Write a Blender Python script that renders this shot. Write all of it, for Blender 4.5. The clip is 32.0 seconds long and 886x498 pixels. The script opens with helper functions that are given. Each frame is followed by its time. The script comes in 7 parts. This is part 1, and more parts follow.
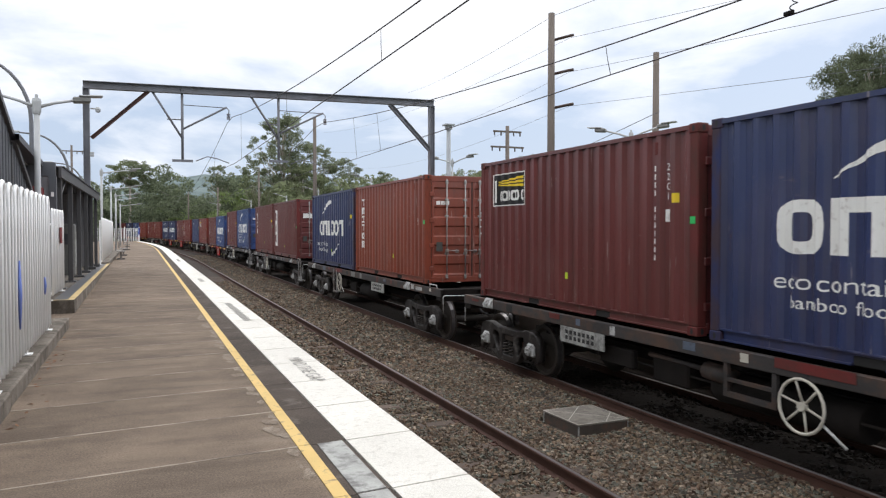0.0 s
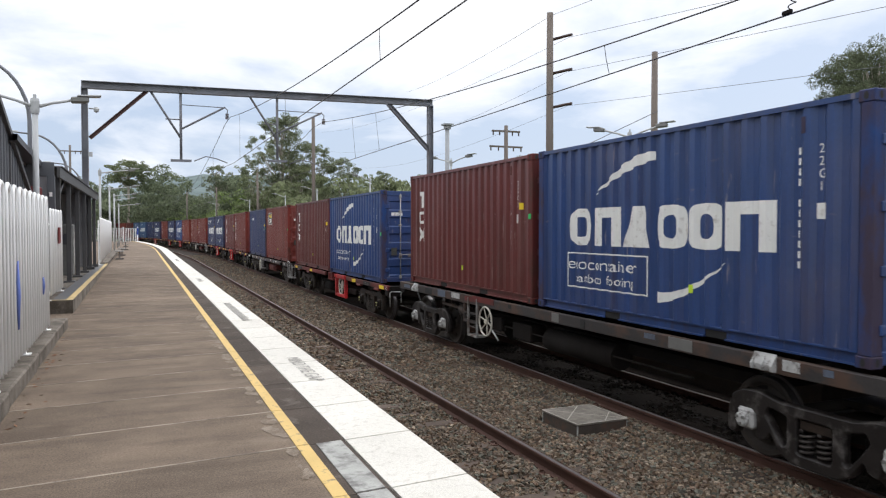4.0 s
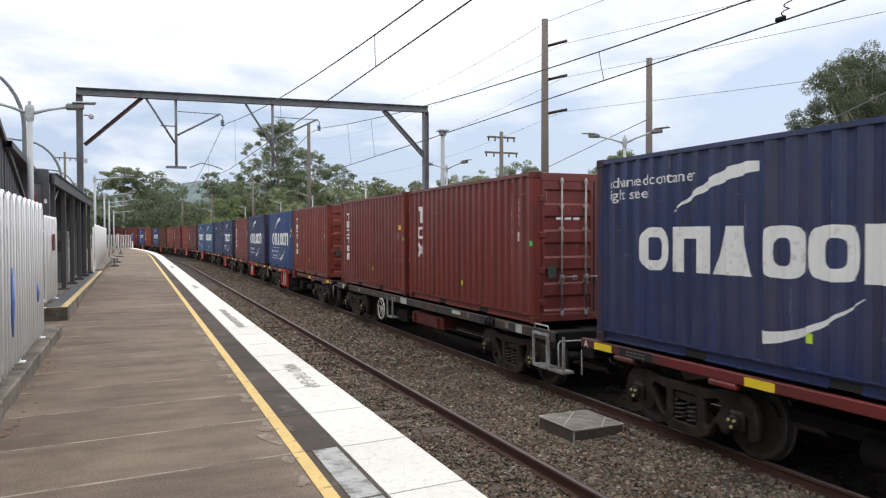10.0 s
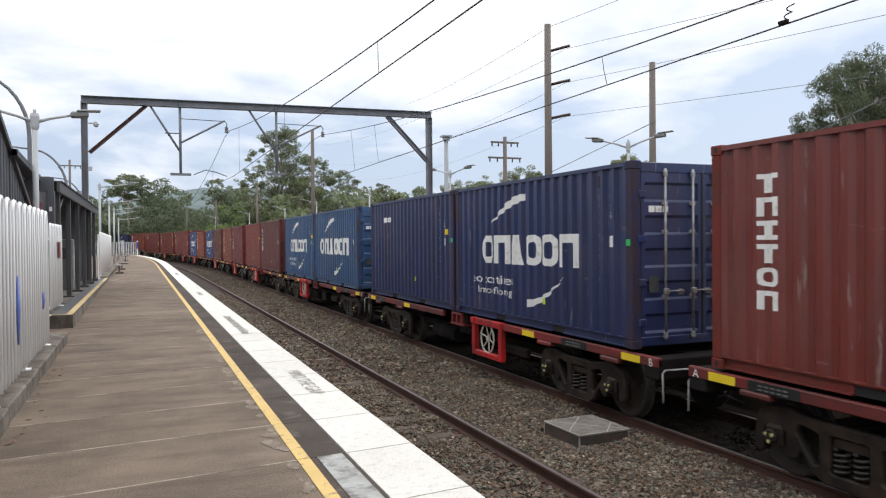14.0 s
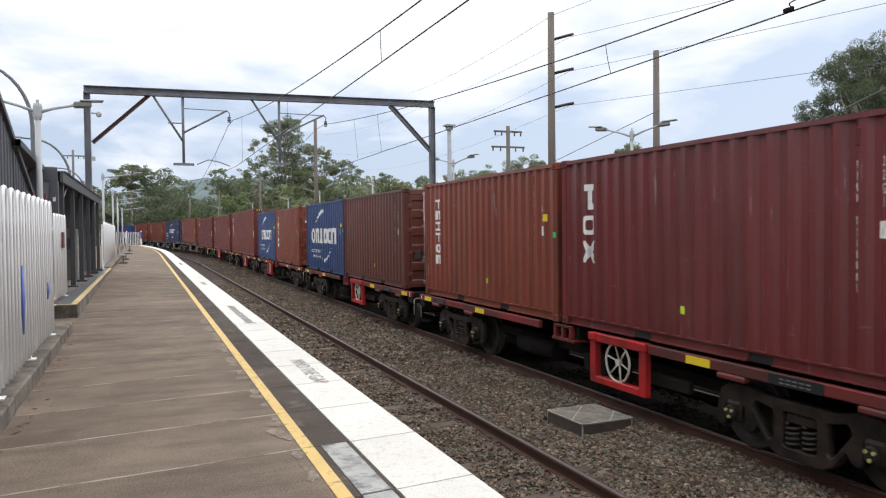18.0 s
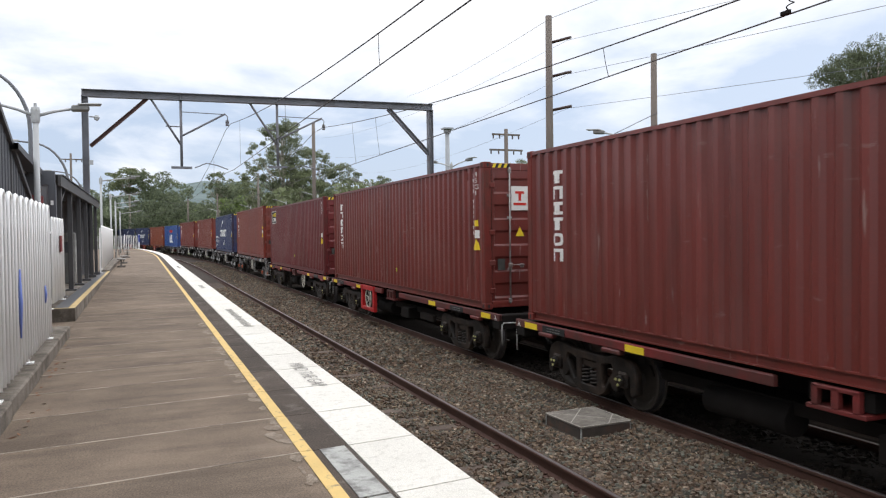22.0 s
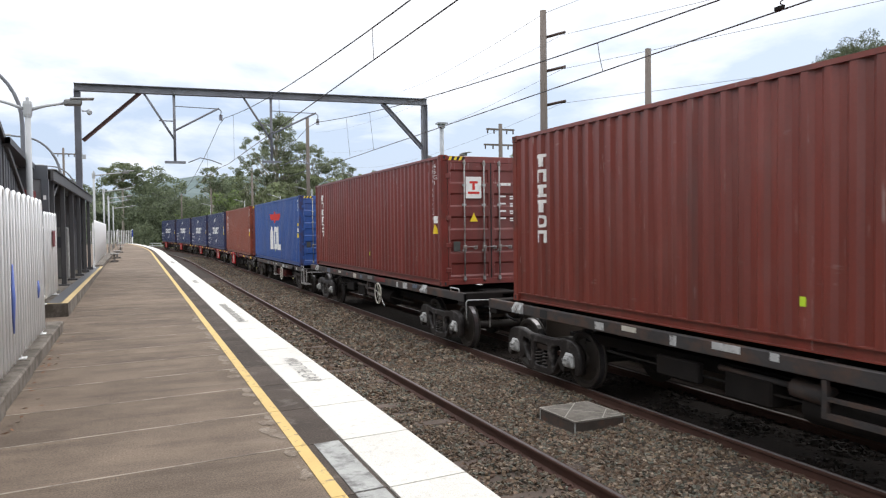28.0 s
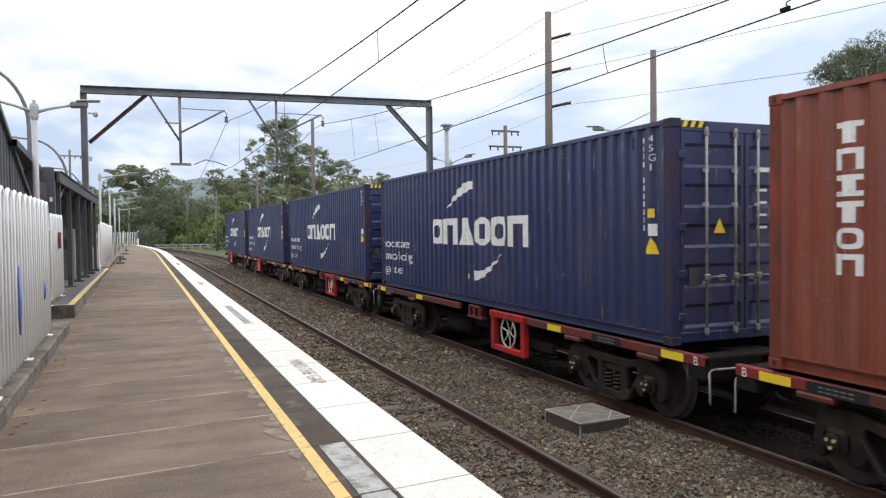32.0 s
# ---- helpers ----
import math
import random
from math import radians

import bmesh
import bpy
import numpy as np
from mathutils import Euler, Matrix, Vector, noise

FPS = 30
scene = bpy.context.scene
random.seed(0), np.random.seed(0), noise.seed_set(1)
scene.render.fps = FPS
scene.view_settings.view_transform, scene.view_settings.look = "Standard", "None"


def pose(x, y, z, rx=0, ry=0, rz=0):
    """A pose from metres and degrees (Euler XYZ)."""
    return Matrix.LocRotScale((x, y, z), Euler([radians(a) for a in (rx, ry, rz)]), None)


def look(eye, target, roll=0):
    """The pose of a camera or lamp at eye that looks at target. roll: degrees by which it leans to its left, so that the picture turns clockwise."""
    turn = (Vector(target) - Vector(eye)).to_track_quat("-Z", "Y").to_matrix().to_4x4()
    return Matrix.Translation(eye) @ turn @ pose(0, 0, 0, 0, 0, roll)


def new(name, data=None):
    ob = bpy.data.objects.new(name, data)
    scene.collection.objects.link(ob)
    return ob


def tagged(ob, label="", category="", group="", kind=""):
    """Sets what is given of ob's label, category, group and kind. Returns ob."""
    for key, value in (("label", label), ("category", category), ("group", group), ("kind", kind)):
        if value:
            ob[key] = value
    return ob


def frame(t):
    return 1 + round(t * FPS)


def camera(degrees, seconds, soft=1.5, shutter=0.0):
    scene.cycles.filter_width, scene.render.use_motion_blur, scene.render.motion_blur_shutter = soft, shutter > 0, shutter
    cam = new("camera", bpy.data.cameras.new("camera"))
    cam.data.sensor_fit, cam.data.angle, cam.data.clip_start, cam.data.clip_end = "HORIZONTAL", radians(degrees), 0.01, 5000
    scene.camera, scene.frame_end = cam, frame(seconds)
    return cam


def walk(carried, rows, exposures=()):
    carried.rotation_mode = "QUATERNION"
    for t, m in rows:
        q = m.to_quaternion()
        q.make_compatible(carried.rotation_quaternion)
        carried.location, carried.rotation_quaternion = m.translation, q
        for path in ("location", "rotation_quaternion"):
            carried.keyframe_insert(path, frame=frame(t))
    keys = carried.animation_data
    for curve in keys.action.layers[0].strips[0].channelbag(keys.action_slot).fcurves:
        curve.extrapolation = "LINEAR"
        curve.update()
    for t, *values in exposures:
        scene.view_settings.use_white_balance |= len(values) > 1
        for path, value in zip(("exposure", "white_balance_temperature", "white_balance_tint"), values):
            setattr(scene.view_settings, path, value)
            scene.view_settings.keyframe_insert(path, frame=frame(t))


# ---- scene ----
cam = camera(61.8, 32.0, soft=1.2, shutter=0.06)

# seconds and the three angles of the hand-held camera, which stands on the spot
PATH = [
    (0, 88.437, -0.029, -21.857),
    (0.5, 88.482, 0.004, -21.810),
    (1, 88.495, 0.030, -21.749),
    (1.5, 88.478, -0.011, -21.706),
    (2, 88.447, -0.102, -21.713),
    (2.5, 88.411, -0.151, -21.768),
    (3, 88.379, -0.092, -21.852),
    (3.5, 88.362, 0.026, -21.949),
    (5.5, 88.653, 0.012, -21.974),
    (6, 88.673, 0.015, -22.003),
    (6.5, 88.658, 0.052, -22.034),
    (7, 88.631, 0.121, -22.071),
    (7.5, 88.622, 0.125, -22.111),
    (8, 88.634, 0.051, -22.140),
    (8.5, 88.672, 0.003, -22.157),
    (9, 88.735, 0.009, -22.183),
    (9.5, 88.811, 0.079, -22.228),
    (10, 88.877, 0.166, -22.284),
    (10.5, 88.934, 0.209, -22.319),
    (11, 88.987, 0.296, -22.322),
    (11.5, 89.047, 0.438, -22.315),
    (12, 89.116, 0.558, -22.291),
    (12.5, 89.183, 0.640, -22.243),
    (13, 89.239, 0.648, -22.179),
    (13.5, 89.278, 0.586, -22.095),
    (14, 89.298, 0.495, -21.975),
    (14.5, 89.299, 0.362, -21.807),
    (16.5, 88.733, 0.428, -21.557),
    (17, 88.600, 0.540, -21.591),
    (17.5, 88.513, 0.612, -21.645),
    (18, 88.488, 0.591, -21.727),
    (18.5, 88.534, 0.528, -21.824),
    (19, 88.606, 0.492, -21.908),
    (19.5, 88.638, 0.470, -21.954),
    (20, 88.637, 0.468, -21.954),
    (20.5, 88.651, 0.497, -21.923),
    (21, 88.686, 0.537, -21.891),
    (21.5, 88.722, 0.608, -21.873),
    (22, 88.720, 0.675, -21.866),
    (22.5, 88.682, 0.659, -21.862),
    (23, 88.640, 0.595, -21.844),
    (23.5, 88.590, 0.563, -21.817),
    (24, 88.523, 0.573, -21.806),
    (24.5, 88.444, 0.592, -21.815),
    (25, 88.388, 0.604, -21.838),
    (25.5, 88.398, 0.614, -21.889),
    (27.5, 88.325, 0.702, -22.268),
    (28, 88.323, 0.662, -22.304),
    (28.5, 88.331, 0.708, -22.257),
    (29, 88.342, 0.762, -22.145),
    (29.5, 88.338, 0.792, -22.051),
    (30, 88.325, 0.824, -21.999),
    (30.5, 88.327, 0.823, -21.968),
    (31, 88.360, 0.789, -21.944),
    (31.5, 88.413, 0.748, -21.927),
    (32, 88.459, 0.675, -21.923),
]
EYE = (0.0, 0.0, 1.673)
walk(cam, [(t, pose(*EYE, rx, ry, rz)) for t, rx, ry, rz in PATH], exposures=[(0.0, 0.04), (22.0, 0.06), (25.0, 0.18), (28.0, 0.20), (30.0, 0.25), (32.0, 0.14)])

# ---------------------------------------------------------------- world and sun
SUN_EL, SUN_AZ = radians(46), radians(58)
world = bpy.data.worlds.new("sky")
scene.world = world
world.use_nodes = True
wt = world.node_tree
wt.nodes.clear()
w_out = wt.nodes.new("ShaderNodeOutputWorld")
w_bg = wt.nodes.new("ShaderNodeBackground")
w_sky = wt.nodes.new("ShaderNodeTexSky")
w_sky.sky_type, w_sky.sun_disc = "NISHITA", False
w_sky.sun_elevation, w_sky.sun_rotation = SUN_EL, SUN_AZ
w_sky.dust_density = 2.0
w_gain = wt.nodes.new("ShaderNodeMixRGB")
w_gain.blend_type = "MULTIPLY"
w_gain.inputs[0].default_value = 1.0
w_gain.inputs[2].default_value = (0.105, 0.105, 0.105, 1)
wt.links.new(w_sky.outputs[0], w_gain.inputs[1])
w_tc = wt.nodes.new("ShaderNodeTexCoord")
w_sep = wt.nodes.new("ShaderNodeSeparateXYZ")
wt.links.new(w_tc.outputs["Generated"], w_sep.inputs[0])
# the cloud lies on a level sheet, so that it flattens towards the horizon
w_lift = wt.nodes.new("ShaderNodeMath")
w_lift.operation = "MULTIPLY_ADD"
w_lift.inputs[1].default_value, w_lift.inputs[2].default_value = 1.0, 0.22
wt.links.new(w_sep.outputs["Z"], w_lift.inputs[0])
w_flat = wt.nodes.new("ShaderNodeVectorMath")
w_flat.operation = "DIVIDE"
w_three = wt.nodes.new("ShaderNodeCombineXYZ")
for w_k in range(3):
    wt.links.new(w_lift.outputs[0], w_three.inputs[w_k])
wt.links.new(w_tc.outputs["Generated"], w_flat.inputs[0])
wt.links.new(w_three.outputs[0], w_flat.inputs[1])
w_n = wt.nodes.new("ShaderNodeTexNoise")
w_n.inputs["Scale"].default_value, w_n.inputs["Detail"].default_value, w_n.inputs["Roughness"].default_value, w_n.inputs["Distortion"].default_value = 1.5, 8, 0.56, 0.35
wt.links.new(w_flat.outputs[0], w_n.inputs["Vector"])
# it thins to blue-grey towards the horizon
w_low = wt.nodes.new("ShaderNodeMapRange")
w_low.inputs["From Min"].default_value, w_low.inputs["From Max"].default_value = 0.10, 0.27
w_low.inputs["To Min"].default_value, w_low.inputs["To Max"].default_value = -0.15, 0.23
wt.links.new(w_sep.outputs["Z"], w_low.inputs["Value"])
w_sum = wt.nodes.new("ShaderNodeMath")
wt.links.new(w_n.outputs["Fac"], w_sum.inputs[0])
wt.links.new(w_low.outputs[0], w_sum.inputs[1])
# and it breaks up towards the east
w_east = wt.nodes.new("ShaderNodeMapRange")
w_east.inputs["From Min"].default_value, w_east.inputs["From Max"].default_value = 0.1, 0.85
w_east.inputs["To Min"].default_value, w_east.inputs["To Max"].default_value = 0.04, -0.15
wt.links.new(w_sep.outputs["X"], w_east.inputs["Value"])
w_sum2 = wt.nodes.new("ShaderNodeMath")
wt.links.new(w_sum.outputs[0], w_sum2.inputs[0])
wt.links.new(w_east.outputs[0], w_sum2.inputs[1])
w_cr = wt.nodes.new("ShaderNodeValToRGB")
w_cr.color_ramp.elements[0].position, w_cr.color_ramp.elements[0].color = 0.40, (0.0, 0.0, 0.0, 1)
w_cr.color_ramp.elements[1].position, w_cr.color_ramp.elements[1].color = 0.69, (1, 1, 1, 1)
wt.links.new(w_sum2.outputs[0], w_cr.inputs[0])
w_mix = wt.nodes.new("ShaderNodeMixRGB")
w_mix.inputs[2].default_value = (1.09, 1.105, 1.15, 1)
wt.links.new(w_cr.outputs[0], w_mix.inputs[0])
w_pale = wt.nodes.new("ShaderNodeMixRGB")
w_pale.inputs[0].default_value = 0.8
w_pale.inputs[2].default_value = (0.58, 0.695, 0.895, 1)
wt.links.new(w_gain.outputs[0], w_pale.inputs[1])
wt.links.new(w_pale.outputs[0], w_mix.inputs[1])
# the cloud glows towards the hidden sun
w_dot = wt.nodes.new("ShaderNodeVectorMath")
w_dot.operation = "DOT_PRODUCT"
w_dot.inputs[1].default_value = (math.sin(SUN_AZ) * math.cos(SUN_EL), math.cos(SUN_AZ) * math.cos(SUN_EL), math.sin(SUN_EL))
wt.links.new(w_tc.outputs["Generated"], w_dot.inputs[0])
w_glow = wt.nodes.new("ShaderNodeMapRange")
w_glow.inputs["From Min"].default_value, w_glow.inputs["From Max"].default_value = -0.4, 1.0
w_glow.inputs["To Min"].default_value, w_glow.inputs["To Max"].default_value = 1.0, 1.03
wt.links.new(w_dot.outputs["Value"], w_glow.inputs["Value"])
w_lit = wt.nodes.new("ShaderNodeMixRGB")
w_lit.blend_type = "MULTIPLY"
w_lit.inputs[0].default_value = 1.0
wt.links.new(w_mix.outputs[0], w_lit.inputs[1])
wt.links.new(w_glow.outputs[0], w_lit.inputs[2])
# an overcast sky is brighter overhead than near the horizon
w_high = wt.nodes.new("ShaderNodeMapRange")
w_high.inputs["From Min"].default_value, w_high.inputs["From Max"].default_value = 0.30, 0.62
w_high.inputs["To Min"].default_value, w_high.inputs["To Max"].default_value = 1.0, 1.68
wt.links.new(w_sep.outputs["Z"], w_high.inputs["Value"])
w_top = wt.nodes.new("ShaderNodeMixRGB")
w_top.blend_type = "MULTIPLY"
w_top.inputs[0].default_value = 1.0
wt.links.new(w_lit.outputs[0], w_top.inputs[1])
wt.links.new(w_high.outputs[0], w_top.inputs[2])
wt.links.new(w_top.outputs[0], w_bg.inputs[0])
w_bg.inputs[1].default_value = 1.0
wt.links.new(w_bg.outputs[0], w_out.inputs[0])

sun_data = bpy.data.lights.new("sun", "SUN")
sun_data.energy, sun_data.angle, sun_data.color = 1.0, radians(40), (1.0, 0.96, 0.9)
sun = new("sun", sun_data)
sun_dir = Vector((math.sin(SUN_AZ) * math.cos(SUN_EL), math.cos(SUN_AZ) * math.cos(SUN_EL), math.sin(SUN_EL)))
sun.matrix_world = look(sun_dir * 100, (0, 0, 0))


# ---------------------------------------------------------------- materials
def mat(name, rgb, rough=0.7, metal=0.0, var=0.25, scale=3.0, fine=60.0, bump=0.15, dirt=None, dirt_amt=0.4, stretch=(1, 1, 1), island=0.0, rnd=0.0, spec=0.4, dirt_scale=1.0, dirt_edge=(0.5, 0.72)):
    """A painted, stony or metal surface: base colour, two scales of variation, dirt patches and fine relief."""
    m = bpy.data.materials.new(name)
    m.use_nodes = True
    nt = m.node_tree
    b = nt.nodes["Principled BSDF"]
    L = nt.links.new
    tc = nt.nodes.new("ShaderNodeTexCoord")
    mp = nt.nodes.new("ShaderNodeMapping")
    mp.inputs["Scale"].default_value = stretch
    if rnd:
        # each object takes its own piece of the pattern
        oi = nt.nodes.new("ShaderNodeObjectInfo")
        sh = nt.nodes.new("ShaderNodeVectorMath")
        sh.operation = "SCALE"
        sh.inputs[0].default_value = (37.0, 53.0, 19.0)
        L(oi.outputs["Random"], sh.inputs["Scale"])
        ad = nt.nodes.new("ShaderNodeVectorMath")
        L(tc.outputs["Object"], ad.inputs[0])
        L(sh.outputs[0], ad.inputs[1])
        L(ad.outputs[0], mp.inputs[0])
    else:
        L(tc.outputs["Object"], mp.inputs[0])
    n1 = nt.nodes.new("ShaderNodeTexNoise")
    n1.inputs["Scale"].default_value, n1.inputs["Detail"].default_value = scale, 5
    n2 = nt.nodes.new("ShaderNodeTexNoise")
    n2.inputs["Scale"].default_value, n2.inputs["Detail"].default_value = fine, 3
    L(mp.outputs[0], n1.inputs["Vector"])
    L(tc.outputs["Object"], n2.inputs["Vector"])
    add = nt.nodes.new("ShaderNodeMath")
    add.operation = "MULTIPLY_ADD"
    add.inputs[1].default_value = 0.4
    L(n2.outputs["Fac"], add.inputs[0])
    L(n1.outputs["Fac"], add.inputs[2])
    mr = nt.nodes.new("ShaderNodeMapRange")
    mr.inputs["From Min"].default_value, mr.inputs["From Max"].default_value = 0.35, 1.05
    mr.inputs["To Min"].default_value, mr.inputs["To Max"].default_value = 1 - var, 1 + var
    L(add.outputs[0], mr.inputs["Value"])
    last = mr.outputs[0]
    if island or rnd:
        if rnd:
            src = nt.nodes.new("ShaderNodeObjectInfo").outputs["Random"]
        else:
            src = nt.nodes.new("ShaderNodeNewGeometry").outputs["Random Per Island"]
        amt = island or rnd
        ir = nt.nodes.new("ShaderNodeMapRange")
        ir.inputs["To Min"].default_value, ir.inputs["To Max"].default_value = 1 - amt, 1 + amt
        L(src, ir.inputs["Value"])
        mu = nt.nodes.new("ShaderNodeMath")
        mu.operation = "MULTIPLY"
        L(last, mu.inputs[0])
        L(ir.outputs[0], mu.inputs[1])
        last = mu.outputs[0]
    col = nt.nodes.new("ShaderNodeMixRGB")
    col.blend_type = "MULTIPLY"
    col.inputs[0].default_value = 1.0
    col.inputs[1].default_value = (*rgb, 1)
    L(last, col.inputs[2])
    outc = col.outputs[0]
    if dirt:
        n3 = nt.nodes.new("ShaderNodeTexNoise")
        n3.inputs["Scale"].default_value, n3.inputs["Detail"].default_value, n3.inputs["Roughness"].default_value = dirt_scale, 8, 0.65
        L(mp.outputs[0], n3.inputs["Vector"])
        r3 = nt.nodes.new("ShaderNodeMapRange")
        r3.inputs["From Min"].default_value, r3.inputs["From Max"].default_value = dirt_edge
        r3.inputs["To Max"].default_value = dirt_amt
        L(n3.outputs["Fac"], r3.inputs["Value"])
        dm = nt.nodes.new("ShaderNodeMixRGB")
        dm.inputs[2].default_value = (*dirt, 1)
        L(r3.outputs[0], dm.inputs[0])
        L(outc, dm.inputs[1])
        outc = dm.outputs[0]
    L(outc, b.inputs["Base Color"])
    b.inputs["Roughness"].default_value = rough
    b.inputs["Metallic"].default_value = metal
    b.inputs["Specular IOR Level"].default_value = spec
    if bump:
        bp = nt.nodes.new("ShaderNodeBump")
        bp.inputs["Strength"].default_value, bp.inputs["Distance"].default_value = bump, 0.01
        L(n2.outputs["Fac"], bp.inputs["Height"])
        L(bp.outputs[0], b.inputs["Normal"])
    return m


def scuffed(m):
    """Adds sparse pale scratches and small rust spots to paint."""
    nt = m.node_tree
    b = nt.nodes["Principled BSDF"]
    L = nt.links.new
    src = b.inputs["Base Color"].links[0].from_socket
    tc = nt.nodes.new("ShaderNodeTexCoord")
    oi = nt.nodes.new("ShaderNodeObjectInfo")
    for size, lo, hi, amt, rgb, st, k in ((5.0, 0.66, 0.72, 0.28, (0.34, 0.27, 0.24), (1, 0.35, 1.6), 41.0), (13.0, 0.65, 0.70, 0.38, (0.42, 0.36, 0.33), (1, 1.0, 0.10), 57.0), (3.2, 0.52, 0.75, 0.45, (0.050, 0.026, 0.020), (1, 1.6, 0.12), 83.0), (7.0, 0.68, 0.74, 0.7, (0.085, 0.040, 0.024), (1, 1, 0.5), 23.0), (0.55, 0.50, 0.75, 0.13, (0.30, 0.22, 0.20), (1, 1, 1), 67.0)):
        sh = nt.nodes.new("ShaderNodeVectorMath")
        sh.operation = "SCALE"
        sh.inputs[0].default_value = (k, k * 0.7, k * 0.3)
        L(oi.outputs["Random"], sh.inputs["Scale"])
        ad = nt.nodes.new("ShaderNodeVectorMath")
        L(tc.outputs["Object"], ad.inputs[0])
        L(sh.outputs[0], ad.inputs[1])
        mp = nt.nodes.new("ShaderNodeMapping")
        mp.inputs["Scale"].default_value = st
        L(ad.outputs[0], mp.inputs[0])
        n = nt.nodes.new("ShaderNodeTexNoise")
        n.inputs["Scale"].default_value, n.inputs["Detail"].default_value, n.inputs["Roughness"].default_value = size, 6, 0.6
        L(mp.outputs[0], n.inputs["Vector"])
        r = nt.nodes.new("ShaderNodeMapRange")
        r.inputs["From Min"].default_value, r.inputs["From Max"].default_value = lo, hi
        r.inputs["To Max"].default_value = amt
        L(n.outputs["Fac"], r.inputs["Value"])
        mx = nt.nodes.new("ShaderNodeMixRGB")
        mx.inputs[2].default_value = (*rgb, 1)
        L(r.outputs[0], mx.inputs[0])
        L(src, mx.inputs[1])
        src = mx.outputs[0]
    L(src, b.inputs["Base Color"])
    return m


def paint(name, rgb, dirt=(0.062, 0.026, 0.019), amt=0.45):
    return scuffed(mat(name, rgb, 0.40, 0.0, 0.30, 0.9, 30, 0.05, dirt, amt, (1, 3.2, 0.22), rnd=0.07, spec=0.62, dirt_scale=2.0, dirt_edge=(0.46, 0.80)))


def worn(name, rgb, lo=0.44, hi=0.66):
    """The same paint on posts and castings, chipped to rust and grime."""
    return mat(name, rgb, 0.65, 0.0, 0.25, 1.5, 40, 0.1, (0.060, 0.032, 0.024), 0.75, (1, 1, 0.4), rnd=0.1, spec=0.25, dirt_scale=3.4, dirt_edge=(lo, hi))


def speckled(m, amt=0.55, size=150.0):
    """Adds pale and dark grit the size of aggregate."""
    nt = m.node_tree
    b = nt.nodes["Principled BSDF"]
    L = nt.links.new
    src = b.inputs["Base Color"].links[0].from_socket
    tc = nt.nodes.new("ShaderNodeTexCoord")
    n = nt.nodes.new("ShaderNodeTexNoise")
    n.inputs["Scale"].default_value, n.inputs["Detail"].default_value, n.inputs["Roughness"].default_value = size * 0.45, 5, 0.75
    L(tc.outputs["Object"], n.inputs["Vector"])
    r = nt.nodes.new("ShaderNodeMapRange")
    r.inputs["From Min"].default_value, r.inputs["From Max"].default_value = 0.3, 0.7
    r.inputs["To Min"].default_value, r.inputs["To Max"].default_value = 1 - amt, 1 + amt
    L(n.outputs["Fac"], r.inputs["Value"])
    mu = nt.nodes.new("ShaderNodeMixRGB")
    mu.blend_type = "MULTIPLY"
    mu.inputs[0].default_value = 1.0
    L(src, mu.inputs[1])
    L(r.outputs[0], mu.inputs[2])
    L(mu.outputs[0], b.inputs["Base Color"])
    return m


def stained(m):
    """Adds streaks of soot across the bays, broad damp stains and small dark spots."""
    nt = m.node_tree
    b = nt.nodes["Principled BSDF"]
    L = nt.links.new
    src = b.inputs["Base Color"].links[0].from_socket
    tc = nt.nodes.new("ShaderNodeTexCoord")
    for size, st, lo, hi, amt, rgb in ((1.0, (0.55, 3.2, 1), 0.48, 0.72, 0.50, (0.066, 0.051, 0.040)), (0.42, (1.0, 0.8, 1), 0.50, 0.72, 0.32, (0.075, 0.058, 0.046)), (1.6, (0.5, 2.6, 1), 0.58, 0.74, 0.40, (0.27, 0.22, 0.175)), (26.0, (1, 1, 1), 0.69, 0.73, 0.75, (0.035, 0.028, 0.024))):
        mp = nt.nodes.new("ShaderNodeMapping")
        mp.inputs["Scale"].default_value = st
        mp.inputs["Rotation"].default_value = (0, 0, radians(7))
        L(tc.outputs["Object"], mp.inputs[0])
        n = nt.nodes.new("ShaderNodeTexNoise")
        n.inputs["Scale"].default_value, n.inputs["Detail"].default_value, n.inputs["Roughness"].default_value = size, 7, 0.62
        L(mp.outputs[0], n.inputs["Vector"])
        r = nt.nodes.new("ShaderNodeMapRange")
        r.inputs["From Min"].default_value, r.inputs["From Max"].default_value = lo, hi
        r.inputs["To Max"].default_value = amt
        L(n.outputs["Fac"], r.inputs["Value"])
        mx = nt.nodes.new("ShaderNodeMixRGB")
        mx.inputs[2].default_value = (*rgb, 1)
        L(r.outputs[0], mx.inputs[0])
        L(src, mx.inputs[1])
        src = mx.outputs[0]
    L(src, b.inputs["Base Color"])
    return m


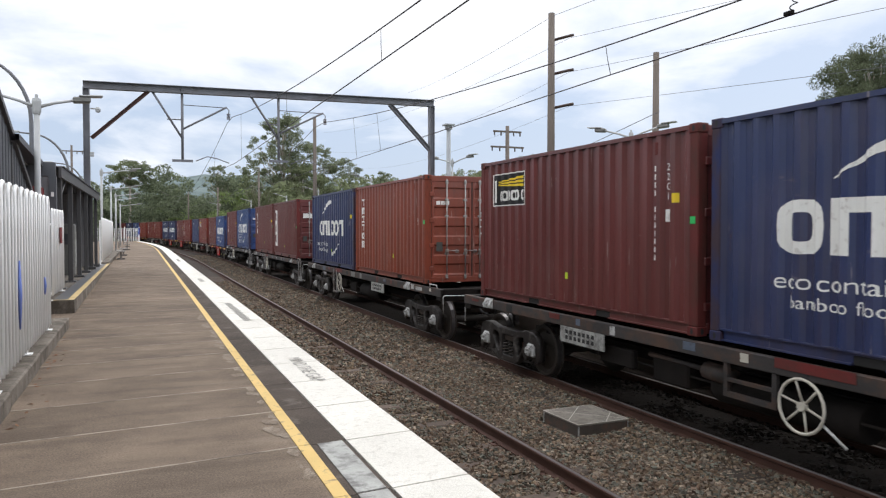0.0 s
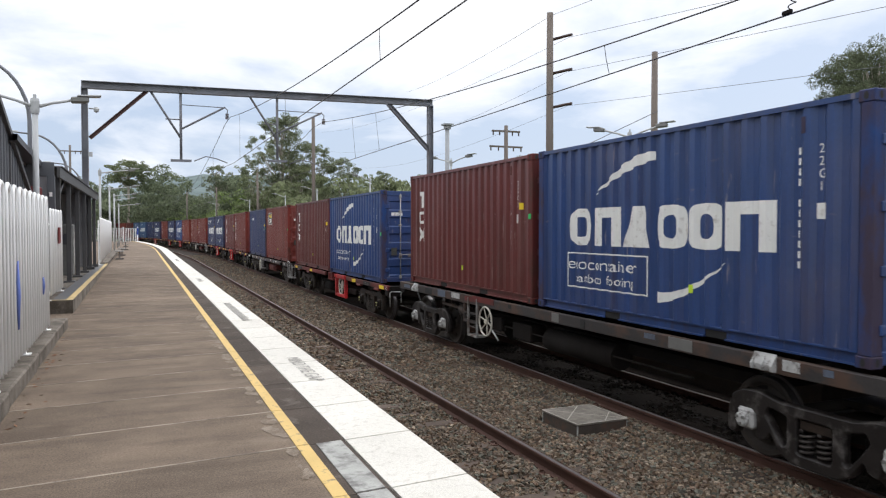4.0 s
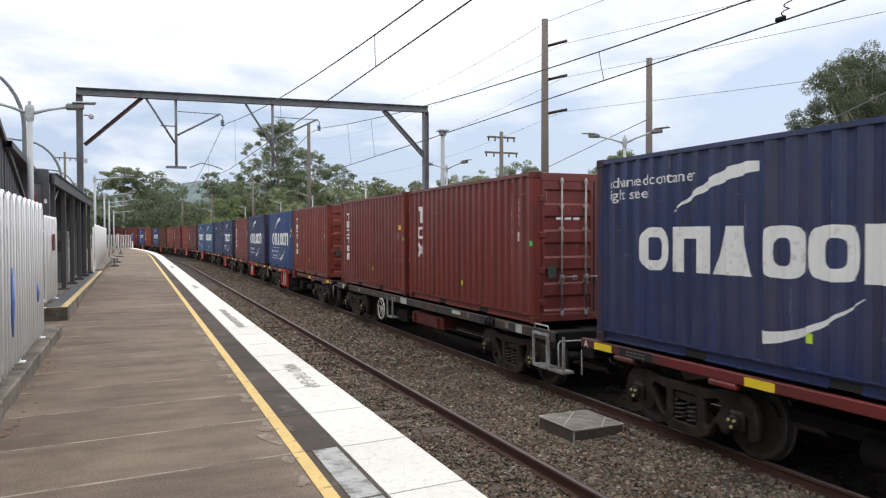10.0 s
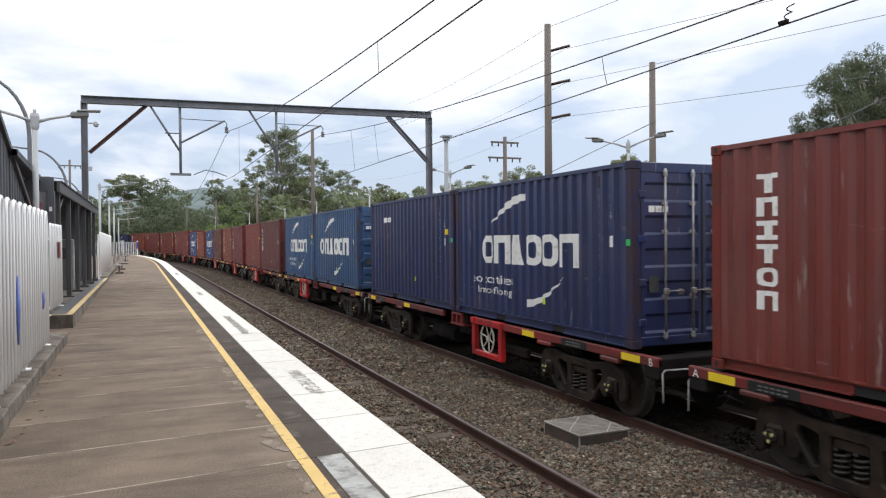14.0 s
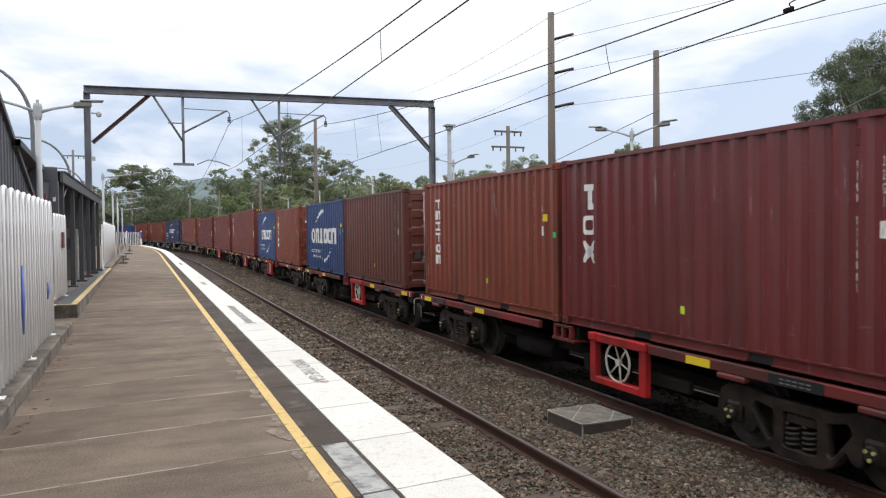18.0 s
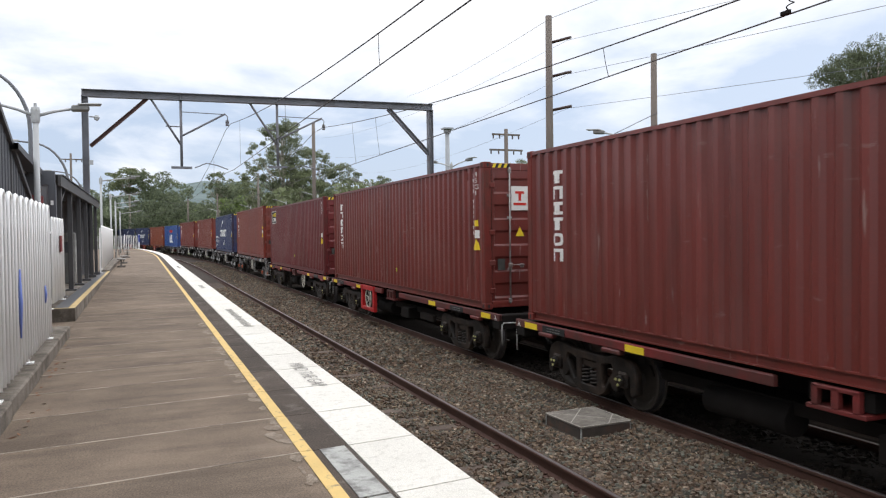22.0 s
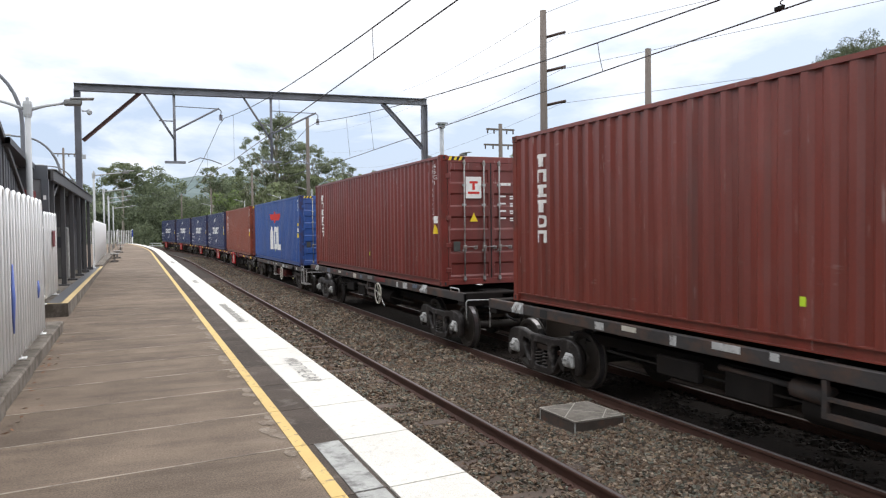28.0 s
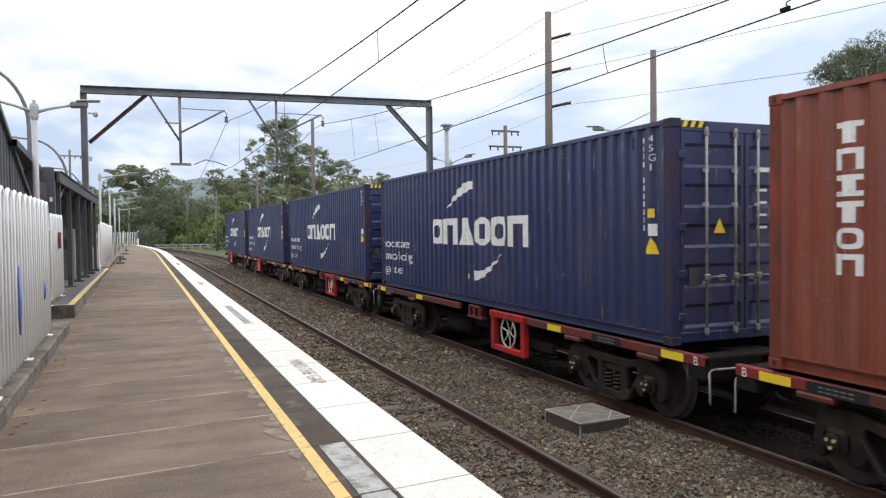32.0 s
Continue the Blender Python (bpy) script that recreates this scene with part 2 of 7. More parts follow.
def stone_hues(m):
    """Gives each loose stone one of a few hues: grey-green, buff, brown, pinkish and pale."""
    nt = m.node_tree
    b = nt.nodes["Principled BSDF"]
    L = nt.links.new
    src = b.inputs["Base Color"].links[0].from_socket
    geo = nt.nodes.new("ShaderNodeNewGeometry")
    k = nt.nodes.new("ShaderNodeMath")
    k.operation = "MULTIPLY"
    k.inputs[1].default_value = 17.3
    fr = nt.nodes.new("ShaderNodeMath")
    fr.operation = "FRACT"
    L(geo.outputs["Random Per Island"], k.inputs[0])
    L(k.outputs[0], fr.inputs[0])
    cr = nt.nodes.new("ShaderNodeValToRGB")
    cr.color_ramp.interpolation = "CONSTANT"
    for pos, rgb in ((0.0, (1.0, 1.0, 1.0)), (0.25, (0.80, 0.98, 1.02)), (0.45, (1.08, 0.98, 0.84)), (0.65, (0.75, 0.62, 0.55)), (0.80, (1.08, 0.92, 0.84)), (0.92, (1.75, 1.75, 1.7))):
        e = cr.color_ramp.elements[0] if pos == 0.0 else cr.color_ramp.elements.new(pos)
        e.position, e.color = pos, (*rgb, 1)
    last = cr.color_ramp.elements[-1]
    last.color = (1.75, 1.75, 1.7, 1)
    L(fr.outputs[0], cr.inputs[0])
    mu = nt.nodes.new("ShaderNodeMixRGB")
    mu.blend_type = "MULTIPLY"
    mu.inputs[0].default_value = 1.0
    L(src, mu.inputs[1])
    L(cr.outputs[0], mu.inputs[2])
    L(mu.outputs[0], b.inputs["Base Color"])
    return m


PAINT = {
    "maroon": paint("maroon_paint", (0.123, 0.025, 0.023)),
    "red": paint("red_oxide_paint", (0.164, 0.027, 0.020)),
    "brown": paint("brown_paint", (0.123, 0.033, 0.023), (0.06, 0.045, 0.035), 0.6),
    "rust": paint("rust_red_paint", (0.187, 0.033, 0.021)),
    "orange": paint("orange_paint", (0.226, 0.049, 0.025)),
    "wine": paint("wine_red_paint", (0.143, 0.020, 0.021)),
    "navy": paint("navy_paint", (0.017, 0.030, 0.100), (0.04, 0.032, 0.028), 0.35),
    "blue": paint("blue_paint", (0.017, 0.052, 0.175), (0.04, 0.032, 0.028), 0.35),
    "teal": paint("faded_blue_paint", (0.030, 0.085, 0.195), (0.05, 0.04, 0.03), 0.4),
    "bright": paint("bright_blue_paint", (0.020, 0.078, 0.285), (0.05, 0.04, 0.035), 0.3),
}
WORN = {k: worn("worn_" + k, tuple(m.node_tree.nodes["Mix (Legacy)"].inputs[1].default_value)[:3], *((0.34, 0.56) if k in ("navy", "blue", "teal", "bright") else (0.44, 0.66))) for k, m in list(PAINT.items())}
M_WHITE = mat("white_lettering", (0.78, 0.78, 0.75), 0.6, var=0.08, dirt=(0.30, 0.25, 0.22), dirt_amt=0.6, dirt_scale=9, dirt_edge=(0.56, 0.72))
M_YELLOW = mat("yellow_sticker", (0.82, 0.60, 0.03), 0.5, var=0.08)
M_LIME = mat("lime_label", (0.55, 0.75, 0.04), 0.5, var=0.05)
M_GREEN = mat("green_seal", (0.03, 0.50, 0.12), 0.5, var=0.05)
M_SIGNRED = mat("red_emblem", (0.55, 0.03, 0.02), 0.5, var=0.05)
M_BLACK = mat("black_print", (0.015, 0.015, 0.016), 0.6, var=0.1)
M_GREY = mat("grey_plate", (0.20, 0.20, 0.19), 0.5, 0.3)
M_PLATE = mat("tarnished_data_plate", (0.075, 0.078, 0.072), 0.5, 0.2, 0.3, 8, 40)
M_GALV = mat("galvanised_rod", (0.36, 0.36, 0.35), 0.5, 0.35, 0.25, 8, 40, dirt=(0.13, 0.075, 0.05), dirt_amt=0.75, dirt_scale=3, dirt_edge=(0.45, 0.62))
# black of rubber seals and hoses, also painted shade in pockets and holes
M_SEALSHADE = mat("rubber_seal_and_hole_shade", (0.02, 0.02, 0.02), 0.7)
M_WAGRED = mat("red_wagon_paint", (0.235, 0.022, 0.022), 0.6, 0, 0.25, 2, 30, 0.08, (0.062, 0.026, 0.021), 0.88, (1, 0.6, 1), rnd=0.2, dirt_scale=1.0, dirt_edge=(0.34, 0.56))
M_FRAMERED = mat("bright_red_paint", (0.50, 0.020, 0.022), 0.45, 0, 0.12, 2, 30, 0.05, (0.12, 0.02, 0.018), 0.7, dirt_scale=2.0, dirt_edge=(0.45, 0.62))
M_WAGDARK = mat("sooty_grey_steel", (0.040, 0.036, 0.035), 0.7, 0, 0.4, 1.6, 30, 0.1, (0.088, 0.050, 0.034), 0.85, (1, 0.6, 1), dirt_scale=2.6, dirt_edge=(0.46, 0.60))
M_FADEDBLUE = mat("faded_blue_grey_paint", (0.10, 0.125, 0.17), 0.6, 0, 0.3, 6, 40, 0.1, (0.05, 0.035, 0.028), 0.8, dirt_scale=6)
M_UNDER = mat("grimy_black_steel", (0.015, 0.013, 0.012), 0.85, 0, 0.35, 3, 40, 0.15, (0.026, 0.018, 0.014), 0.5, spec=0.12)
M_BOGIE = mat("oily_cast_steel", (0.015, 0.012, 0.010), 0.6, 0, 0.5, 5, 50, 0.3, (0.044, 0.029, 0.021), 0.9, spec=0.25, dirt_scale=3.5, dirt_edge=(0.45, 0.62))
M_BOGIEDUST = mat("dusty_cast_steel", (0.016, 0.013, 0.012), 0.5, 0, 0.5, 5, 50, 0.3, (0.115, 0.105, 0.098), 0.85, spec=0.35, dirt_scale=4.5, dirt_edge=(0.52, 0.68))
M_WHEEL = mat("wheel_steel", (0.046, 0.038, 0.032), 0.65, 0.1, 0.35, 4, 40)
# ballast with the shade under the train put into its colour
M_SHADEBED = mat("shade_dark_ballast", (0.018, 0.013, 0.010), 0.9, 0, 0.4, 2, 25, 0.9, (0.028, 0.02, 0.015), 0.5, spec=0.15)
M_FADED = mat("faded_grey_lettering", (0.30, 0.285, 0.265), 0.8, 0, 0.2, 8, 60, 0.1, (0.5, 0.48, 0.45), 0.7, dirt_scale=9)
M_FAINT = mat("faint_grey_lettering", (0.40, 0.385, 0.36), 0.8, 0, 0.2, 8, 60, 0.1, (0.56, 0.54, 0.50), 0.8, dirt_scale=9)
M_TREAD = mat("bright_tread_steel", (0.20, 0.19, 0.19), 0.38, 0.8, 0.1, 8, 60, 0.02)
M_CAPW = mat("white_axle_cap", (0.44, 0.44, 0.43), 0.6, 0, 0.3, 8, 40, dirt=(0.07, 0.055, 0.045), dirt_amt=0.85, dirt_scale=9, dirt_edge=(0.52, 0.66))
M_CAPO = mat("orange_axle_cap", (0.34, 0.075, 0.028), 0.55, 0, 0.25, 8, 40, dirt=(0.06, 0.04, 0.03), dirt_amt=0.7, dirt_scale=4)
M_WHEELW = mat("cream_handwheel", (0.52, 0.49, 0.42), 0.5, 0, 0.15, 8, 40)
M_BOLT = mat("yellowed_bearing_bolt", (0.42, 0.40, 0.16), 0.6, 0, 0.3, 20, 60, dirt=(0.06, 0.05, 0.04), dirt_amt=0.6, dirt_scale=12)
M_SPRING = mat("worn_spring_steel", (0.045, 0.038, 0.034), 0.5, 0.3)
M_TANK = mat("dull_red_tank", (0.105, 0.020, 0.016), 0.55, 0, 0.2, 3, 30)

M_CONC = stained(speckled(mat("platform_concrete", (0.205, 0.157, 0.118), 0.88, 0, 0.30, 1.1, 130, 0.5, (0.095, 0.072, 0.055), 0.75, (1, 1.1, 1), dirt_scale=0.75, rnd=0.08, dirt_edge=(0.42, 0.66), spec=0.2)))
M_CONCDARK = speckled(mat("sooty_concrete", (0.070, 0.055, 0.045), 0.88, 0, 0.35, 1.8, 90, 0.3, (0.19, 0.165, 0.14), 0.6, dirt_scale=4.0, dirt_edge=(0.56, 0.72), rnd=0.22, spec=0.2))
M_WHITEPAV = speckled(mat("white_painted_paving", (0.655, 0.63, 0.575), 0.8, 0, 0.10, 1.5, 90, 0.5, (0.36, 0.33, 0.285), 0.55, dirt_scale=13, rnd=0.05, dirt_edge=(0.52, 0.74)), 0.16, 110.0)
M_YLINE = mat("worn_yellow_line", (0.62, 0.43, 0.155), 0.7, 0, 0.12, 2.5, 80, 0.2, (0.20, 0.16, 0.10), 0.8, dirt_scale=11, dirt_edge=(0.56, 0.66))
M_TACT = mat("pale_grey_patch", (0.36, 0.36, 0.34), 0.85, 0, 0.3, 6, 80, 0.3, (0.13, 0.125, 0.12), 0.85, dirt_scale=7, dirt_edge=(0.47, 0.64))
M_JOINT = mat("pale_joint_mortar", (0.35, 0.30, 0.24), 0.9, 0, 0.35, 3, 60, 0.2, (0.13, 0.105, 0.085), 0.9, dirt_scale=3.5, dirt_edge=(0.44, 0.6))
M_KERB = speckled(mat("kerb_concrete", (0.185, 0.160, 0.133), 0.9, 0, 0.35, 2, 70, 0.4, (0.058, 0.046, 0.034), 0.85, dirt_scale=2.6, dirt_edge=(0.42, 0.62)), 0.35)
M_SPRAY = mat("blue_spray_paint", (0.14, 0.20, 0.52), 0.6, 0, 0.15)
M_WALL = mat("platform_wall", (0.11, 0.09, 0.072), 0.9, 0, 0.3, 2, 50, 0.4, (0.05, 0.04, 0.035), 0.6)
M_WORNPATCH = speckled(mat("worn_pale_concrete", (0.250, 0.205, 0.160), 0.9, 0, 0.3, 5, 90, 0.4, (0.17, 0.13, 0.096), 0.95, dirt_scale=6, dirt_edge=(0.40, 0.6)))
M_NOSING = mat("worn_yellow_nosing", (0.55, 0.41, 0.20), 0.8, 0, 0.25, 3, 60, 0.3, (0.22, 0.17, 0.11), 0.8, dirt_scale=4)
M_DRYLEAF = mat("dry_leaf", (0.16, 0.075, 0.035), 0.8, 0, 0.3, 9, 60, 0, island=0.4)
M_ASPH = mat("dark_asphalt", (0.060, 0.059, 0.060), 0.85, 0, 0.25, 1, 120, 0.4)
# far darker than the loose stones: shade in their gaps is painted in
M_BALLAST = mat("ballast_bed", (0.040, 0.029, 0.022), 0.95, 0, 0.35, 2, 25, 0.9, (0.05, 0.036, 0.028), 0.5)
M_STONE = stone_hues(mat("ballast_stone", (0.156, 0.127, 0.098), 0.9, 0, 0.3, 8, 90, 0.5, (0.095, 0.062, 0.044), 0.6, island=0.55, dirt_scale=0.9, dirt_edge=(0.42, 0.70)))
# stones of the same strip, the train's shade painted into their colour
M_SHADESTONE = mat("shade_dark_stone", (0.022, 0.017, 0.014), 0.8, 0, 0.3, 8, 90, 0.4, island=0.6, spec=0.2)
M_RAIL = mat("rusty_rail", (0.072, 0.034, 0.024), 0.75, 0.1, 0.3, 3, 60, 0.2)
M_RAILTOP = mat("polished_rail_head", (0.20, 0.185, 0.18), 0.42, 0.8, 0.15, 3, 60, 0.03)
M_SLEEPER = mat("stained_sleeper", (0.105, 0.078, 0.062), 0.9, 0, 0.3, 3, 60, 0.3, rnd=0.2)
M_BOXTOP = speckled(mat("pit_lid_concrete", (0.265, 0.240, 0.205), 0.9, 0, 0.3, 3, 70, 0.3, (0.115, 0.098, 0.082), 0.7, dirt_scale=4, dirt_edge=(0.42, 0.62)), 0.3)
M_PITWALL = mat("pit_wall_concrete", (0.070, 0.056, 0.046), 0.9, 0, 0.3, 5, 60, 0.3, (0.12, 0.06, 0.038), 0.7, dirt_scale=5, dirt_edge=(0.5, 0.66))
M_SCORED = mat("pale_scoring", (0.50, 0.46, 0.40), 0.9, 0, 0.3, 9, 60, 0.2, (0.15, 0.13, 0.11), 0.7, dirt_scale=9)
M_STEELGREY = mat("galvanised_column", (0.33, 0.345, 0.36), 0.6, 0.2, 0.15, 2, 40, 0.05)
M_FENCE = mat("white_fence_paint", (0.90, 0.90, 0.89), 0.42, 0, 0.04, 2, 40, 0.05, (0.60, 0.59, 0.56), 0.35)
M_LAMPP = mat("grey_white_post_paint", (0.43, 0.44, 0.445), 0.5, 0, 0.1, 3, 40, 0.05)
M_GANTRY = mat("weathered_gantry_steel", (0.185, 0.19, 0.21), 0.7, 0.1, 0.3, 1.5, 40, 0.15, (0.085, 0.050, 0.040), 0.6, dirt_scale=1.2)
M_RUSTSTEEL = mat("rusted_strut_steel", (0.095, 0.052, 0.046), 0.8, 0.1, 0.3, 2, 40)
M_WIRE = mat("tarnished_copper_wire", (0.055, 0.05, 0.05), 0.6, 0.3, 0.1)
M_WIREGREY = mat("grey_service_wire", (0.15, 0.15, 0.17), 0.6, 0.1, 0.1)
M_INSUL = mat("brown_insulator", (0.06, 0.035, 0.03), 0.3)
M_WOODPOLE = mat("weathered_timber_pole", (0.150, 0.125, 0.108), 0.9, 0, 0.3, 2, 50, 0.4, stretch=(1, 1, 0.15))
M_CHAR = mat("charcoal_sheet", (0.078, 0.080, 0.088), 0.5, 0.1, 0.15, 2, 30)
M_BROWNSTEEL = mat("dark_bronze_steel", (0.085, 0.083, 0.086), 0.5, 0.1, 0.15)
M_SLATE = mat("slate_grey_paint", (0.095, 0.10, 0.112), 0.5, 0.0, 0.12, 2, 30)
M_SHELTERWALL = mat("shelter_inner_wall", (0.30, 0.30, 0.315), 0.6, 0, 0.15)
M_VEND = mat("dark_red_panel", (0.16, 0.02, 0.02), 0.5)
M_SEAT = mat("weathered_bench", (0.17, 0.155, 0.14), 0.6)
M_BLUESIGN = mat("blue_sign_panel", (0.035, 0.075, 0.36), 0.45, 0, 0.08)
M_SIGNPINK = mat("coral_emblem", (0.62, 0.10, 0.10), 0.5)
M_GRASS = mat("rough_grass", (0.070, 0.090, 0.030), 0.95, 0, 0.4, 0.5, 40, 0.6, (0.11, 0.10, 0.045), 0.6, dirt_scale=0.3)
M_BARK = mat("eucalypt_bark", (0.36, 0.32, 0.27), 0.9, 0, 0.3, 3, 30, 0.4, stretch=(1, 1, 0.3))


def leaf_mat(name, rgb, amt=0.45):
    """Leaves that let some light through."""
    m = mat(name, rgb, 0.6, 0, 0.3, 0.25, 3, 0, island=amt, spec=0.25)
    nt = m.node_tree
    b = nt.nodes["Principled BSDF"]
    tr = nt.nodes.new("ShaderNodeBsdfTranslucent")
    nt.links.new(b.inputs["Base Color"].links[0].from_socket, tr.inputs["Color"])
    mx = nt.nodes.new("ShaderNodeMixShader")
    mx.inputs[0].default_value = 0.5
    nt.links.new(b.outputs[0], mx.inputs[1])
    nt.links.new(tr.outputs[0], mx.inputs[2])
    nt.links.new(mx.outputs[0], nt.nodes["Material Output"].inputs["Surface"])
    return m


M_LEAF = [leaf_mat("gum_leaves_a", (0.205, 0.232, 0.145)), leaf_mat("gum_leaves_b", (0.205, 0.232, 0.130)), leaf_mat("shrub_leaves", (0.175, 0.225, 0.090)), leaf_mat("dusky_gum_leaves", (0.112, 0.130, 0.078))]
M_FARLEAF = leaf_mat("far_leaves", (0.155, 0.182, 0.112))
# forest green with the blue-grey of distance haze mixed into the base colour
M_HILL = mat("haze_tinted_forest_hill", (0.105, 0.140, 0.138), 0.95, 0, 0.45, 0.03, 0.15, 0)


# ---------------------------------------------------------------- mesh helpers
def bm_box(bm, x0, x1, y0, y1, z0, z1, bevel=0.0):
    vs = [bm.verts.new((x, y, z)) for x in (x0, x1) for y in (y0, y1) for z in (z0, z1)]
    fs = [bm.faces.new([vs[i] for i in f]) for f in ((0, 1, 3, 2), (4, 6, 7, 5), (0, 4, 5, 1), (2, 3, 7, 6), (0, 2, 6, 4), (1, 5, 7, 3))]
    if bevel:
        es = {e for f in fs for e in f.edges}
        bmesh.ops.bevel(bm, geom=list(es), offset=bevel, segments=1, affect="EDGES")
    return bm


def bm_tube(bm, pts, r, n=8, cap=True):
    """A tube along points; r a number or one a point."""
    pts = [Vector(p) for p in pts]
    rs = r if isinstance(r, (list, tuple)) else [r] * len(pts)
    rings = []
    for i, p in enumerate(pts):
        d = (pts[min(i + 1, len(pts) - 1)] - pts[max(i - 1, 0)]).normalized()
        a = d.orthogonal().normalized() if not rings else (prev_a - d * prev_a.dot(d)).normalized()
        prev_a = a
        b = d.cross(a)
        rings.append([bm.verts.new(p + (a * math.cos(2 * math.pi * k / n) + b * math.sin(2 * math.pi * k / n)) * rs[i]) for k in range(n)])
    for q0, q1 in zip(rings, rings[1:]):
        for k in range(n):
            f = bm.faces.new((q0[k], q0[(k + 1) % n], q1[(k + 1) % n], q1[k]))
            f.smooth = True
    if cap:
        bm.faces.new(rings[0][::-1])
        bm.faces.new(rings[-1])
    return bm


def bm_bar2(bm, pts, w, x0, x1):
    """A flat bar of width w along points (y, z), from x0 to x1."""
    pts = [Vector((0, *p)) for p in pts]
    lo, hi = [], []
    for i, p in enumerate(pts):
        d = (pts[min(i + 1, len(pts) - 1)] - pts[max(i - 1, 0)]).normalized()
        nrm = Vector((0, -d.z, d.y))
        lo.append(p - nrm * w / 2)
        hi.append(p + nrm * w / 2)
    rows = []
    for a, b in zip(lo, hi):
        rows.append([bm.verts.new((x, q.y, q.z)) for q, x in ((a, x0), (b, x0), (b, x1), (a, x1))])
    for r0, r1 in zip(rows, rows[1:]):
        for k in range(4):
            bm.faces.new((r0[k], r0[(k + 1) % 4], r1[(k + 1) % 4], r1[k]))
    bm.faces.new(rows[0][::-1])
    bm.faces.new(rows[-1])
    return bm


def bm_disc(bm, c, axis, r, depth, n=20, bevel=0.0):
    c = Vector(c)
    q = Vector((0, 0, 1)).rotation_difference(Vector(axis)).to_matrix()
    prof = [(r - bevel, -depth / 2), (r, -depth / 2 + bevel), (r, depth / 2 - bevel), (r - bevel, depth / 2)] if bevel else [(r, -depth / 2), (r, depth / 2)]
    return bm_lathe(bm, c, q, prof, n)


def bm_lathe(bm, c, q, prof, n=24):
    rings = [[bm.verts.new(Vector(c) + q @ Vector((rr * math.cos(2 * math.pi * k / n), rr * math.sin(2 * math.pi * k / n), h))) for k in range(n)] for rr, h in prof]
    for a, b in zip(rings, rings[1:]):
        for k in range(n):
            bm.faces.new((a[k], a[(k + 1) % n], b[(k + 1) % n], b[k]))
    bm.faces.new(rings[0][::-1])
    bm.faces.new(rings[-1])
    return bm


def finish(bm, name, *mats):
    bmesh.ops.recalc_face_normals(bm, faces=bm.faces)
    me = bpy.data.meshes.new(name)
    bm.to_mesh(me)
    bm.free()
    for m in mats:
        me.materials.append(m)
    return me


def B(*boxes, bevel=0.0):
    bm = bmesh.new()
    for b in boxes:
        bm_box(bm, *b, bevel=bevel)
    return bm


def T(pts, r, n=8):
    return bm_tube(bmesh.new(), pts, r, n)


def hold(ob, parent):
    ob.parent = parent
    return ob


def part(name, bm, material, parent, label=""):
    """One mesh object under a thing or a part. bm: a bmesh, or mesh data that is shared."""
    me = bm if isinstance(bm, bpy.types.Mesh) else finish(bm, name, *(material if isinstance(material, (list, tuple)) else [material]))
    ob = hold(new(name, me), parent)
    if label:
        ob["label"] = label
    return ob


def thing(name, label, category, group="", kind="", at=None):
    ob = tagged(new(name), label, category, group, kind)
    if at is not None:
        ob.matrix_world = at
    return ob


def solid(name, bm, material, label, category="", group="", kind=""):
    me = bm if isinstance(bm, bpy.types.Mesh) else finish(bm, name, *(material if isinstance(material, (list, tuple)) else [material]))
    return tagged(new(name, me), label, category, group, kind)


def from_arrays(name, verts, faces, material):
    me = bpy.data.meshes.new(name)
    me.from_pydata(verts, [], faces)
    me.materials.append(material)
    me.update()
    return me


# ---------------------------------------------------------------- the line of the railway
BEND, RADIUS, SLANT = 60.0, 480.0, 0.005
_ds = 0.5
_line = []
_x, _y = 7.42 + SLANT * 60.0, -60.0
for _i in range(1300):
    _s = -60.0 + _i * _ds
    _a = SLANT + max(0.0, _s - BEND) / RADIUS
    _line.append((_x, _y, _a))
    _x -= math.sin(_a) * _ds
    _y += math.cos(_a) * _ds


def on_line(s, off=0.0, z=0.0):
    """A point at arc length s along the train's track, off metres to its right, at height z."""
    k = (s + 60.0) / _ds
    i = max(0, min(len(_line) - 2, int(k)))
    f = k - i
    x, y, a = (_line[i][j] * (1 - f) + _line[i + 1][j] * f for j in range(3))
    return Vector((x + math.cos(a) * off, y + math.sin(a) * off, z))


def strip(name, prof, s0, s1, step, material):
    """Extrudes a closed profile of (off, z) along the line."""
    n = int(math.ceil((s1 - s0) / step))
    verts, faces, k = [], [], len(prof)
    for i in range(n + 1):
        s = s0 + (s1 - s0) * i / n
        verts += [on_line(s, o, z) for o, z in prof]
    for i in range(n):
        for j in range(k):
            faces.append((i * k + j, i * k + (j + 1) % k, (i + 1) * k + (j + 1) % k, (i + 1) * k + j))
    faces += [tuple(range(k)), tuple(range(n * k + k - 1, n * k - 1, -1))]
    me = from_arrays(name, verts, faces, material)
    bm = bmesh.new()
    bm.from_mesh(me)
    bmesh.ops.recalc_face_normals(bm, faces=bm.faces)
    bm.to_mesh(me)
    bm.free()
    return me


RAIL_Z = -0.945
NEAR_C = -3.89          # centre of the platform track, seen from the train's track
EDGE = -5.36            # platform edge

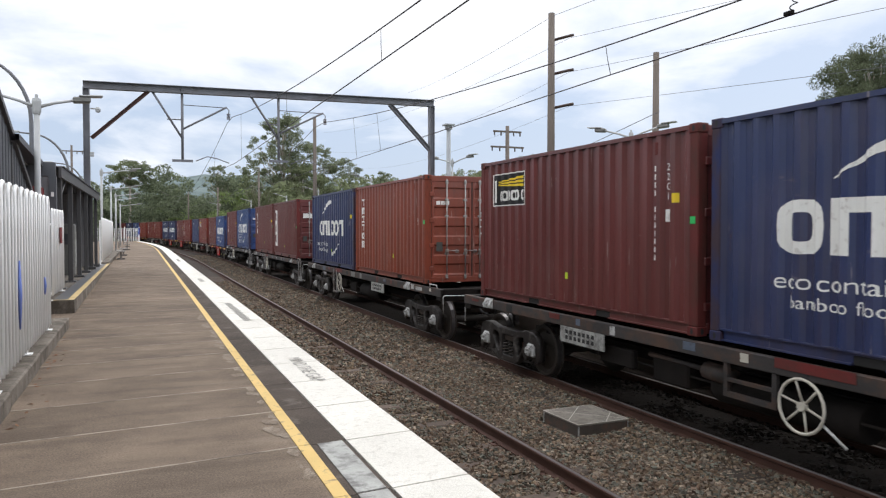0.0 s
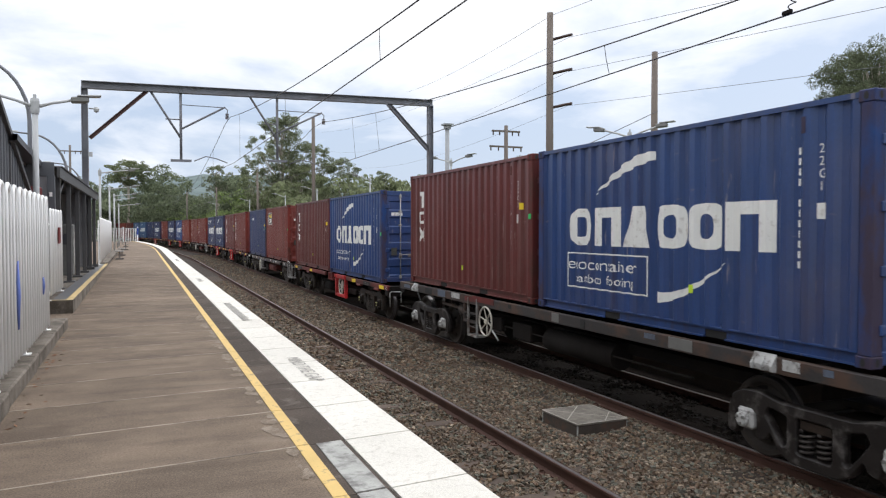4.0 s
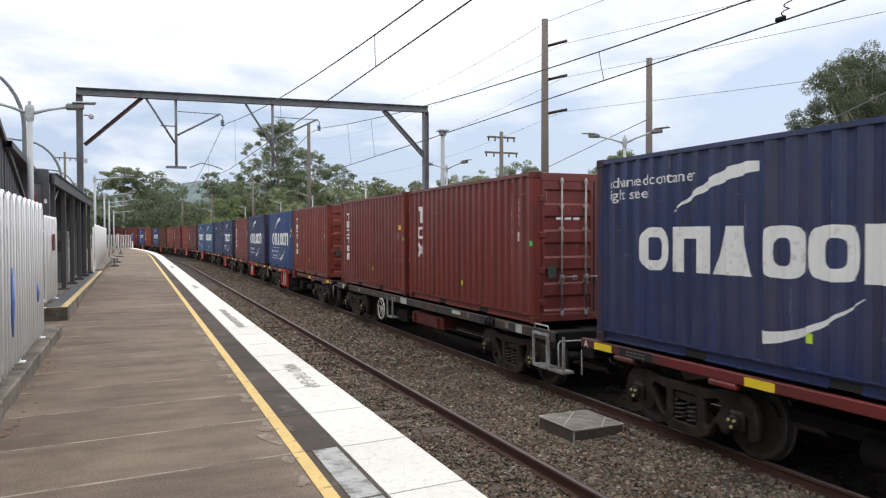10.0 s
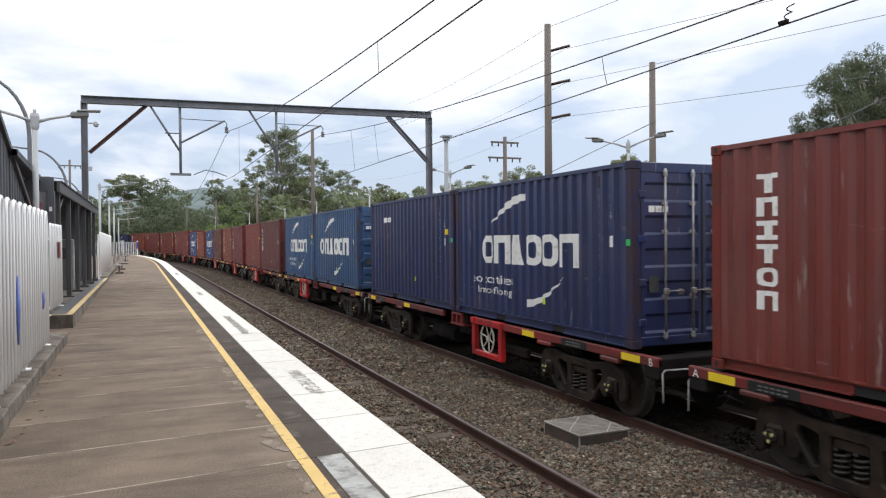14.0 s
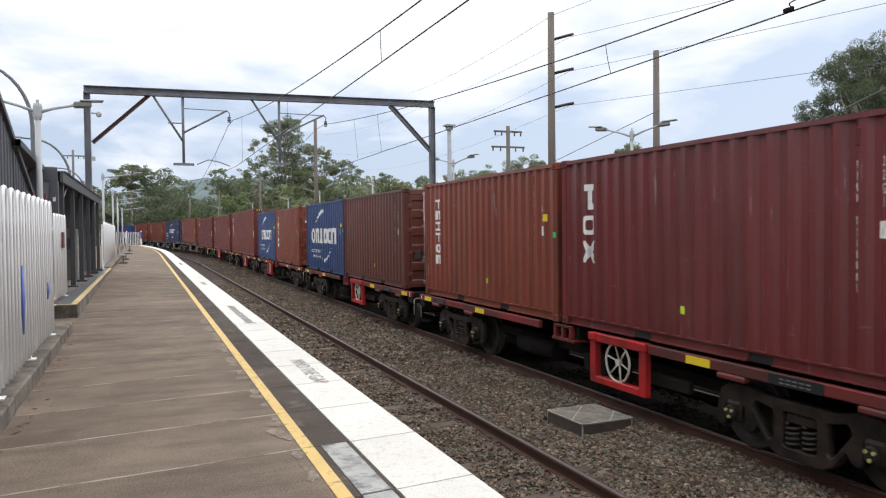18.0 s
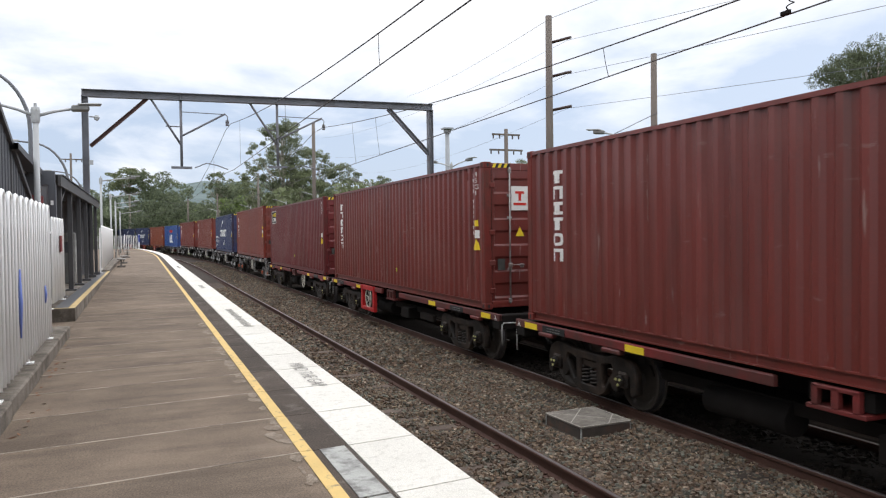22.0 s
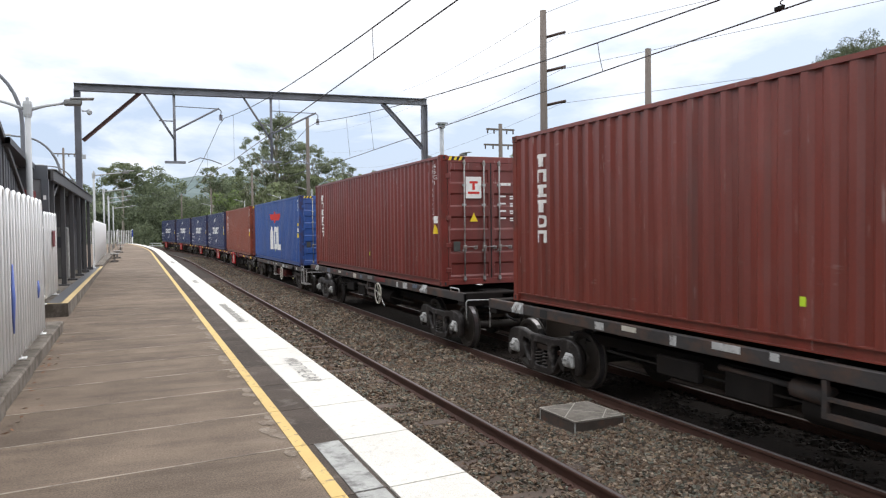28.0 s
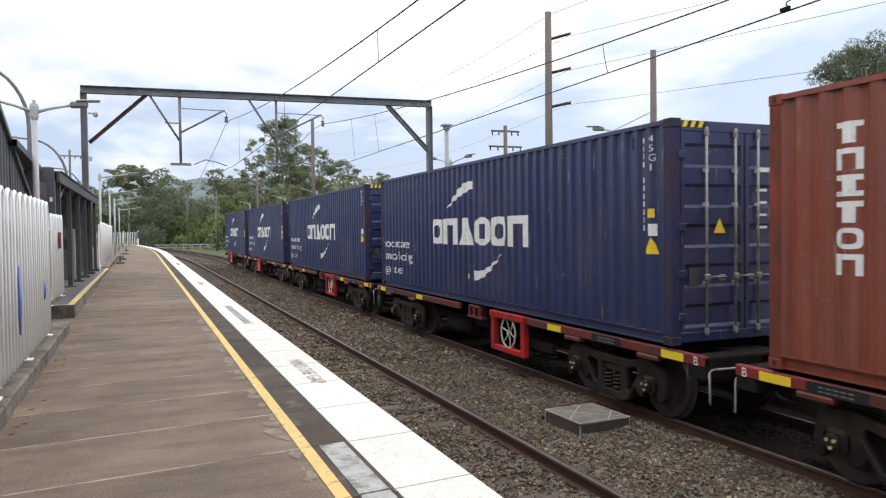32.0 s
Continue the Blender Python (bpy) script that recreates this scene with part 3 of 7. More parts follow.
# ---------------------------------------------------------------- ground, tracks and platforms
def build_ground():
    bm = bmesh.new()
    xs = [-2500, -600, -200, -80, -40, -20, -8, 0, 10, 22, 40, 80, 200, 600, 2500]
    ys = [-2500, -600, -150, -60, -20, 0, 20, 40, 60, 80, 100, 120, 150, 200, 300, 600, 2500]
    grid = [[bm.verts.new((x, y, -1.32)) for y in ys] for x in xs]
    for i in range(len(xs) - 1):
        for j in range(len(ys) - 1):
            bm.faces.new((grid[i][j], grid[i + 1][j], grid[i + 1][j + 1], grid[i][j + 1]))
    solid("ground", bm, M_GRASS, "rough green and dry grass beside the railway", "ground", kind="structure")
    # near-black strip that paints the shade beneath the wagons onto the ballast
    solid("shade_dark_bed", strip("shade_dark_bed", [(-0.72, -1.3), (-0.72, -1.078), (1.3, -1.078), (1.3, -1.3)], -60, 300, 3.0, M_SHADEBED), M_SHADEBED, "ballast between the outer rails, coloured dark as the shade under the train", "ballast", kind="structure")
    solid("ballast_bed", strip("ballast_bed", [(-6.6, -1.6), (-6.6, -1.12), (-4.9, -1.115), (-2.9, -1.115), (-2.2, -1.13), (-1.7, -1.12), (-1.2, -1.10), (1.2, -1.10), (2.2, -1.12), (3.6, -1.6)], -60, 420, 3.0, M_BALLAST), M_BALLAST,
          "bed of crushed ballast under the tracks, coloured dark as shade between stones", "ballast", kind="structure")


def build_rails():
    head = [(-0.035, 0), (0.035, 0), (0.036, -0.03), (0.012, -0.045), (0.010, -0.125), (0.07, -0.142), (0.07, -0.155), (-0.07, -0.155), (-0.07, -0.142), (-0.010, -0.125), (-0.012, -0.045), (-0.036, -0.03)]
    cap = [(-0.020, 0.0), (-0.018, 0.003), (0.020, 0.003), (0.022, 0.0)]
    for c, nm in ((NEAR_C, "platform_track"), (0.0, "far_track")):
        tr = thing(nm, "railway track of rusty rails with polished heads in ballast", "railway track", kind="structure")
        for side in (-0.7525, 0.7525):
            o = c + side
            r = part("rail", strip("rail", [(o + a, RAIL_Z + b) for a, b in head], -40, 380, 2.0, M_RAIL), M_RAIL, tr, "rusty steel rail")
            part("rail_head", strip("rail_head", [(o + a, RAIL_Z + b) for a, b in cap], -40, 380, 2.0, M_RAILTOP), M_RAILTOP, r, "polished running surface")
        me = finish(bm_box(bmesh.new(), -1.25, 1.25, -0.12, 0.12, RAIL_Z - 0.30, RAIL_Z - 0.158, bevel=0.015), "sleeper", M_SLEEPER)
        clip = bmesh.new()
        for sx in (-0.7525, 0.7525):
            bm_box(clip, sx - 0.15, sx + 0.15, -0.07, 0.07, RAIL_Z - 0.158, RAIL_Z - 0.143)
            for d in (-0.095, 0.095):
                bm_tube(clip, [(sx + d, -0.05, RAIL_Z - 0.14), (sx + d * 0.8, 0.0, RAIL_Z - 0.118), (sx + d * 1.25, 0.05, RAIL_Z - 0.138)], 0.012, 5)
        cme = finish(clip, "rail_fastening", M_RAIL)
        for i in range(94):
            s = -13.16 + i * 0.62
            p, q = on_line(s, c), on_line(s + 0.1, c)
            m = Matrix.Translation(p) @ Matrix.Rotation(math.atan2(-(q.x - p.x), q.y - p.y), 4, "Z")
            sl = part("sleeper", me, None, tr)
            sl.matrix_world = m
            part("rail_fastening", cme, None, sl)


def build_stones(name, label, material, bands, seed=5):
    """Loose ballast stones, joined."""
    rng = np.random.default_rng(seed)
    cube = np.array([(x, y, z) for x in (-1, 1) for y in (-1, 1) for z in (-1, 1)], float)
    quads = np.array([(0, 1, 3, 2), (4, 6, 7, 5), (0, 4, 5, 1), (2, 3, 7, 6), (0, 2, 6, 4), (1, 5, 7, 3)])
    vs, fs, k = [], [], 0
    for o0, o1, s0, s1, dens in bands:
        n = int((o1 - o0) * (s1 - s0) * dens)
        off, s = rng.uniform(o0, o1, n), rng.uniform(s0, s1, n)
        size = rng.uniform(0.009, 0.022, (n, 3)) * (1.0 if dens > 800 else 1.5)
        ang = rng.uniform(0, 2 * np.pi, n)
        for i in range(n):
            v = (cube + rng.uniform(-0.46, 0.46, (8, 3))) * size[i] * (1.25, 1.0, 0.75)
            t = rng.uniform(-1.1, 1.1)
            v = np.stack([v[:, 0], v[:, 1] * np.cos(t) - v[:, 2] * np.sin(t), v[:, 1] * np.sin(t) + v[:, 2] * np.cos(t)], 1)
            ca, sa = np.cos(ang[i]), np.sin(ang[i])
            p = on_line(s[i], off[i])
            if abs(p.x - 5.76) < 0.50 and abs(p.y - 8.94) < 0.54:
                continue
            if off[i] < -3.06 and s[i] < 24 and abs((s[i] + 13.16 + 0.31) % 0.62 - 0.31) < 0.125 and rng.random() < 0.72:
                continue
            hump = 0.018 * math.sin(off[i] * 5.1 + s[i] * 1.7) + 0.015 * math.sin(s[i] * 4.3 - off[i] * 2)
            vs.append(np.stack([v[:, 0] * ca - v[:, 1] * sa + p.x, v[:, 0] * sa + v[:, 1] * ca + p.y, v[:, 2] - 1.102 + hump + rng.uniform(-0.022, 0.026)], 1))
            fs.append(quads + k)
            k += 8
    me = bpy.data.meshes.new(name)
    V, F = np.concatenate(vs), np.concatenate(fs)
    me.vertices.add(len(V))
    me.vertices.foreach_set("co", V.ravel())
    me.loops.add(len(F) * 4)
    me.loops.foreach_set("vertex_index", F.ravel())
    me.polygons.add(len(F))
    me.polygons.foreach_set("loop_start", np.arange(len(F)) * 4)
    me.update(calc_edges=True)
    me.shade_flat()
    me.materials.append(material)
    tagged(new(name, me), label, "ballast", kind="stuff")


SKEW, BAY = 0.115, 1.172   # the bays are laid slightly askew


def slab(off0, off1, s0, s1, z0, z1, gap=0.006, skew=0.0):
    bm = bmesh.new()
    n = max(1, int((s1 - s0) / 4))
    ring = []
    for i in range(n + 1):
        s = s0 + gap + (s1 - s0 - 2 * gap) * i / n
        ring.append([bm.verts.new(on_line(s + skew * (o + 6.3), o, z)) for o, z in ((off0 + gap, z0), (off1 - gap, z0), (off1 - gap, z1), (off0 + gap, z1))])
    for a, b in zip(ring, ring[1:]):
        for j in range(4):
            bm.faces.new((a[j], a[(j + 1) % 4], b[(j + 1) % 4], b[j]))
    bm.faces.new(ring[0][::-1])
    bm.faces.new(ring[-1])
    return bm


def text_mesh(text, size, align="LEFT", width=1.0):
    c = bpy.data.curves.new("text", "FONT")
    c.body, c.size, c.align_x = text, size, align
    ob = bpy.data.objects.new("text", c)
    me = bpy.data.meshes.new_from_object(ob)
    bpy.data.objects.remove(ob)
    bm = bmesh.new()
    bm.from_mesh(me)
    for v in bm.verts:
        v.co.x *= width
    return bm


def build_platform():
    pf = thing("platform", "long station platform of stained concrete bays with a white painted edge", "platform", kind="structure")
    base = strip("platform_wall", [(EDGE + 0.03, -1.5), (EDGE + 0.03, -0.07), (-14.5, -0.07), (-14.5, -1.5)], -30, 104, 2.0, M_WALL)
    part("platform_wall", base, M_WALL, pf, "sooty platform wall")
    # bays of paving, laid from the camera outwards
    s = 5.68 - 13 * BAY
    while s < 104:
        ln = BAY if s < 60 else 4 * BAY
        part("edge_slab", slab(EDGE - 0.58, EDGE, s, s + ln, -0.16, 0.0, gap=0.009, skew=SKEW), M_WHITEPAV, pf)
        part("dark_slab", slab(EDGE - 0.965, EDGE - 0.58, s, s + ln, -0.12, 0.0, skew=SKEW), M_CONCDARK, pf)
        part("concrete_bay", slab(EDGE - 3.30, EDGE - 0.965, s, s + ln, -0.12, 0.0, gap=0.003, skew=SKEW), M_CONC, pf)
        part("concrete_bay", slab(-14.3, EDGE - 3.30, s, s + ln, -0.12, -0.002, gap=0.004, skew=SKEW), M_CONC, pf)
        if s < 45:
            part("joint", slab(EDGE - 3.30, EDGE - 0.965, s - 0.011, s + 0.011, -0.02, 0.0025, gap=0.0, skew=SKEW), M_JOINT, pf, "pale mortar joint")
        part("yellow_line", slab(-6.335, -6.228, s, s + ln, 0.001, 0.006, gap=0.005 if s < 30 else 0.0, skew=SKEW), M_YLINE, pf, "worn yellow safety line")
        s += ln
    for k in range(5):
        part("pale_patch", slab(-6.19, -5.96, 5.68 - (k + 1) * BAY, 5.68 - k * BAY, 0.001, 0.007, gap=0.014, skew=SKEW), M_TACT, pf, "pale worn paint patch")
    rng = random.Random(12)
    for k in range(9):
        s0 = 4.85 + k * BAY
        bm = bmesh.new()
        for j in range(11):
            u = rng.uniform(0.0, 0.75)
            c = on_line(s0 + u, -6.36 - abs(rng.gauss(0, 0.055)) * (1.2 - u), 0.0035 + 0.00015 * j)
            a = rng.uniform(0.03, 0.085)
            bm.faces.new([bm.verts.new((c.x + a * rng.uniform(0.35, 0.8) * math.cos(q), c.y + a * rng.uniform(0.8, 1.7) * math.sin(q), c.z)) for q in [2 * math.pi * n / 9 for n in range(9)]])
        tagged(part("worn_patch", bm, M_WORNPATCH, pf, "pale worn concrete beside the line"), kind="stuff")
    bm = bmesh.new()
    for k in range(46):
        y = rng.uniform(5.5, 13.2)
        c = Vector((-1.04 - 0.012 * y + abs(rng.gauss(0, 0.10)), y, 0.006))
        a = rng.uniform(0, 6.28)
        d, e = Vector((math.cos(a), math.sin(a), 0.15)) * rng.uniform(0.02, 0.045), Vector((-math.sin(a), math.cos(a), 0.3)) * 0.014
        bm.faces.new([bm.verts.new(v) for v in (c - d, c + e, c + d, c - e)])
    tagged(part("leaf_litter", bm, M_DRYLEAF, pf, "dry brown fallen leaves"), kind="stuff")
    # the words on the white edge, lettered along the platform
    for off, s0, txt, size in ((-5.70, 9.62, "MIND THE GAP", 0.235), ):
        bm = text_mesh(txt, size, width=0.98)
        m = Matrix.Translation(on_line(s0, off, 0.006)) @ Matrix(((0, 1, 0, 0), (-1, 0, 0, 0), (0, 0, 1, 0), (0, 0, 0, 1)))
        bm.transform(m)
        part("lettering", bm, M_FADED, pf, "faded grey painted words")
    rng = random.Random(8)
    for s0, s1 in ((13.8, 17.3), (24.5, 26.0), (40.0, 43.0)):
        bm = bmesh.new()
        a = s0
        while a < s1:
            w = rng.uniform(0.025, 0.05)
            p = on_line(a, -5.72)
            bm_box(bm, p.x, p.x + rng.uniform(0.12, 0.17), p.y, p.y + w, 0.004, 0.007)
            a += w + rng.uniform(0.05, 0.09)
        tagged(part("lettering", bm, M_FAINT, pf, "faded grey painted words"), kind="stuff")
    opp = thing("opposite_platform", "opposite station platform of dark asphalt with a white line", "platform", kind="structure")
    part("platform_wall", strip("platform_wall", [(1.62, -1.5), (1.62, -0.02), (7.6, -0.02), (7.6, -1.5)], -30, 70, 3.0, M_WALL), M_WALL, opp)
    part("asphalt_surface", strip("asphalt_surface", [(1.55, -0.12), (1.55, 0.0), (7.5, 0.0), (7.5, -0.12)], -30, 70, 3.0, M_ASPH), M_ASPH, opp)
    part("white_line", strip("white_line", [(1.58, 0.003), (1.58, 0.006), (2.1, 0.006), (2.1, 0.003)], -30, 70, 3.0, M_WHITEPAV), M_WHITEPAV, opp)
    part("white_line", strip("white_line", [(4.06, 0.003), (4.06, 0.006), (4.2, 0.006), (4.2, 0.003)], -30, 70, 3.0, M_WHITEPAV), M_WHITEPAV, opp)
    part("yellow_line", strip("yellow_line", [(4.45, 0.003), (4.45, 0.006), (4.52, 0.006), (4.52, 0.003)], -30, 70, 3.0, M_YLINE), M_YLINE, opp)


def build_pit():
    pit = thing("cable_pit", "square concrete cable pit lid set in the ballast", "cable pit", at=Matrix.Translation((5.76, 8.94, -1.125)) @ Matrix.Rotation(radians(2), 4, "Z") @ Matrix.Diagonal((0.93, 0.93, 1.0, 1.0)))
    part("pit_wall", B((-0.44, 0.44, -0.475, 0.475, -0.15, 0.136), bevel=0.012), M_PITWALL, pit, "rough grey concrete wall")
    part("lid", B((-0.45, 0.45, -0.485, 0.485, 0.138, 0.165), bevel=0.008), M_BOXTOP, pit, "pale worn concrete lid")
    for sx, sy in ((-1, -1), (1, -1), (-1, 1)):
        part("corner_angle", B((min(sx * 0.443, sx * 0.425), max(sx * 0.443, sx * 0.425), min(sy * 0.478, sy * 0.46), max(sy * 0.478, sy * 0.46), -0.1, 0.134)), M_TACT, pit, "pale worn corner")
    bm = bmesh.new()
    for a, b in (((-0.43, 0.465), (0.43, -0.465)), ((-0.43, -0.20), (0.20, 0.465)), ((0.05, -0.465), (0.43, -0.05)), ((-0.445, -0.48), (0.445, -0.48)), ((-0.445, 0.48), (0.445, 0.48)), ((-0.445, -0.48), (-0.445, 0.48)), ((0.445, -0.48), (0.445, 0.48))):
        a, b = Vector((*a, 0.167)), Vector((*b, 0.167))
        d = (b - a).normalized().cross(Vector((0, 0, 1))) * 0.008
        bm.faces.new([bm.verts.new(v) for v in (a - d, a + d, b + d, b - d)])
    part("scored_lines", bm, M_SCORED, pit, "pale scored lines")


def bow_mesh(h, w, r, n=6):
    pts = [(0, -w / 2, 0)] + [(0, -w / 2 * math.cos(a), h - w / 2 + w / 2 * math.sin(a)) for a in [math.pi * k / 6 for k in range(7)]] + [(0, w / 2, 0)]
    return finish(T(pts, r, n), "hoop", M_FENCE)


def bow_fence(label, p0, p1, z0, h, period=0.32, w=0.17, r=0.021, group="", posts=2.4):
    """A white bow-top steel fence along a straight line."""
    a, b = Vector(p0), Vector(p1)
    ln = (b - a).length
    f = thing("fence", label, "fence", group)
    ang = math.atan2(-(b.x - a.x), b.y - a.y)
    f.matrix_world = Matrix.Translation((a.x, a.y, z0)) @ Matrix.Rotation(ang, 4, "Z")
    me = bow_mesh(h - 0.09, w, r)
    n = int(ln / period)
    for i in range(n):
        o = part("hoop", me, None, f)
        o.location = (0, (i + 0.5) * ln / n, 0.09)
    for z in (0.14, h - 0.30):
        part("rail", B((-0.05, -0.01, 0, ln, z - 0.02, z + 0.02)), M_FENCE, f)
    k = max(1, round(ln / posts))
    pm = finish(B((-0.03, 0.03, -0.03, 0.03, 0.0, h - 0.1), (-0.08, 0.08, -0.08, 0.08, 0, 0.012)), "post", M_FENCE)
    for i in range(k + 1):
        o = part("post", pm, None, f)
        o.location = (-0.06, ln * i / k, 0)
    return f


def build_station_side():
    # kerb and near fence
    kerb = thing("kerb", "weathered concrete kerb along the back of the platform", "kerb", kind="structure")
    for i in range(9):
        y0 = -4.5 + i * 2.05
        part("kerb_block", B((-1.75, -1.09 - 0.016 * i, y0 + 0.004, y0 + 2.046, -0.05, 0.17), bevel=0.018), M_KERB, kerb)
    bow_fence("white painted steel bow-top fence standing on the kerb", (-1.14, -1.4, 0), (-1.325, 12.3, 0), 0.17, 1.95, 0.44, 0.22, 0.0245, group="platform fences")
    nf = bpy.data.objects["fence"]
    for yy, z0, z1 in ((10.45, 0.42, 1.16), (12.85, 0.60, 0.84)):
        bm = bmesh.new()
        bm_tube(bm, [(0.018, yy, z0), (0.018, yy, (z0 + z1) / 2), (0.018, yy, z1)], [0.008, 0.024, 0.008], 8)
        part("paint_mark", bm, M_SPRAY, nf, "blue spray-paint mark on the bars")
    f2 = bow_fence("white bow-top fence panel with a small red notice", (-1.73, 16.3, 0), (-1.73, 18.7, 0), 0.26, 1.80, 0.44, 0.22, 0.0245, group="platform fences")
    part("notice", B((0.032, 0.048, 1.25, 1.65, 1.10, 1.44)), M_VEND, f2, "small dark red notice")
    # raised shelter floor with yellow nosing
    rf = thing("shelter_floor", "raised concrete shelter floor with a yellow-painted edge", "floor", kind="structure")
    bm = bmesh.new()
    a, b = (-1.33, 16.3, 0.26), (-1.56, 37.5, 0.07)
    top = [bm.verts.new(v) for v in ((a[0], a[1], a[2]), (b[0], b[1], b[2]), (-5.5, b[1], b[2]), (-5.5, a[1], a[2]))]
    low = [bm.verts.new((v.co.x, v.co.y, -0.05)) for v in top]
    bm.faces.new(top)
    for i in range(4):
        bm.faces.new((top[i], low[i], low[(i + 1) % 4], top[(i + 1) % 4]))
    part("concrete_floor", bm, M_KERB, rf)
    bm = bmesh.new()
    vs = [bm.verts.new(v) for v in ((-1.46, 16.32, 0.264), (-1.335, 16.32, 0.264), (-1.565, 37.4, 0.074), (-1.68, 37.4, 0.074))]
    bm.faces.new(vs)
    vs = [bm.verts.new(v) for v in ((-1.75, 16.32, 0.2645), (-1.45, 16.32, 0.2645), (-1.45, 16.43, 0.2635), (-1.75, 16.43, 0.2635))]
    bm.faces.new(vs)
    part("yellow_nosing", bm, M_NOSING, rf, "worn yellow painted step edge")
    bm = bmesh.new()
    bm.faces.new([bm.verts.new(v) for v in ((-1.72, 16.46, 0.2625), (-1.47, 16.46, 0.2625), (-1.68, 36.8, 0.0795), (-1.90, 36.8, 0.0795))])
    part("dark_strip", bm, M_CHAR, rf, "dark rubber strip behind the step edge")
    # shelter
    sh = thing("platform_shelter", "dark steel platform shelter with a low-pitched roof", "shelter")
    for i, y in enumerate((19.9, 22.6, 25.4, 28.2, 31.0, 33.6)):
        part("post", B((-1.98, -1.86, y - 0.06, y + 0.06, 0.05, 2.95), (-2.06, -1.78, y - 0.14, y + 0.14, 0.1, 0.25 - 0.006 * i), bevel=0.008), M_BROWNSTEEL, sh)
    part("fascia", B((-1.86, -1.80, 19.2, 34.2, 2.86, 3.10)), M_BROWNSTEEL, sh)
    prof = [(19.2 + i * 0.19 + d, 3.105 + (0.03 if i % 2 else 0.0)) for i in range(79) for d in (0.0, 0.15)]
    vs = [(x, y, z) for y, z in prof for x in (-5.4, -1.76)]
    bm = bmesh.new()
    bv = [bm.verts.new(v) for v in vs]
    for i in range(len(prof) - 1):
        bm.faces.new((bv[2 * i], bv[2 * i + 1], bv[2 * i + 3], bv[2 * i + 2]))
    part("roof_sheet", bm, M_CHAR, sh, "dark corrugated roof sheet")
    part("back_wall", B((-5.4, -5.2, 19.2, 34.2, 0.0, 3.1)), M_SHELTERWALL, sh)
    for i in range(7):
        y = 20.2 + i * 2.0
        part("wall_batten", B((-5.2, -5.16, y, y + 0.08, 0.2, 3.0)), M_BROWNSTEEL, sh)
    part("brace", T([(-1.92, 20.0, 2.4), (-1.92, 21.3, 2.9)], 0.03), M_BROWNSTEEL, sh)
    part("end_wall", B((-5.2, -2.3, 34.0, 34.15, 0.0, 3.1)), M_SHELTERWALL, sh)
    mach = thing("ticket_machine", "grey ticket machine standing under the shelter", "machine", at=Matrix.Translation((-2.45, 27.0, 0.16)))
    part("cabinet", B((-0.3, 0.3, -0.3, 0.3, 0, 1.65), bevel=0.03), M_GREY, mach)
    part("screen", B((-0.2, 0.2, -0.312, -0.302, 1.0, 1.35)), M_CHAR, mach)
    part("front_panel", B((0.302, 0.312, -0.22, 0.22, 0.3, 1.4)), M_TACT, mach)
    vend = thing("drinks_machine", "slim dark red machine cabinet under the station roof", "machine", at=Matrix.Translation((-2.33, 18.62, 0.24)))
    part("cabinet", B((-0.21, 0.21, -0.2, 0.2, 0, 2.36), bevel=0.03), M_VEND, vend)
    part("front_window", B((-0.19, -0.02, -0.212, -0.202, 0.9, 2.25)), M_CHAR, vend)
    # footbridge stair, clad in dark sheet, and the building behind
    st = thing("footbridge_stair", "covered footbridge stair clad in dark corrugated sheet", "stairs")
    bm = bmesh.new()
    top = lambda y: 2.36 + (18.2 - y) * 0.40
    prof = []
    for i in range(52):
        y0 = 2.6 + i * 0.30
        prof += [(y0, 0.0), (y0 + 0.16, 0.0), (y0 + 0.19, -0.035), (y0 + 0.27, -0.035)]
    cols = [[bm.verts.new((-2.30 + d - t, y, z)) for z in (0.15, top(y)) for t in (0.0, 0.05)] for y, d in prof]
    for p, q in zip(cols, cols[1:]):
        for i, j in ((0, 2), (2, 3), (3, 1), (1, 0)):
            bm.faces.new((p[i], p[j], q[j], q[i]))
    part("side_cladding", bm, M_CHAR, st)
    bm = bmesh.new()
    bm_bar2(bm, [(18.3, 2.36), (2.5, 8.68)], 0.10, -2.42, -2.24)
    part("stair_capping", bm, M_BROWNSTEEL, st)
    bm = bmesh.new()
    for i in range(34):
        y = 17.8 - i * 0.42
        bm_box(bm, -4.2, -2.5, y - 0.42, y, 0.05 + i * 0.17, 0.22 + i * 0.17)
    part("stair_flight", bm, M_KERB, st)
    hut = thing("station_building", "low station building with dark sloping metal roof", "building")
    bm = bmesh.new()
    bm.faces.new([bm.verts.new(v) for v in ((-2.15, 15.6, 3.42), (-2.15, 20.6, 3.10), (-6.5, 20.6, 3.10), (-6.5, 15.6, 3.42))])
    bm.faces.new([bm.verts.new(v) for v in ((-2.15, 15.6, 3.30), (-6.5, 15.6, 3.30), (-6.5, 20.6, 2.98), (-2.15, 20.6, 2.98))])
    bm.faces.new([bm.verts.new(v) for v in ((-2.15, 15.6, 3.30), (-2.15, 20.6, 2.98), (-2.15, 20.6, 3.10), (-2.15, 15.6, 3.42))])
    part("roof", bm, M_CHAR, hut)
    part("wall", B((-6.5, -3.9, 15.6, 19.5, 0, 3.0)), M_SHELTERWALL, hut)
    part("recess_wall", B((-3.9, -2.04, 19.0, 19.1, 0.1, 2.86)), M_SHELTERWALL, hut, "pale grey recessed wall")
    part("gable_panel", B((-3.9, -1.90, 18.96, 19.08, 2.865, 3.18)), M_SLATE, hut, "slate grey gable panel")
    part("corner_pillar", B((-2.035, -1.885, 18.9, 19.1, 0.1, 2.865)), M_SLATE, hut, "slate grey pillar")
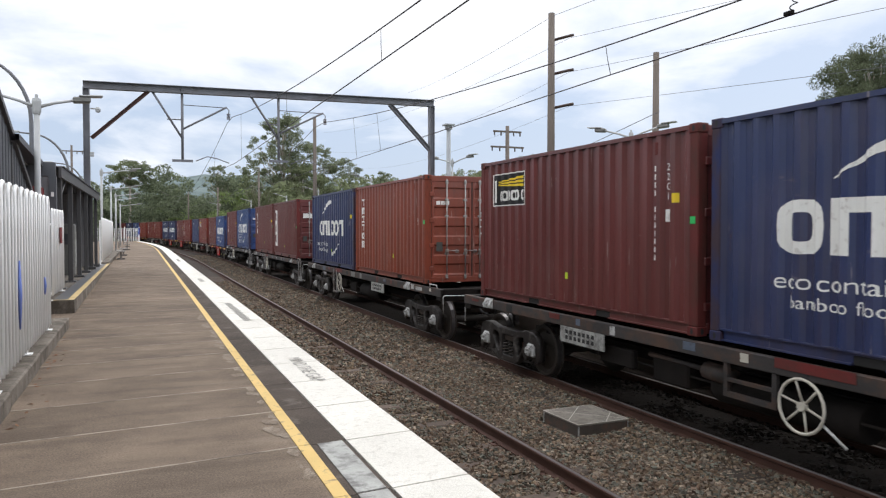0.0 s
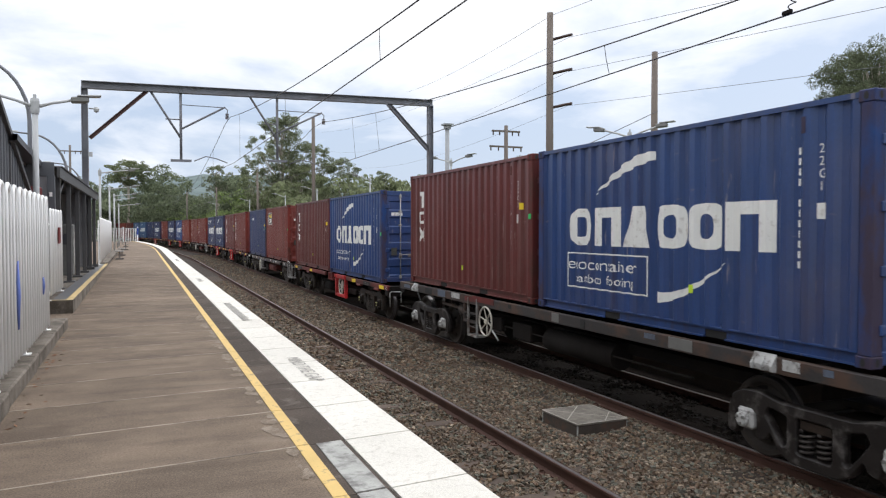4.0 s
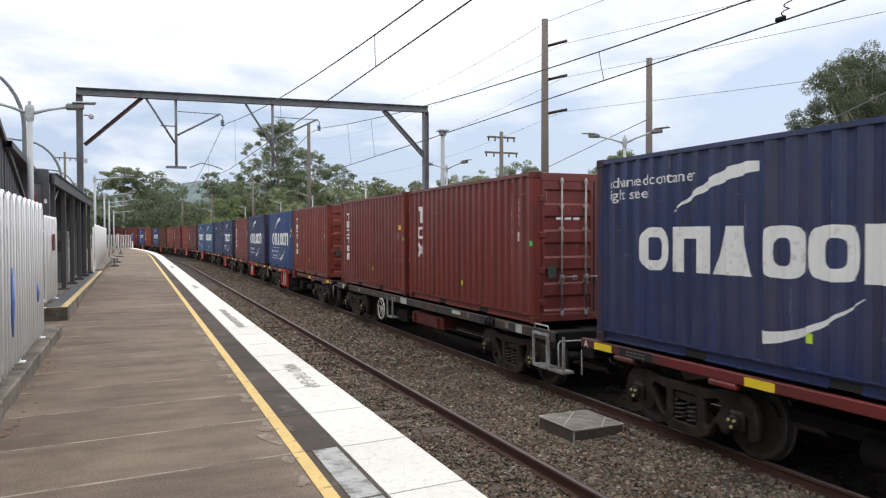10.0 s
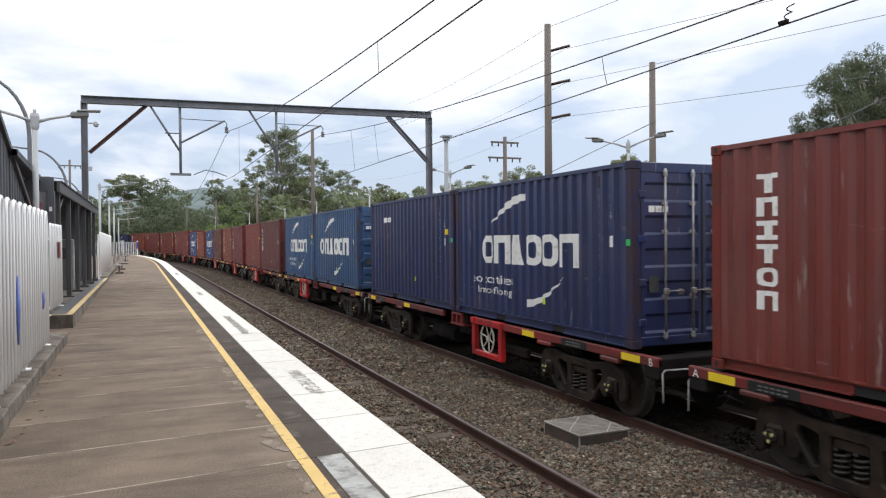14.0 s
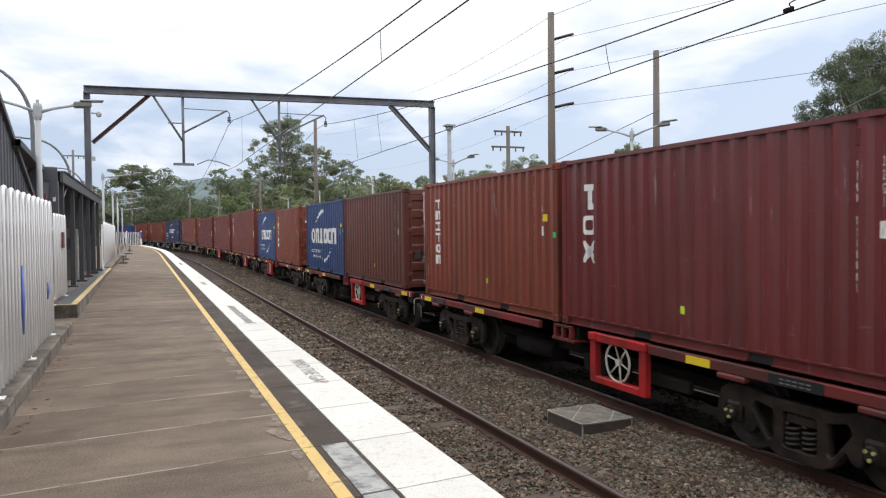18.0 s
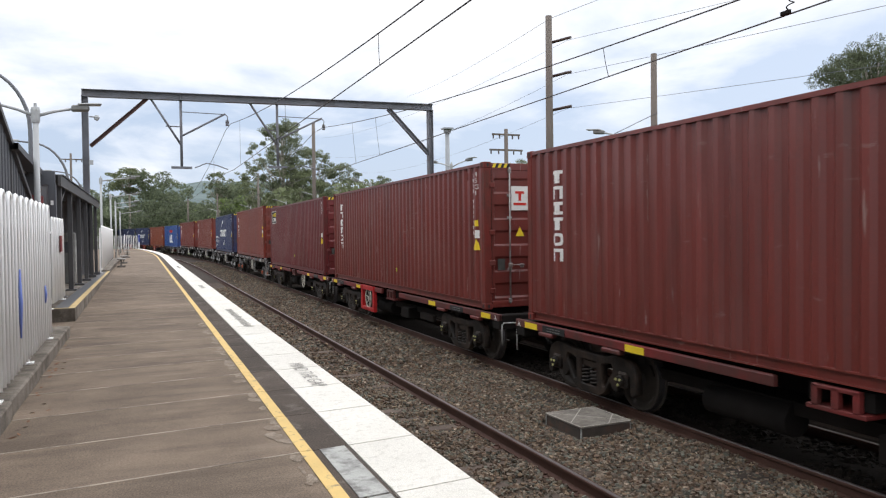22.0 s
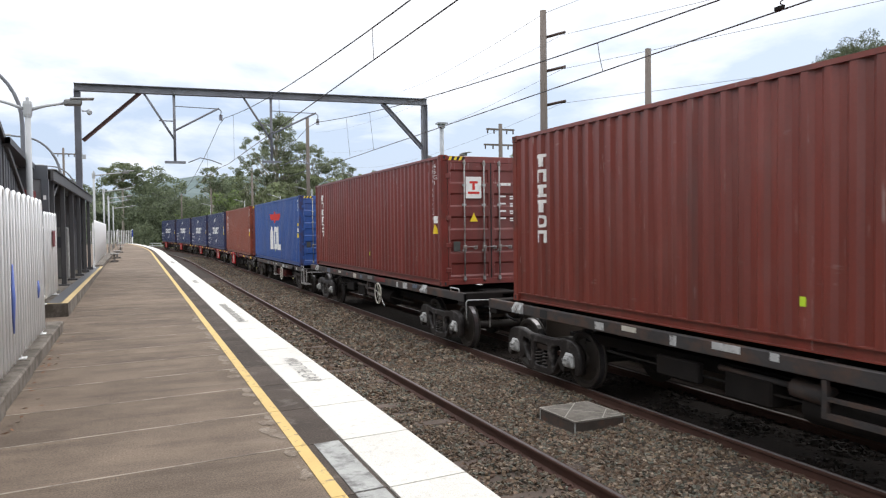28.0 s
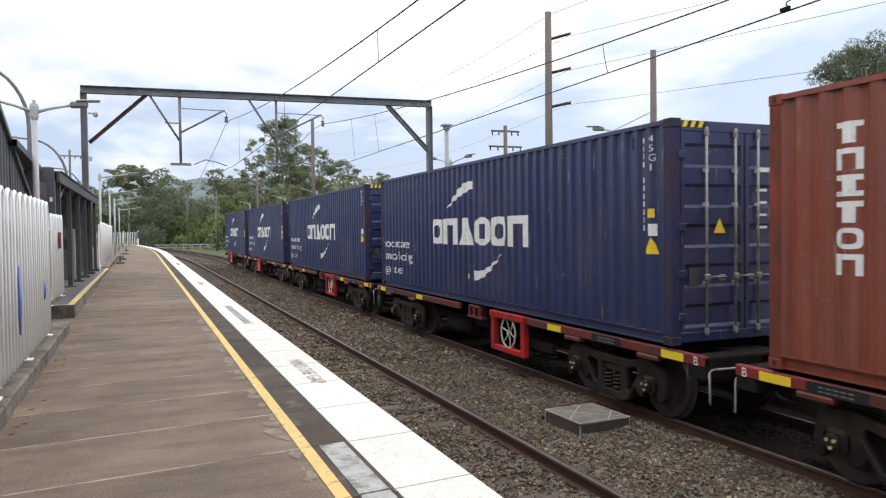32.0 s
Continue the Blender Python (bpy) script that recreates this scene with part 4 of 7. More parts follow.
    part("wall_sign", B((-1.99, -1.93, 18.885, 18.897, 2.40, 2.50)), M_FENCE, hut, "small white sign")
    part("name_strip", B((-2.75, -2.42, 18.97, 18.995, 2.60, 2.66)), M_TACT, hut, "pale sign strip")
    part("light_box", B((-2.72, -2.42, 18.3, 18.8, 3.08, 3.32), bevel=0.02), M_GREY, hut, "pale box air conditioner under the roof")
    for y in (15.7, 18.6):
        part("column", B((-2.4, -2.28, y, y + 0.12, 0.2, 3.2)), M_BROWNSTEEL, hut)
    # far platform furniture
    bow_fence("white painted fence along the back of the platform", (-1.80, 35.5, 0), (-2.20, 58.0, 0), 0.1, 2.05, 0.42, 0.21, 0.018, group="platform fences")
    kb = thing("kerb", "low dark kerb below the far white fence", "kerb", kind="structure")
    part("kerb_block", slab(EDGE - 3.9, EDGE - 3.45, 37, 60, -0.05, 0.14), M_KERB, kb)
    for s in (44.0, 50.0, 63.0, 74.0):
        p = on_line(s, EDGE - 3.12)
        b = thing("bench", "weathered platform bench facing the track", "bench", "platform benches", at=Matrix.Translation((p.x, p.y, 0)))
        part("seat", B((-0.2, 0.22, -0.8, 0.8, 0.42, 0.46)), M_SEAT, b)
        part("backrest", B((-0.26, -0.22, -0.8, 0.8, 0.5, 0.85)), M_SEAT, b)
        for y in (-0.6, 0.6):
            part("leg", B((-0.2, 0.2, y - 0.03, y + 0.03, 0.0, 0.06), (-0.03, 0.03, y - 0.03, y + 0.03, 0.06, 0.42)), M_SEAT, b)
    p = on_line(103, EDGE)
    ef = thing("end_fence", "pale metal fence across the platform end with a blue sign", "fence")
    for i in range(26):
        x = p.x - 5.6 + i * 0.2
        part("picket", B((x, x + 0.06, 103.0, 103.05, 0.05, 1.75)), M_FENCE, ef)
    for z in (0.2, 1.65):
        part("rail", B((p.x - 5.6, p.x - 0.4, 102.98, 103.07, z, z + 0.06)), M_LAMPP, ef)
    for k in range(4):
        x = p.x - 5.6 + k * 1.7
        part("post", B((x - 0.06, x + 0.06, 103.05, 103.15, 0.0, 1.9)), M_FENCE, ef)
    gr = thing("guard_rail", "low pale guard rail beyond the outer track", "guard rail")
    for z in (-0.80, -0.42):
        part("beam", T([(1.5, 131.0, z), (5.5, 129.0, z), (10.0, 126.0, z)], 0.06, 6), M_LAMPP, gr)
    for k in range(7):
        part("post", B((1.9 + k * 1.3, 2.0 + k * 1.3, 130.75 - k * 0.62, 130.85 - k * 0.62, -1.3, -0.36)), M_LAMPP, gr)
    part("sign", B((p.x - 0.58, p.x - 0.42, 102.9, 102.94, 0.9, 1.8)), M_BLUESIGN, ef, "blue warning sign")


def lamp_post(label, x, y, z0, h, arms, reach=1.6, r=0.075, group="", rise=0.20):
    lp = thing("platform_lamp", label, "lamp post", group, at=Matrix.Translation((x, y, z0)))
    part("post", T([(0, 0, 0), (0, 0, h)], [r * 1.1, r * 0.9], 12), M_LAMPP, lp)
    bm = bmesh.new()
    bm_lathe(bm, (0, 0, h), Matrix.Identity(3), [(r * 1.1, -0.16), (r * 1.35, -0.1), (r * 1.45, 0.10), (r * 1.2, 0.16), (r * 0.5, 0.17), (r * 0.5, 0.24)], 12)
    part("collar", bm, M_LAMPP, lp)
    for dx, dy in arms:
        d = Vector((dx, dy, 0)).normalized()
        e = d * reach
        part("arm", T([d * r + Vector((0, 0, h)), d * reach * 0.4 + Vector((0, 0, h + rise * 0.45)), e + Vector((0, 0, h + rise))], [0.035, 0.03, 0.028], 8), M_LAMPP, lp)
        hd = bmesh.new()
        q = Matrix.Translation(e + Vector((0, 0, h + rise))) @ Matrix.Rotation(math.atan2(d.y, d.x), 4, "Z") @ Matrix.Rotation(radians(-4), 4, "Y")
        bm_box(hd, -0.12, 0.22, -0.11, 0.11, -0.07, 0.05, bevel=0.025)
        hd.transform(q)
        lh = part("lamp_head", hd, M_GREY, lp, "grey lantern body")
        hd = bmesh.new()
        bm_box(hd, 0.0, 0.46, -0.13, 0.13, 0.052, 0.085, bevel=0.012)
        hd.transform(q)
        part("hood", hd, M_LAMPP, lh, "flat pale hood")
    return lp


def build_lamps():
    lamp_post("grey platform lamp post with two arms", -2.05, 17.2, 0.05, 4.12, [(1, 0.12), (-1, -0.2)], 0.78, 0.062, group="platform lamps")
    for y in (43.0, 56.0, 68.0, 78.0):
        p = on_line(y, EDGE - 4.0)
        lamp_post("slim grey platform lamp post", p.x, p.y, 0.0, 4.6 if y < 50 else 4.4, [(1, 0.1)], 1.5, 0.06, group="platform lamps")
    p = on_line(80, EDGE - 3.6)
    lamp_post("slim grey platform lamp post", p.x, p.y, 0.0, 3.9, [(1, 0.1)], 1.6, 0.06, group="platform lamps")
    for s in (19.5, 34, 48, 64, 77.4, 96.3, 118):
        p = on_line(s, 6.9)
        lamp_post("grey double-armed lamp post on the opposite platform", p.x, p.y, 0.0, 4.55 if s < 30 else 4.92 + max(0, s - 80) * 0.012, [(-0.6, 0.8), (0.6, -0.8)] if s < 45 else [(-1, 0.05)], 0.95, 0.05, group="opposite lamps", rise=0.30)
    lamp_post("grey double-armed lamp post on the opposite platform", 14.8, 11.3, 0.0, 3.6, [(-0.2, 1), (0.2, -1)], 1.0, 0.07, group="opposite lamps", rise=0.34)
    # street lights with curved arms beyond the station
    for x, y, h in ((-4.25, 34.0, 8.9), (-4.29, 50.0, 7.75), (-5.2, 75.0, 8.0)):
        sl = thing("street_lamp", "tall street light with a long curved arm", "street lamp", "street lamps", at=Matrix.Translation((x, y, -0.5)))
        pts = [(0, 0, 0), (0, 0, h - 2.4)] + [(-2.0 * (1 - math.cos(a)), 0, h - 2.4 + 2.45 * math.sin(a)) for a in [math.pi / 2 * k / 9 for k in range(1, 10)]] + [(-2.6, 0, h + 0.10)]
        part("curved_pole", T(pts, [0.085 - 0.0035 * k for k in range(len(pts))], 8), M_GANTRY, sl)
        part("lamp_head", B((-3.2, -2.55, -0.12, 0.12, h + 0.08, h + 0.2), bevel=0.03), M_LAMPP, sl)


def build_gantry():
    Y = 33.0
    k = Y / 26.4
    X = lambda x: x * k
    Z = lambda z: (z - 1.66) * k + 1.66
    g = thing("overhead_gantry", "weathered steel portal gantry spanning both tracks", "gantry")

    def ibeam(a, b, w, h):
        """An I-section bar between two points in the plane of the portal."""
        a, b = Vector(a), Vector(b)
        d = (b - a).normalized()
        nrm = Vector((-d.z, 0, d.x))
        f, k = 0.025, 0.012
        prof = [(-h / 2, -w / 2), (-h / 2, w / 2), (-h / 2 + f, w / 2), (-h / 2 + f, k), (h / 2 - f, k), (h / 2 - f, w / 2), (h / 2, w / 2), (h / 2, -w / 2), (h / 2 - f, -w / 2), (h / 2 - f, -k), (-h / 2 + f, -k), (-h / 2 + f, -w / 2)]
        bm = bmesh.new()
        ends = [[bm.verts.new(p + nrm * u + Vector((0, yy, 0))) for u, yy in prof] for p in (a, b)]
        for j in range(12):
            bm.faces.new((ends[0][j], ends[0][(j + 1) % 12], ends[1][(j + 1) % 12], ends[1][j]))
        bm.faces.new(ends[0][::-1])
        bm.faces.new(ends[1])
        return bm
    part("cross_beam", ibeam((X(-1.83), Y, Z(6.28)), (X(10.21), Y, Z(6.43)), 0.28, 0.30), M_GANTRY, g)
    part("leg", ibeam((X(-1.74), Y, -0.4), (X(-1.74), Y, Z(6.2)), 0.28, 0.24), M_GANTRY, g)
    part("leg", ibeam((X(10.11), Y, -0.4), (X(10.11), Y, Z(6.33)), 0.28, 0.24), M_GANTRY, g)
    part("knee_brace", ibeam((X(-1.6), Y, Z(4.58)), (X(0.12), Y, Z(6.2)), 0.16, 0.14), M_RUSTSTEEL, g, "rust-red brace")
    part("knee_brace", ibeam((X(10.03), Y, Z(4.68)), (X(8.45), Y, Z(6.30)), 0.2, 0.18), M_GANTRY, g)
    for x0, xs, zt2, zb in ((1.165, 0.22, 6.24, 3.95), (4.36, 3.37, 6.37, 4.04)):
        xt = 0.24 if x0 < 2 else 3.37
        part("drop_post", T([(X(x0), Y, Z(zt2 + 0.12)), (X(x0), Y, Z(zb))], 0.055, 8), M_GANTRY, g)
        part("stay", T([(X(xt), Y, Z(zt2 - 0.05)), (X(x0 - 0.02), Y, Z(zb + 0.78))], 0.045, 8), M_GANTRY, g)
        part("spacer", T([(X(x0 - 0.48), Y, Z(5.32)), (X(x0), Y, Z(5.32))], 0.025, 6), M_GANTRY, g)
        part("foot_bar", B((X(x0 - 0.33), X(x0 + 0.33), Y - 0.06, Y + 0.06, Z(zb) - 0.05, Z(zb) + 0.05)), M_GANTRY, g)
        xa = x0 + 1.44 if x0 < 2 else x0 + 1.59
        part("bracket_arm", T([(X(x0), Y, Z(5.0)), (X(xa), Y, Z(5.82))], 0.04, 8), M_GANTRY, g)
        part("bracket_tie", T([(X(x0), Y, Z(5.82)), (X(xa), Y, Z(5.80))], 0.018, 6), M_GANTRY, g)
        ins = part("insulator_hook", T([(X(xa), Y, Z(5.80)), (X(xa + 0.08), Y, Z(5.72)), (X(xa + 0.06), Y, Z(5.6))], 0.02, 6), M_GANTRY, g)
        bm = bmesh.new()
        for i in range(4):
            bm_disc(bm, (X(xa + 0.06), Y, Z(5.58 - i * 0.05)), (0, 0, 1), 0.075, 0.035, 10)
        part("insulator", bm, M_INSUL, ins)
        part("registration_arm", T([(X(x0 + 0.42), Y, Z(3.95)), (X(x0 + 0.8), Y, Z(4.12)), (X(x0 + 1.15), Y, Z(4.05)), (X(x0 + 1.5), Y, Z(3.92))], 0.022, 6), M_GANTRY, g)
    cam_b = part("camera_bracket", T([(X(-1.62), Y, Z(5.53)), (X(-1.45), Y, Z(5.53))], 0.03, 6), M_LAMPP, g)
    bm = bmesh.new()
    bm_lathe(bm, (X(-1.40), Y, Z(5.50)), Matrix.Identity(3), [(0.02, -0.12), (0.09, -0.08), (0.11, 0.02), (0.06, 0.1)], 12)
    part("dome_camera", bm, M_LAMPP, cam_b, "pale dome security camera")
    part("junction_box", B((X(-1.64), X(-1.52), Y - 0.25, Y - 0.14, Z(3.98), Z(4.12))), M_LAMPP, g)


def build_wires():
    ow = thing("overhead_wires", "dark contact and catenary wires over the tracks", "overhead wires")
    for off, xs in ((NEAR_C, 0), (0.0, 0)):
        con = [on_line(s, off + (0.12 * math.sin(s * 0.06) if off == 0.0 else 0.0), 4.32 + (0.10 if s > 33 else 0.0)) for s in range(-20, 120, 3)]
        part("contact_wire", T(con, 0.011, 5), M_WIRE, ow)

        def zc(s):
            d = (s + 33.0) % 66.0 - 33.0
            return 4.62 + 0.00165 * d * d
        cat = [on_line(s, off, zc(s)) for s in np.arange(-20, 120, 2.0)]
        part("catenary_wire", T(cat, 0.012, 5), M_WIRE, ow)
        for s in (-2.0, 4.0, 11.3, 19.5, 29.0, 40, 48, 58, 66) if off else (-2.0, 4.0, 10.83, 24.2, 27.2, 40, 48, 58, 66):
            a, b = on_line(s + 0.02, off, zc(s)), on_line(s - 0.02, off + (0.12 * math.sin(s * 0.06) if off == 0.0 else 0.0), 4.33)
            part("dropper", T([a, (a + b) / 2 + Vector((0, 0.015, 0)), b], 0.006, 4), M_WIRE, ow)
    clampo = thing("section_clamp", "dark clamp with a coiled jumper on the contact wire", "wire clamp")
    part("clamp", B((7.375, 7.425, 6.90, 7.04, 4.315, 4.365), bevel=0.008), M_UNDER, clampo)
    pts = [Vector((7.40 + 0.035 * math.cos(a), 6.92 + 0.04 * math.sin(a) - 0.006 * a, 4.365 + 0.014 * a)) for a in np.arange(0, 13, 0.5)]
    part("coil", T(pts, 0.008, 5), M_WIRE, clampo)


def timber_pole(label, x, y, top, r=0.19, arms=(), caps=(), material=None):
    p = thing("power_pole", label, "power pole", "power poles", at=Matrix.Translation((x, y, -1.3)))
    part("pole", T([(0, 0, 0), (0, 0, top + 1.3)], [r * 1.15, r * 0.85], 12), material or M_WOODPOLE, p)
    for z in arms:
        a = part("insulator_arm", T([(0.1, 0, z + 1.3), (0.5, -0.55, z + 1.38), (0.66, -0.8, z + 1.40)], 0.065, 7), M_INSUL, p, "dark ribbed insulator arm")
    for z, w in caps:
        part("crossarm", B((-w, w, -0.06, 0.06, z + 1.24, z + 1.36)), M_WOODPOLE, p)
        for sx in (-1, -0.5, 0.5, 1):
            part("pin_insulator", T([(sx * w * 0.92, 0, z + 1.0), (sx * w * 0.92, 0, z + 1.24)], 0.05, 6), M_INSUL, p)
    return p


def sag(a, b, d, n=14):
    a, b = Vector(a), Vector(b)
    return [a.lerp(b, i / n) - Vector((0, 0, d * 4 * (i / n) * (1 - i / n))) for i in range(n + 1)]


def build_poles():
    timber_pole("tall weathered timber pole with three insulator arms", 17.0, 29.3, 11.35, 0.175, arms=(10.16, 8.64, 7.12))
    timber_pole("tall weathered timber pole behind the opposite platform", 17.0, 21.9, 7.98, 0.125)
    sc = timber_pole("slim galvanised steel column with a flat cap plate", 15.0, 36.6, 7.15, 0.13, material=M_STEELGREY)
    part("cap_plate", B((-0.26, 0.26, -0.26, 0.26, 8.45, 8.53), (-0.15, 0.15, -0.15, 0.15, 8.25, 8.45)), M_STEELGREY, sc)
    timber_pole("timber power pole with two crossarms", 24.0, 47.5, 9.0, 0.16, caps=((8.6, 1.1), (7.5, 1.3)))
    timber_pole("steel overhead mast at the trackside", 12.6, 59.0, 10.6, 0.15)
    timber_pole("grey mast beside the curve", on_line(85, 5.5).x, on_line(85, 5.5).y, 8.0, 0.12)
    timber_pole("far timber pole with a crossarm", -7.43, 90.0, 10.75, 0.13, caps=((10.1, 1.15),))
    for s, o in ((150, -6), (118, 7), (135, 6)):
        q = on_line(s, o)
        timber_pole("far trackside mast among the trees", q.x, q.y, 8.0, 0.13)
    lines = thing("service_wires", "thin grey power lines between the poles", "power lines")
    for z, near_z, far, drop in ((10.2, 7.35, (20.3, 90.0, 13.46), 0.95), (8.69, 6.55, (20.62, 90.0, 11.26), 1.45), (7.17, 5.05, (25.18, 90.0, 9.27), 0.85)):
        part("wire", T(sag((17.66, 28.8, z), (17.66, 4.0, near_z), 0.03), 0.009, 4), M_WIREGREY, lines)
        part("wire", T(sag((17.66, 28.8, z), far, drop, 24), 0.007, 4), M_WIREGREY, lines)
    part("wire", T([(17.1, 29.2, 4.7), (16.6, 21.2, 5.75)], 0.014, 4), M_WIREGREY, lines)
    part("wire", T(sag((17.0, 29.1, 11.2), (22.0, -4.0, 12.4), 0.4), 0.010, 4), M_WIREGREY, lines)
    part("wire", T(sag((17.0, 29.3, 11.2), (31.3, 90.0, 19.1), 0.4), 0.010, 4), M_WIREGREY, lines)
    part("stay_wire", T([(20.0, 17.9, 4.93), (20.0, 13.5, 6.15)], 0.022, 4), M_WIREGREY, lines)


def build_opposite():
    bow_fence("white bow-top fence behind the opposite platform", (14.75, -16.0, 0), (14.55, 34.0, 0), 0.0, 2.02, 0.30, 0.16, 0.019, group="opposite fences")
    sg = thing("station_sign", "blue sign panel with a coral flower emblem on the fence", "sign", at=Matrix.Translation((14.80, 10.9, 0.25)))
    part("panel", B((0.0, 0.03, -2.6, 2.6, 0.0, 1.62)), M_BLUESIGN, sg)
    bm = bmesh.new()
    for k in range(7):
        a = math.pi * (k + 0.5) / 7
        c = Vector((-0.006, -0.30 * math.cos(a), 0.80 + 0.34 * math.sin(a)))
        d = Vector((0, -math.cos(a), math.sin(a)))
        nrm = Vector((0, d.z, -d.y)) * 0.07
        bm.faces.new([bm.verts.new(v) for v in (c - d * 0.28, c + nrm, c + d * 0.2, c - nrm)])
    part("emblem", bm, M_SIGNPINK, sg, "coral flower emblem")
    part("lettering_bar", B((-0.008, -0.002, -0.45, 0.45, 0.42, 0.66)), M_TACT, sg, "pale lettering bar")
    st = thing("footbridge_railing", "dark railing of the stair behind the opposite fence", "railing")
    a, b = Vector((16.5, 14.5, 2.2)), Vector((16.5, 7.0, 6.3))
    for dz in (0.0, 0.95):
        part("handrail", T([a + Vector((0, 0, dz)), b + Vector((0, 0, dz))], 0.035, 6), M_CHAR, st)
    for i in range(60):
        p = a.lerp(b, i / 59)
        part("baluster", T([p, p + Vector((0, 0, 0.95))], 0.012, 5), M_CHAR, st)
    part("stringer", bm_bar2(bmesh.new(), [(a.y, a.z - 0.15), (b.y, b.z - 0.15)], 0.3, 16.4, 16.55), M_CHAR, st)
    for y, z in ((14.0, 2.2), (10.5, 4.2), (7.4, 6.0)):
        part("support_column", B((16.42, 16.54, y - 0.06, y + 0.06, -1.3, z)), M_CHAR, st)


# ---------------------------------------------------------------- trees
def leaf_cloud(rng, blobs, size):
    """Leaf clumps as small bent quads round many blob centres: (centre, radii, count)."""
    vs, fs, k = [], [], 0
    for c, rad, cnt in blobs:
        d = rng.normal(size=(cnt, 3))
        d /= np.linalg.norm(d, axis=1)[:, None]
        p = np.array(c) + d * np.array(rad) * (rng.uniform(0.35, 1.05, (cnt, 1)) ** 0.6)
        a = rng.normal(size=(cnt, 3))
        a /= np.linalg.norm(a, axis=1)[:, None]
        b = np.cross(a, rng.normal(size=(cnt, 3)))
        b /= np.linalg.norm(b, axis=1)[:, None]
        s = size * rng.uniform(0.6, 1.4, (cnt, 1))
        q = np.stack([p - a * s, p + b * s * 0.45, p + a * s, p - b * s * 0.45], 1)
        vs.append(q.reshape(-1, 3))
        fs.append(np.arange(cnt * 4).reshape(-1, 4) + k)
        k += cnt * 4
    return np.concatenate(vs), np.concatenate(fs)


def mesh_np(name, V, F, material):
    me = bpy.data.meshes.new(name)
    me.vertices.add(len(V))
    me.vertices.foreach_set("co", V.ravel())
    me.loops.add(F.size)
    me.loops.foreach_set("vertex_index", F.ravel())
    me.polygons.add(len(F))
    me.polygons.foreach_set("loop_start", np.arange(len(F)) * F.shape[1])
    me.update(calc_edges=True)
    me.materials.append(material)
    return me


def gum_tree(seed, x, y, h, spread, leaf=0.12, material=0, clumps=40, bare=0.4, waist=0.35, flat=0.55, label="tall eucalyptus with pale limbs and open grey-green crown", z0=-1.3, tight=0.19):
    """Limbs sweep up from a bare trunk to rounded clumps of small leaves with sky between; waist is the height of the widest part of the crown."""
    rng = np.random.default_rng(seed)
    t = thing("gum_tree", label, "tree", "gum trees", at=Matrix.Translation((x, y, z0)))
    bm = bmesh.new()
    lean = rng.uniform(-0.04, 0.04, 2) * h
    top = Vector((lean[0], lean[1], h * 0.90))
    mid = Vector((lean[0] * 0.3, lean[1] * 0.3, h * bare))
    r0 = h * 0.014
    bm_tube(bm, [(0, 0, 0), mid * 0.5, mid, (mid + top) / 2 + Vector((rng.normal() * 0.02 * h, rng.normal() * 0.02 * h, 0)), top], [r0 * 1.2, r0, r0 * 0.85, r0 * 0.5, r0 * 0.15], 7)
    blobs = []
    for i in range(clumps):
        u = (i + rng.uniform(0, 1)) / clumps
        a = i * 2.4 + rng.uniform(-0.6, 0.6)
        wide = math.sin(math.pi * (0.5 * u / waist if u < waist else 0.5 + 0.5 * (u - waist) / (1 - waist))) if 0 < u < 1 else 0.0
        ln = spread * (0.22 + 0.78 * wide) * math.sqrt(rng.uniform(0.06, 1.0))
        c = mid.lerp(top, u) + Vector((math.cos(a) * ln, math.sin(a) * ln, h * 0.05))
        base = mid.lerp(top, max(0.0, u - 0.25 - 0.3 * ln / spread))
        el = base.lerp(c, 0.55) + Vector((rng.normal() * 0.05 * ln, rng.normal() * 0.05 * ln, -0.12 * ln))
        bm_tube(bm, [base, el, c], [r0 * 0.36, r0 * 0.2, r0 * 0.06], 5)
        rr = spread * tight * rng.uniform(0.65, 1.35)
        for k in range(7):
            d = Vector(rng.normal(size=3)) * rr * 0.55
            d.z *= flat
            q = rr * rng.uniform(0.38, 0.72)
            blobs.append((tuple(c + d), (q, q, q * flat * 1.15), int(1.5 * q * q / (leaf * leaf * 0.45)) + 6))
    part("trunk", bm, M_BARK, t, "pale bare trunk and limbs")
    V, F = leaf_cloud(rng, blobs, leaf)
    part("crown", mesh_np("crown", V, F, M_LEAF[material]), None, t, "open leafy crown")
    return t


def wood(name, label, seed, pts, hr, sr, leaf, dens, material):
    """A far belt of trees, joined: pts of (x, y) for each crown."""
    rng = np.random.default_rng(seed)
    blobs = []
    for x, y, zb in pts:
        h, s = rng.uniform(*hr), rng.uniform(*sr)
        for j in range(11):
            u = rng.uniform(0.12, 1.0)
            rr = s * rng.uniform(0.3, 0.55) * (1.1 - 0.45 * u)
            blobs.append(((x + rng.normal() * s * 0.4, y + rng.normal() * s * 0.4, zb + h * u), (rr, rr, rr * 0.75), int(dens * rr * rr * 9)))
    V, F = leaf_cloud(rng, blobs, leaf)
    tagged(new(name, mesh_np(name, V, F, material)), label, "trees", kind="stuff")


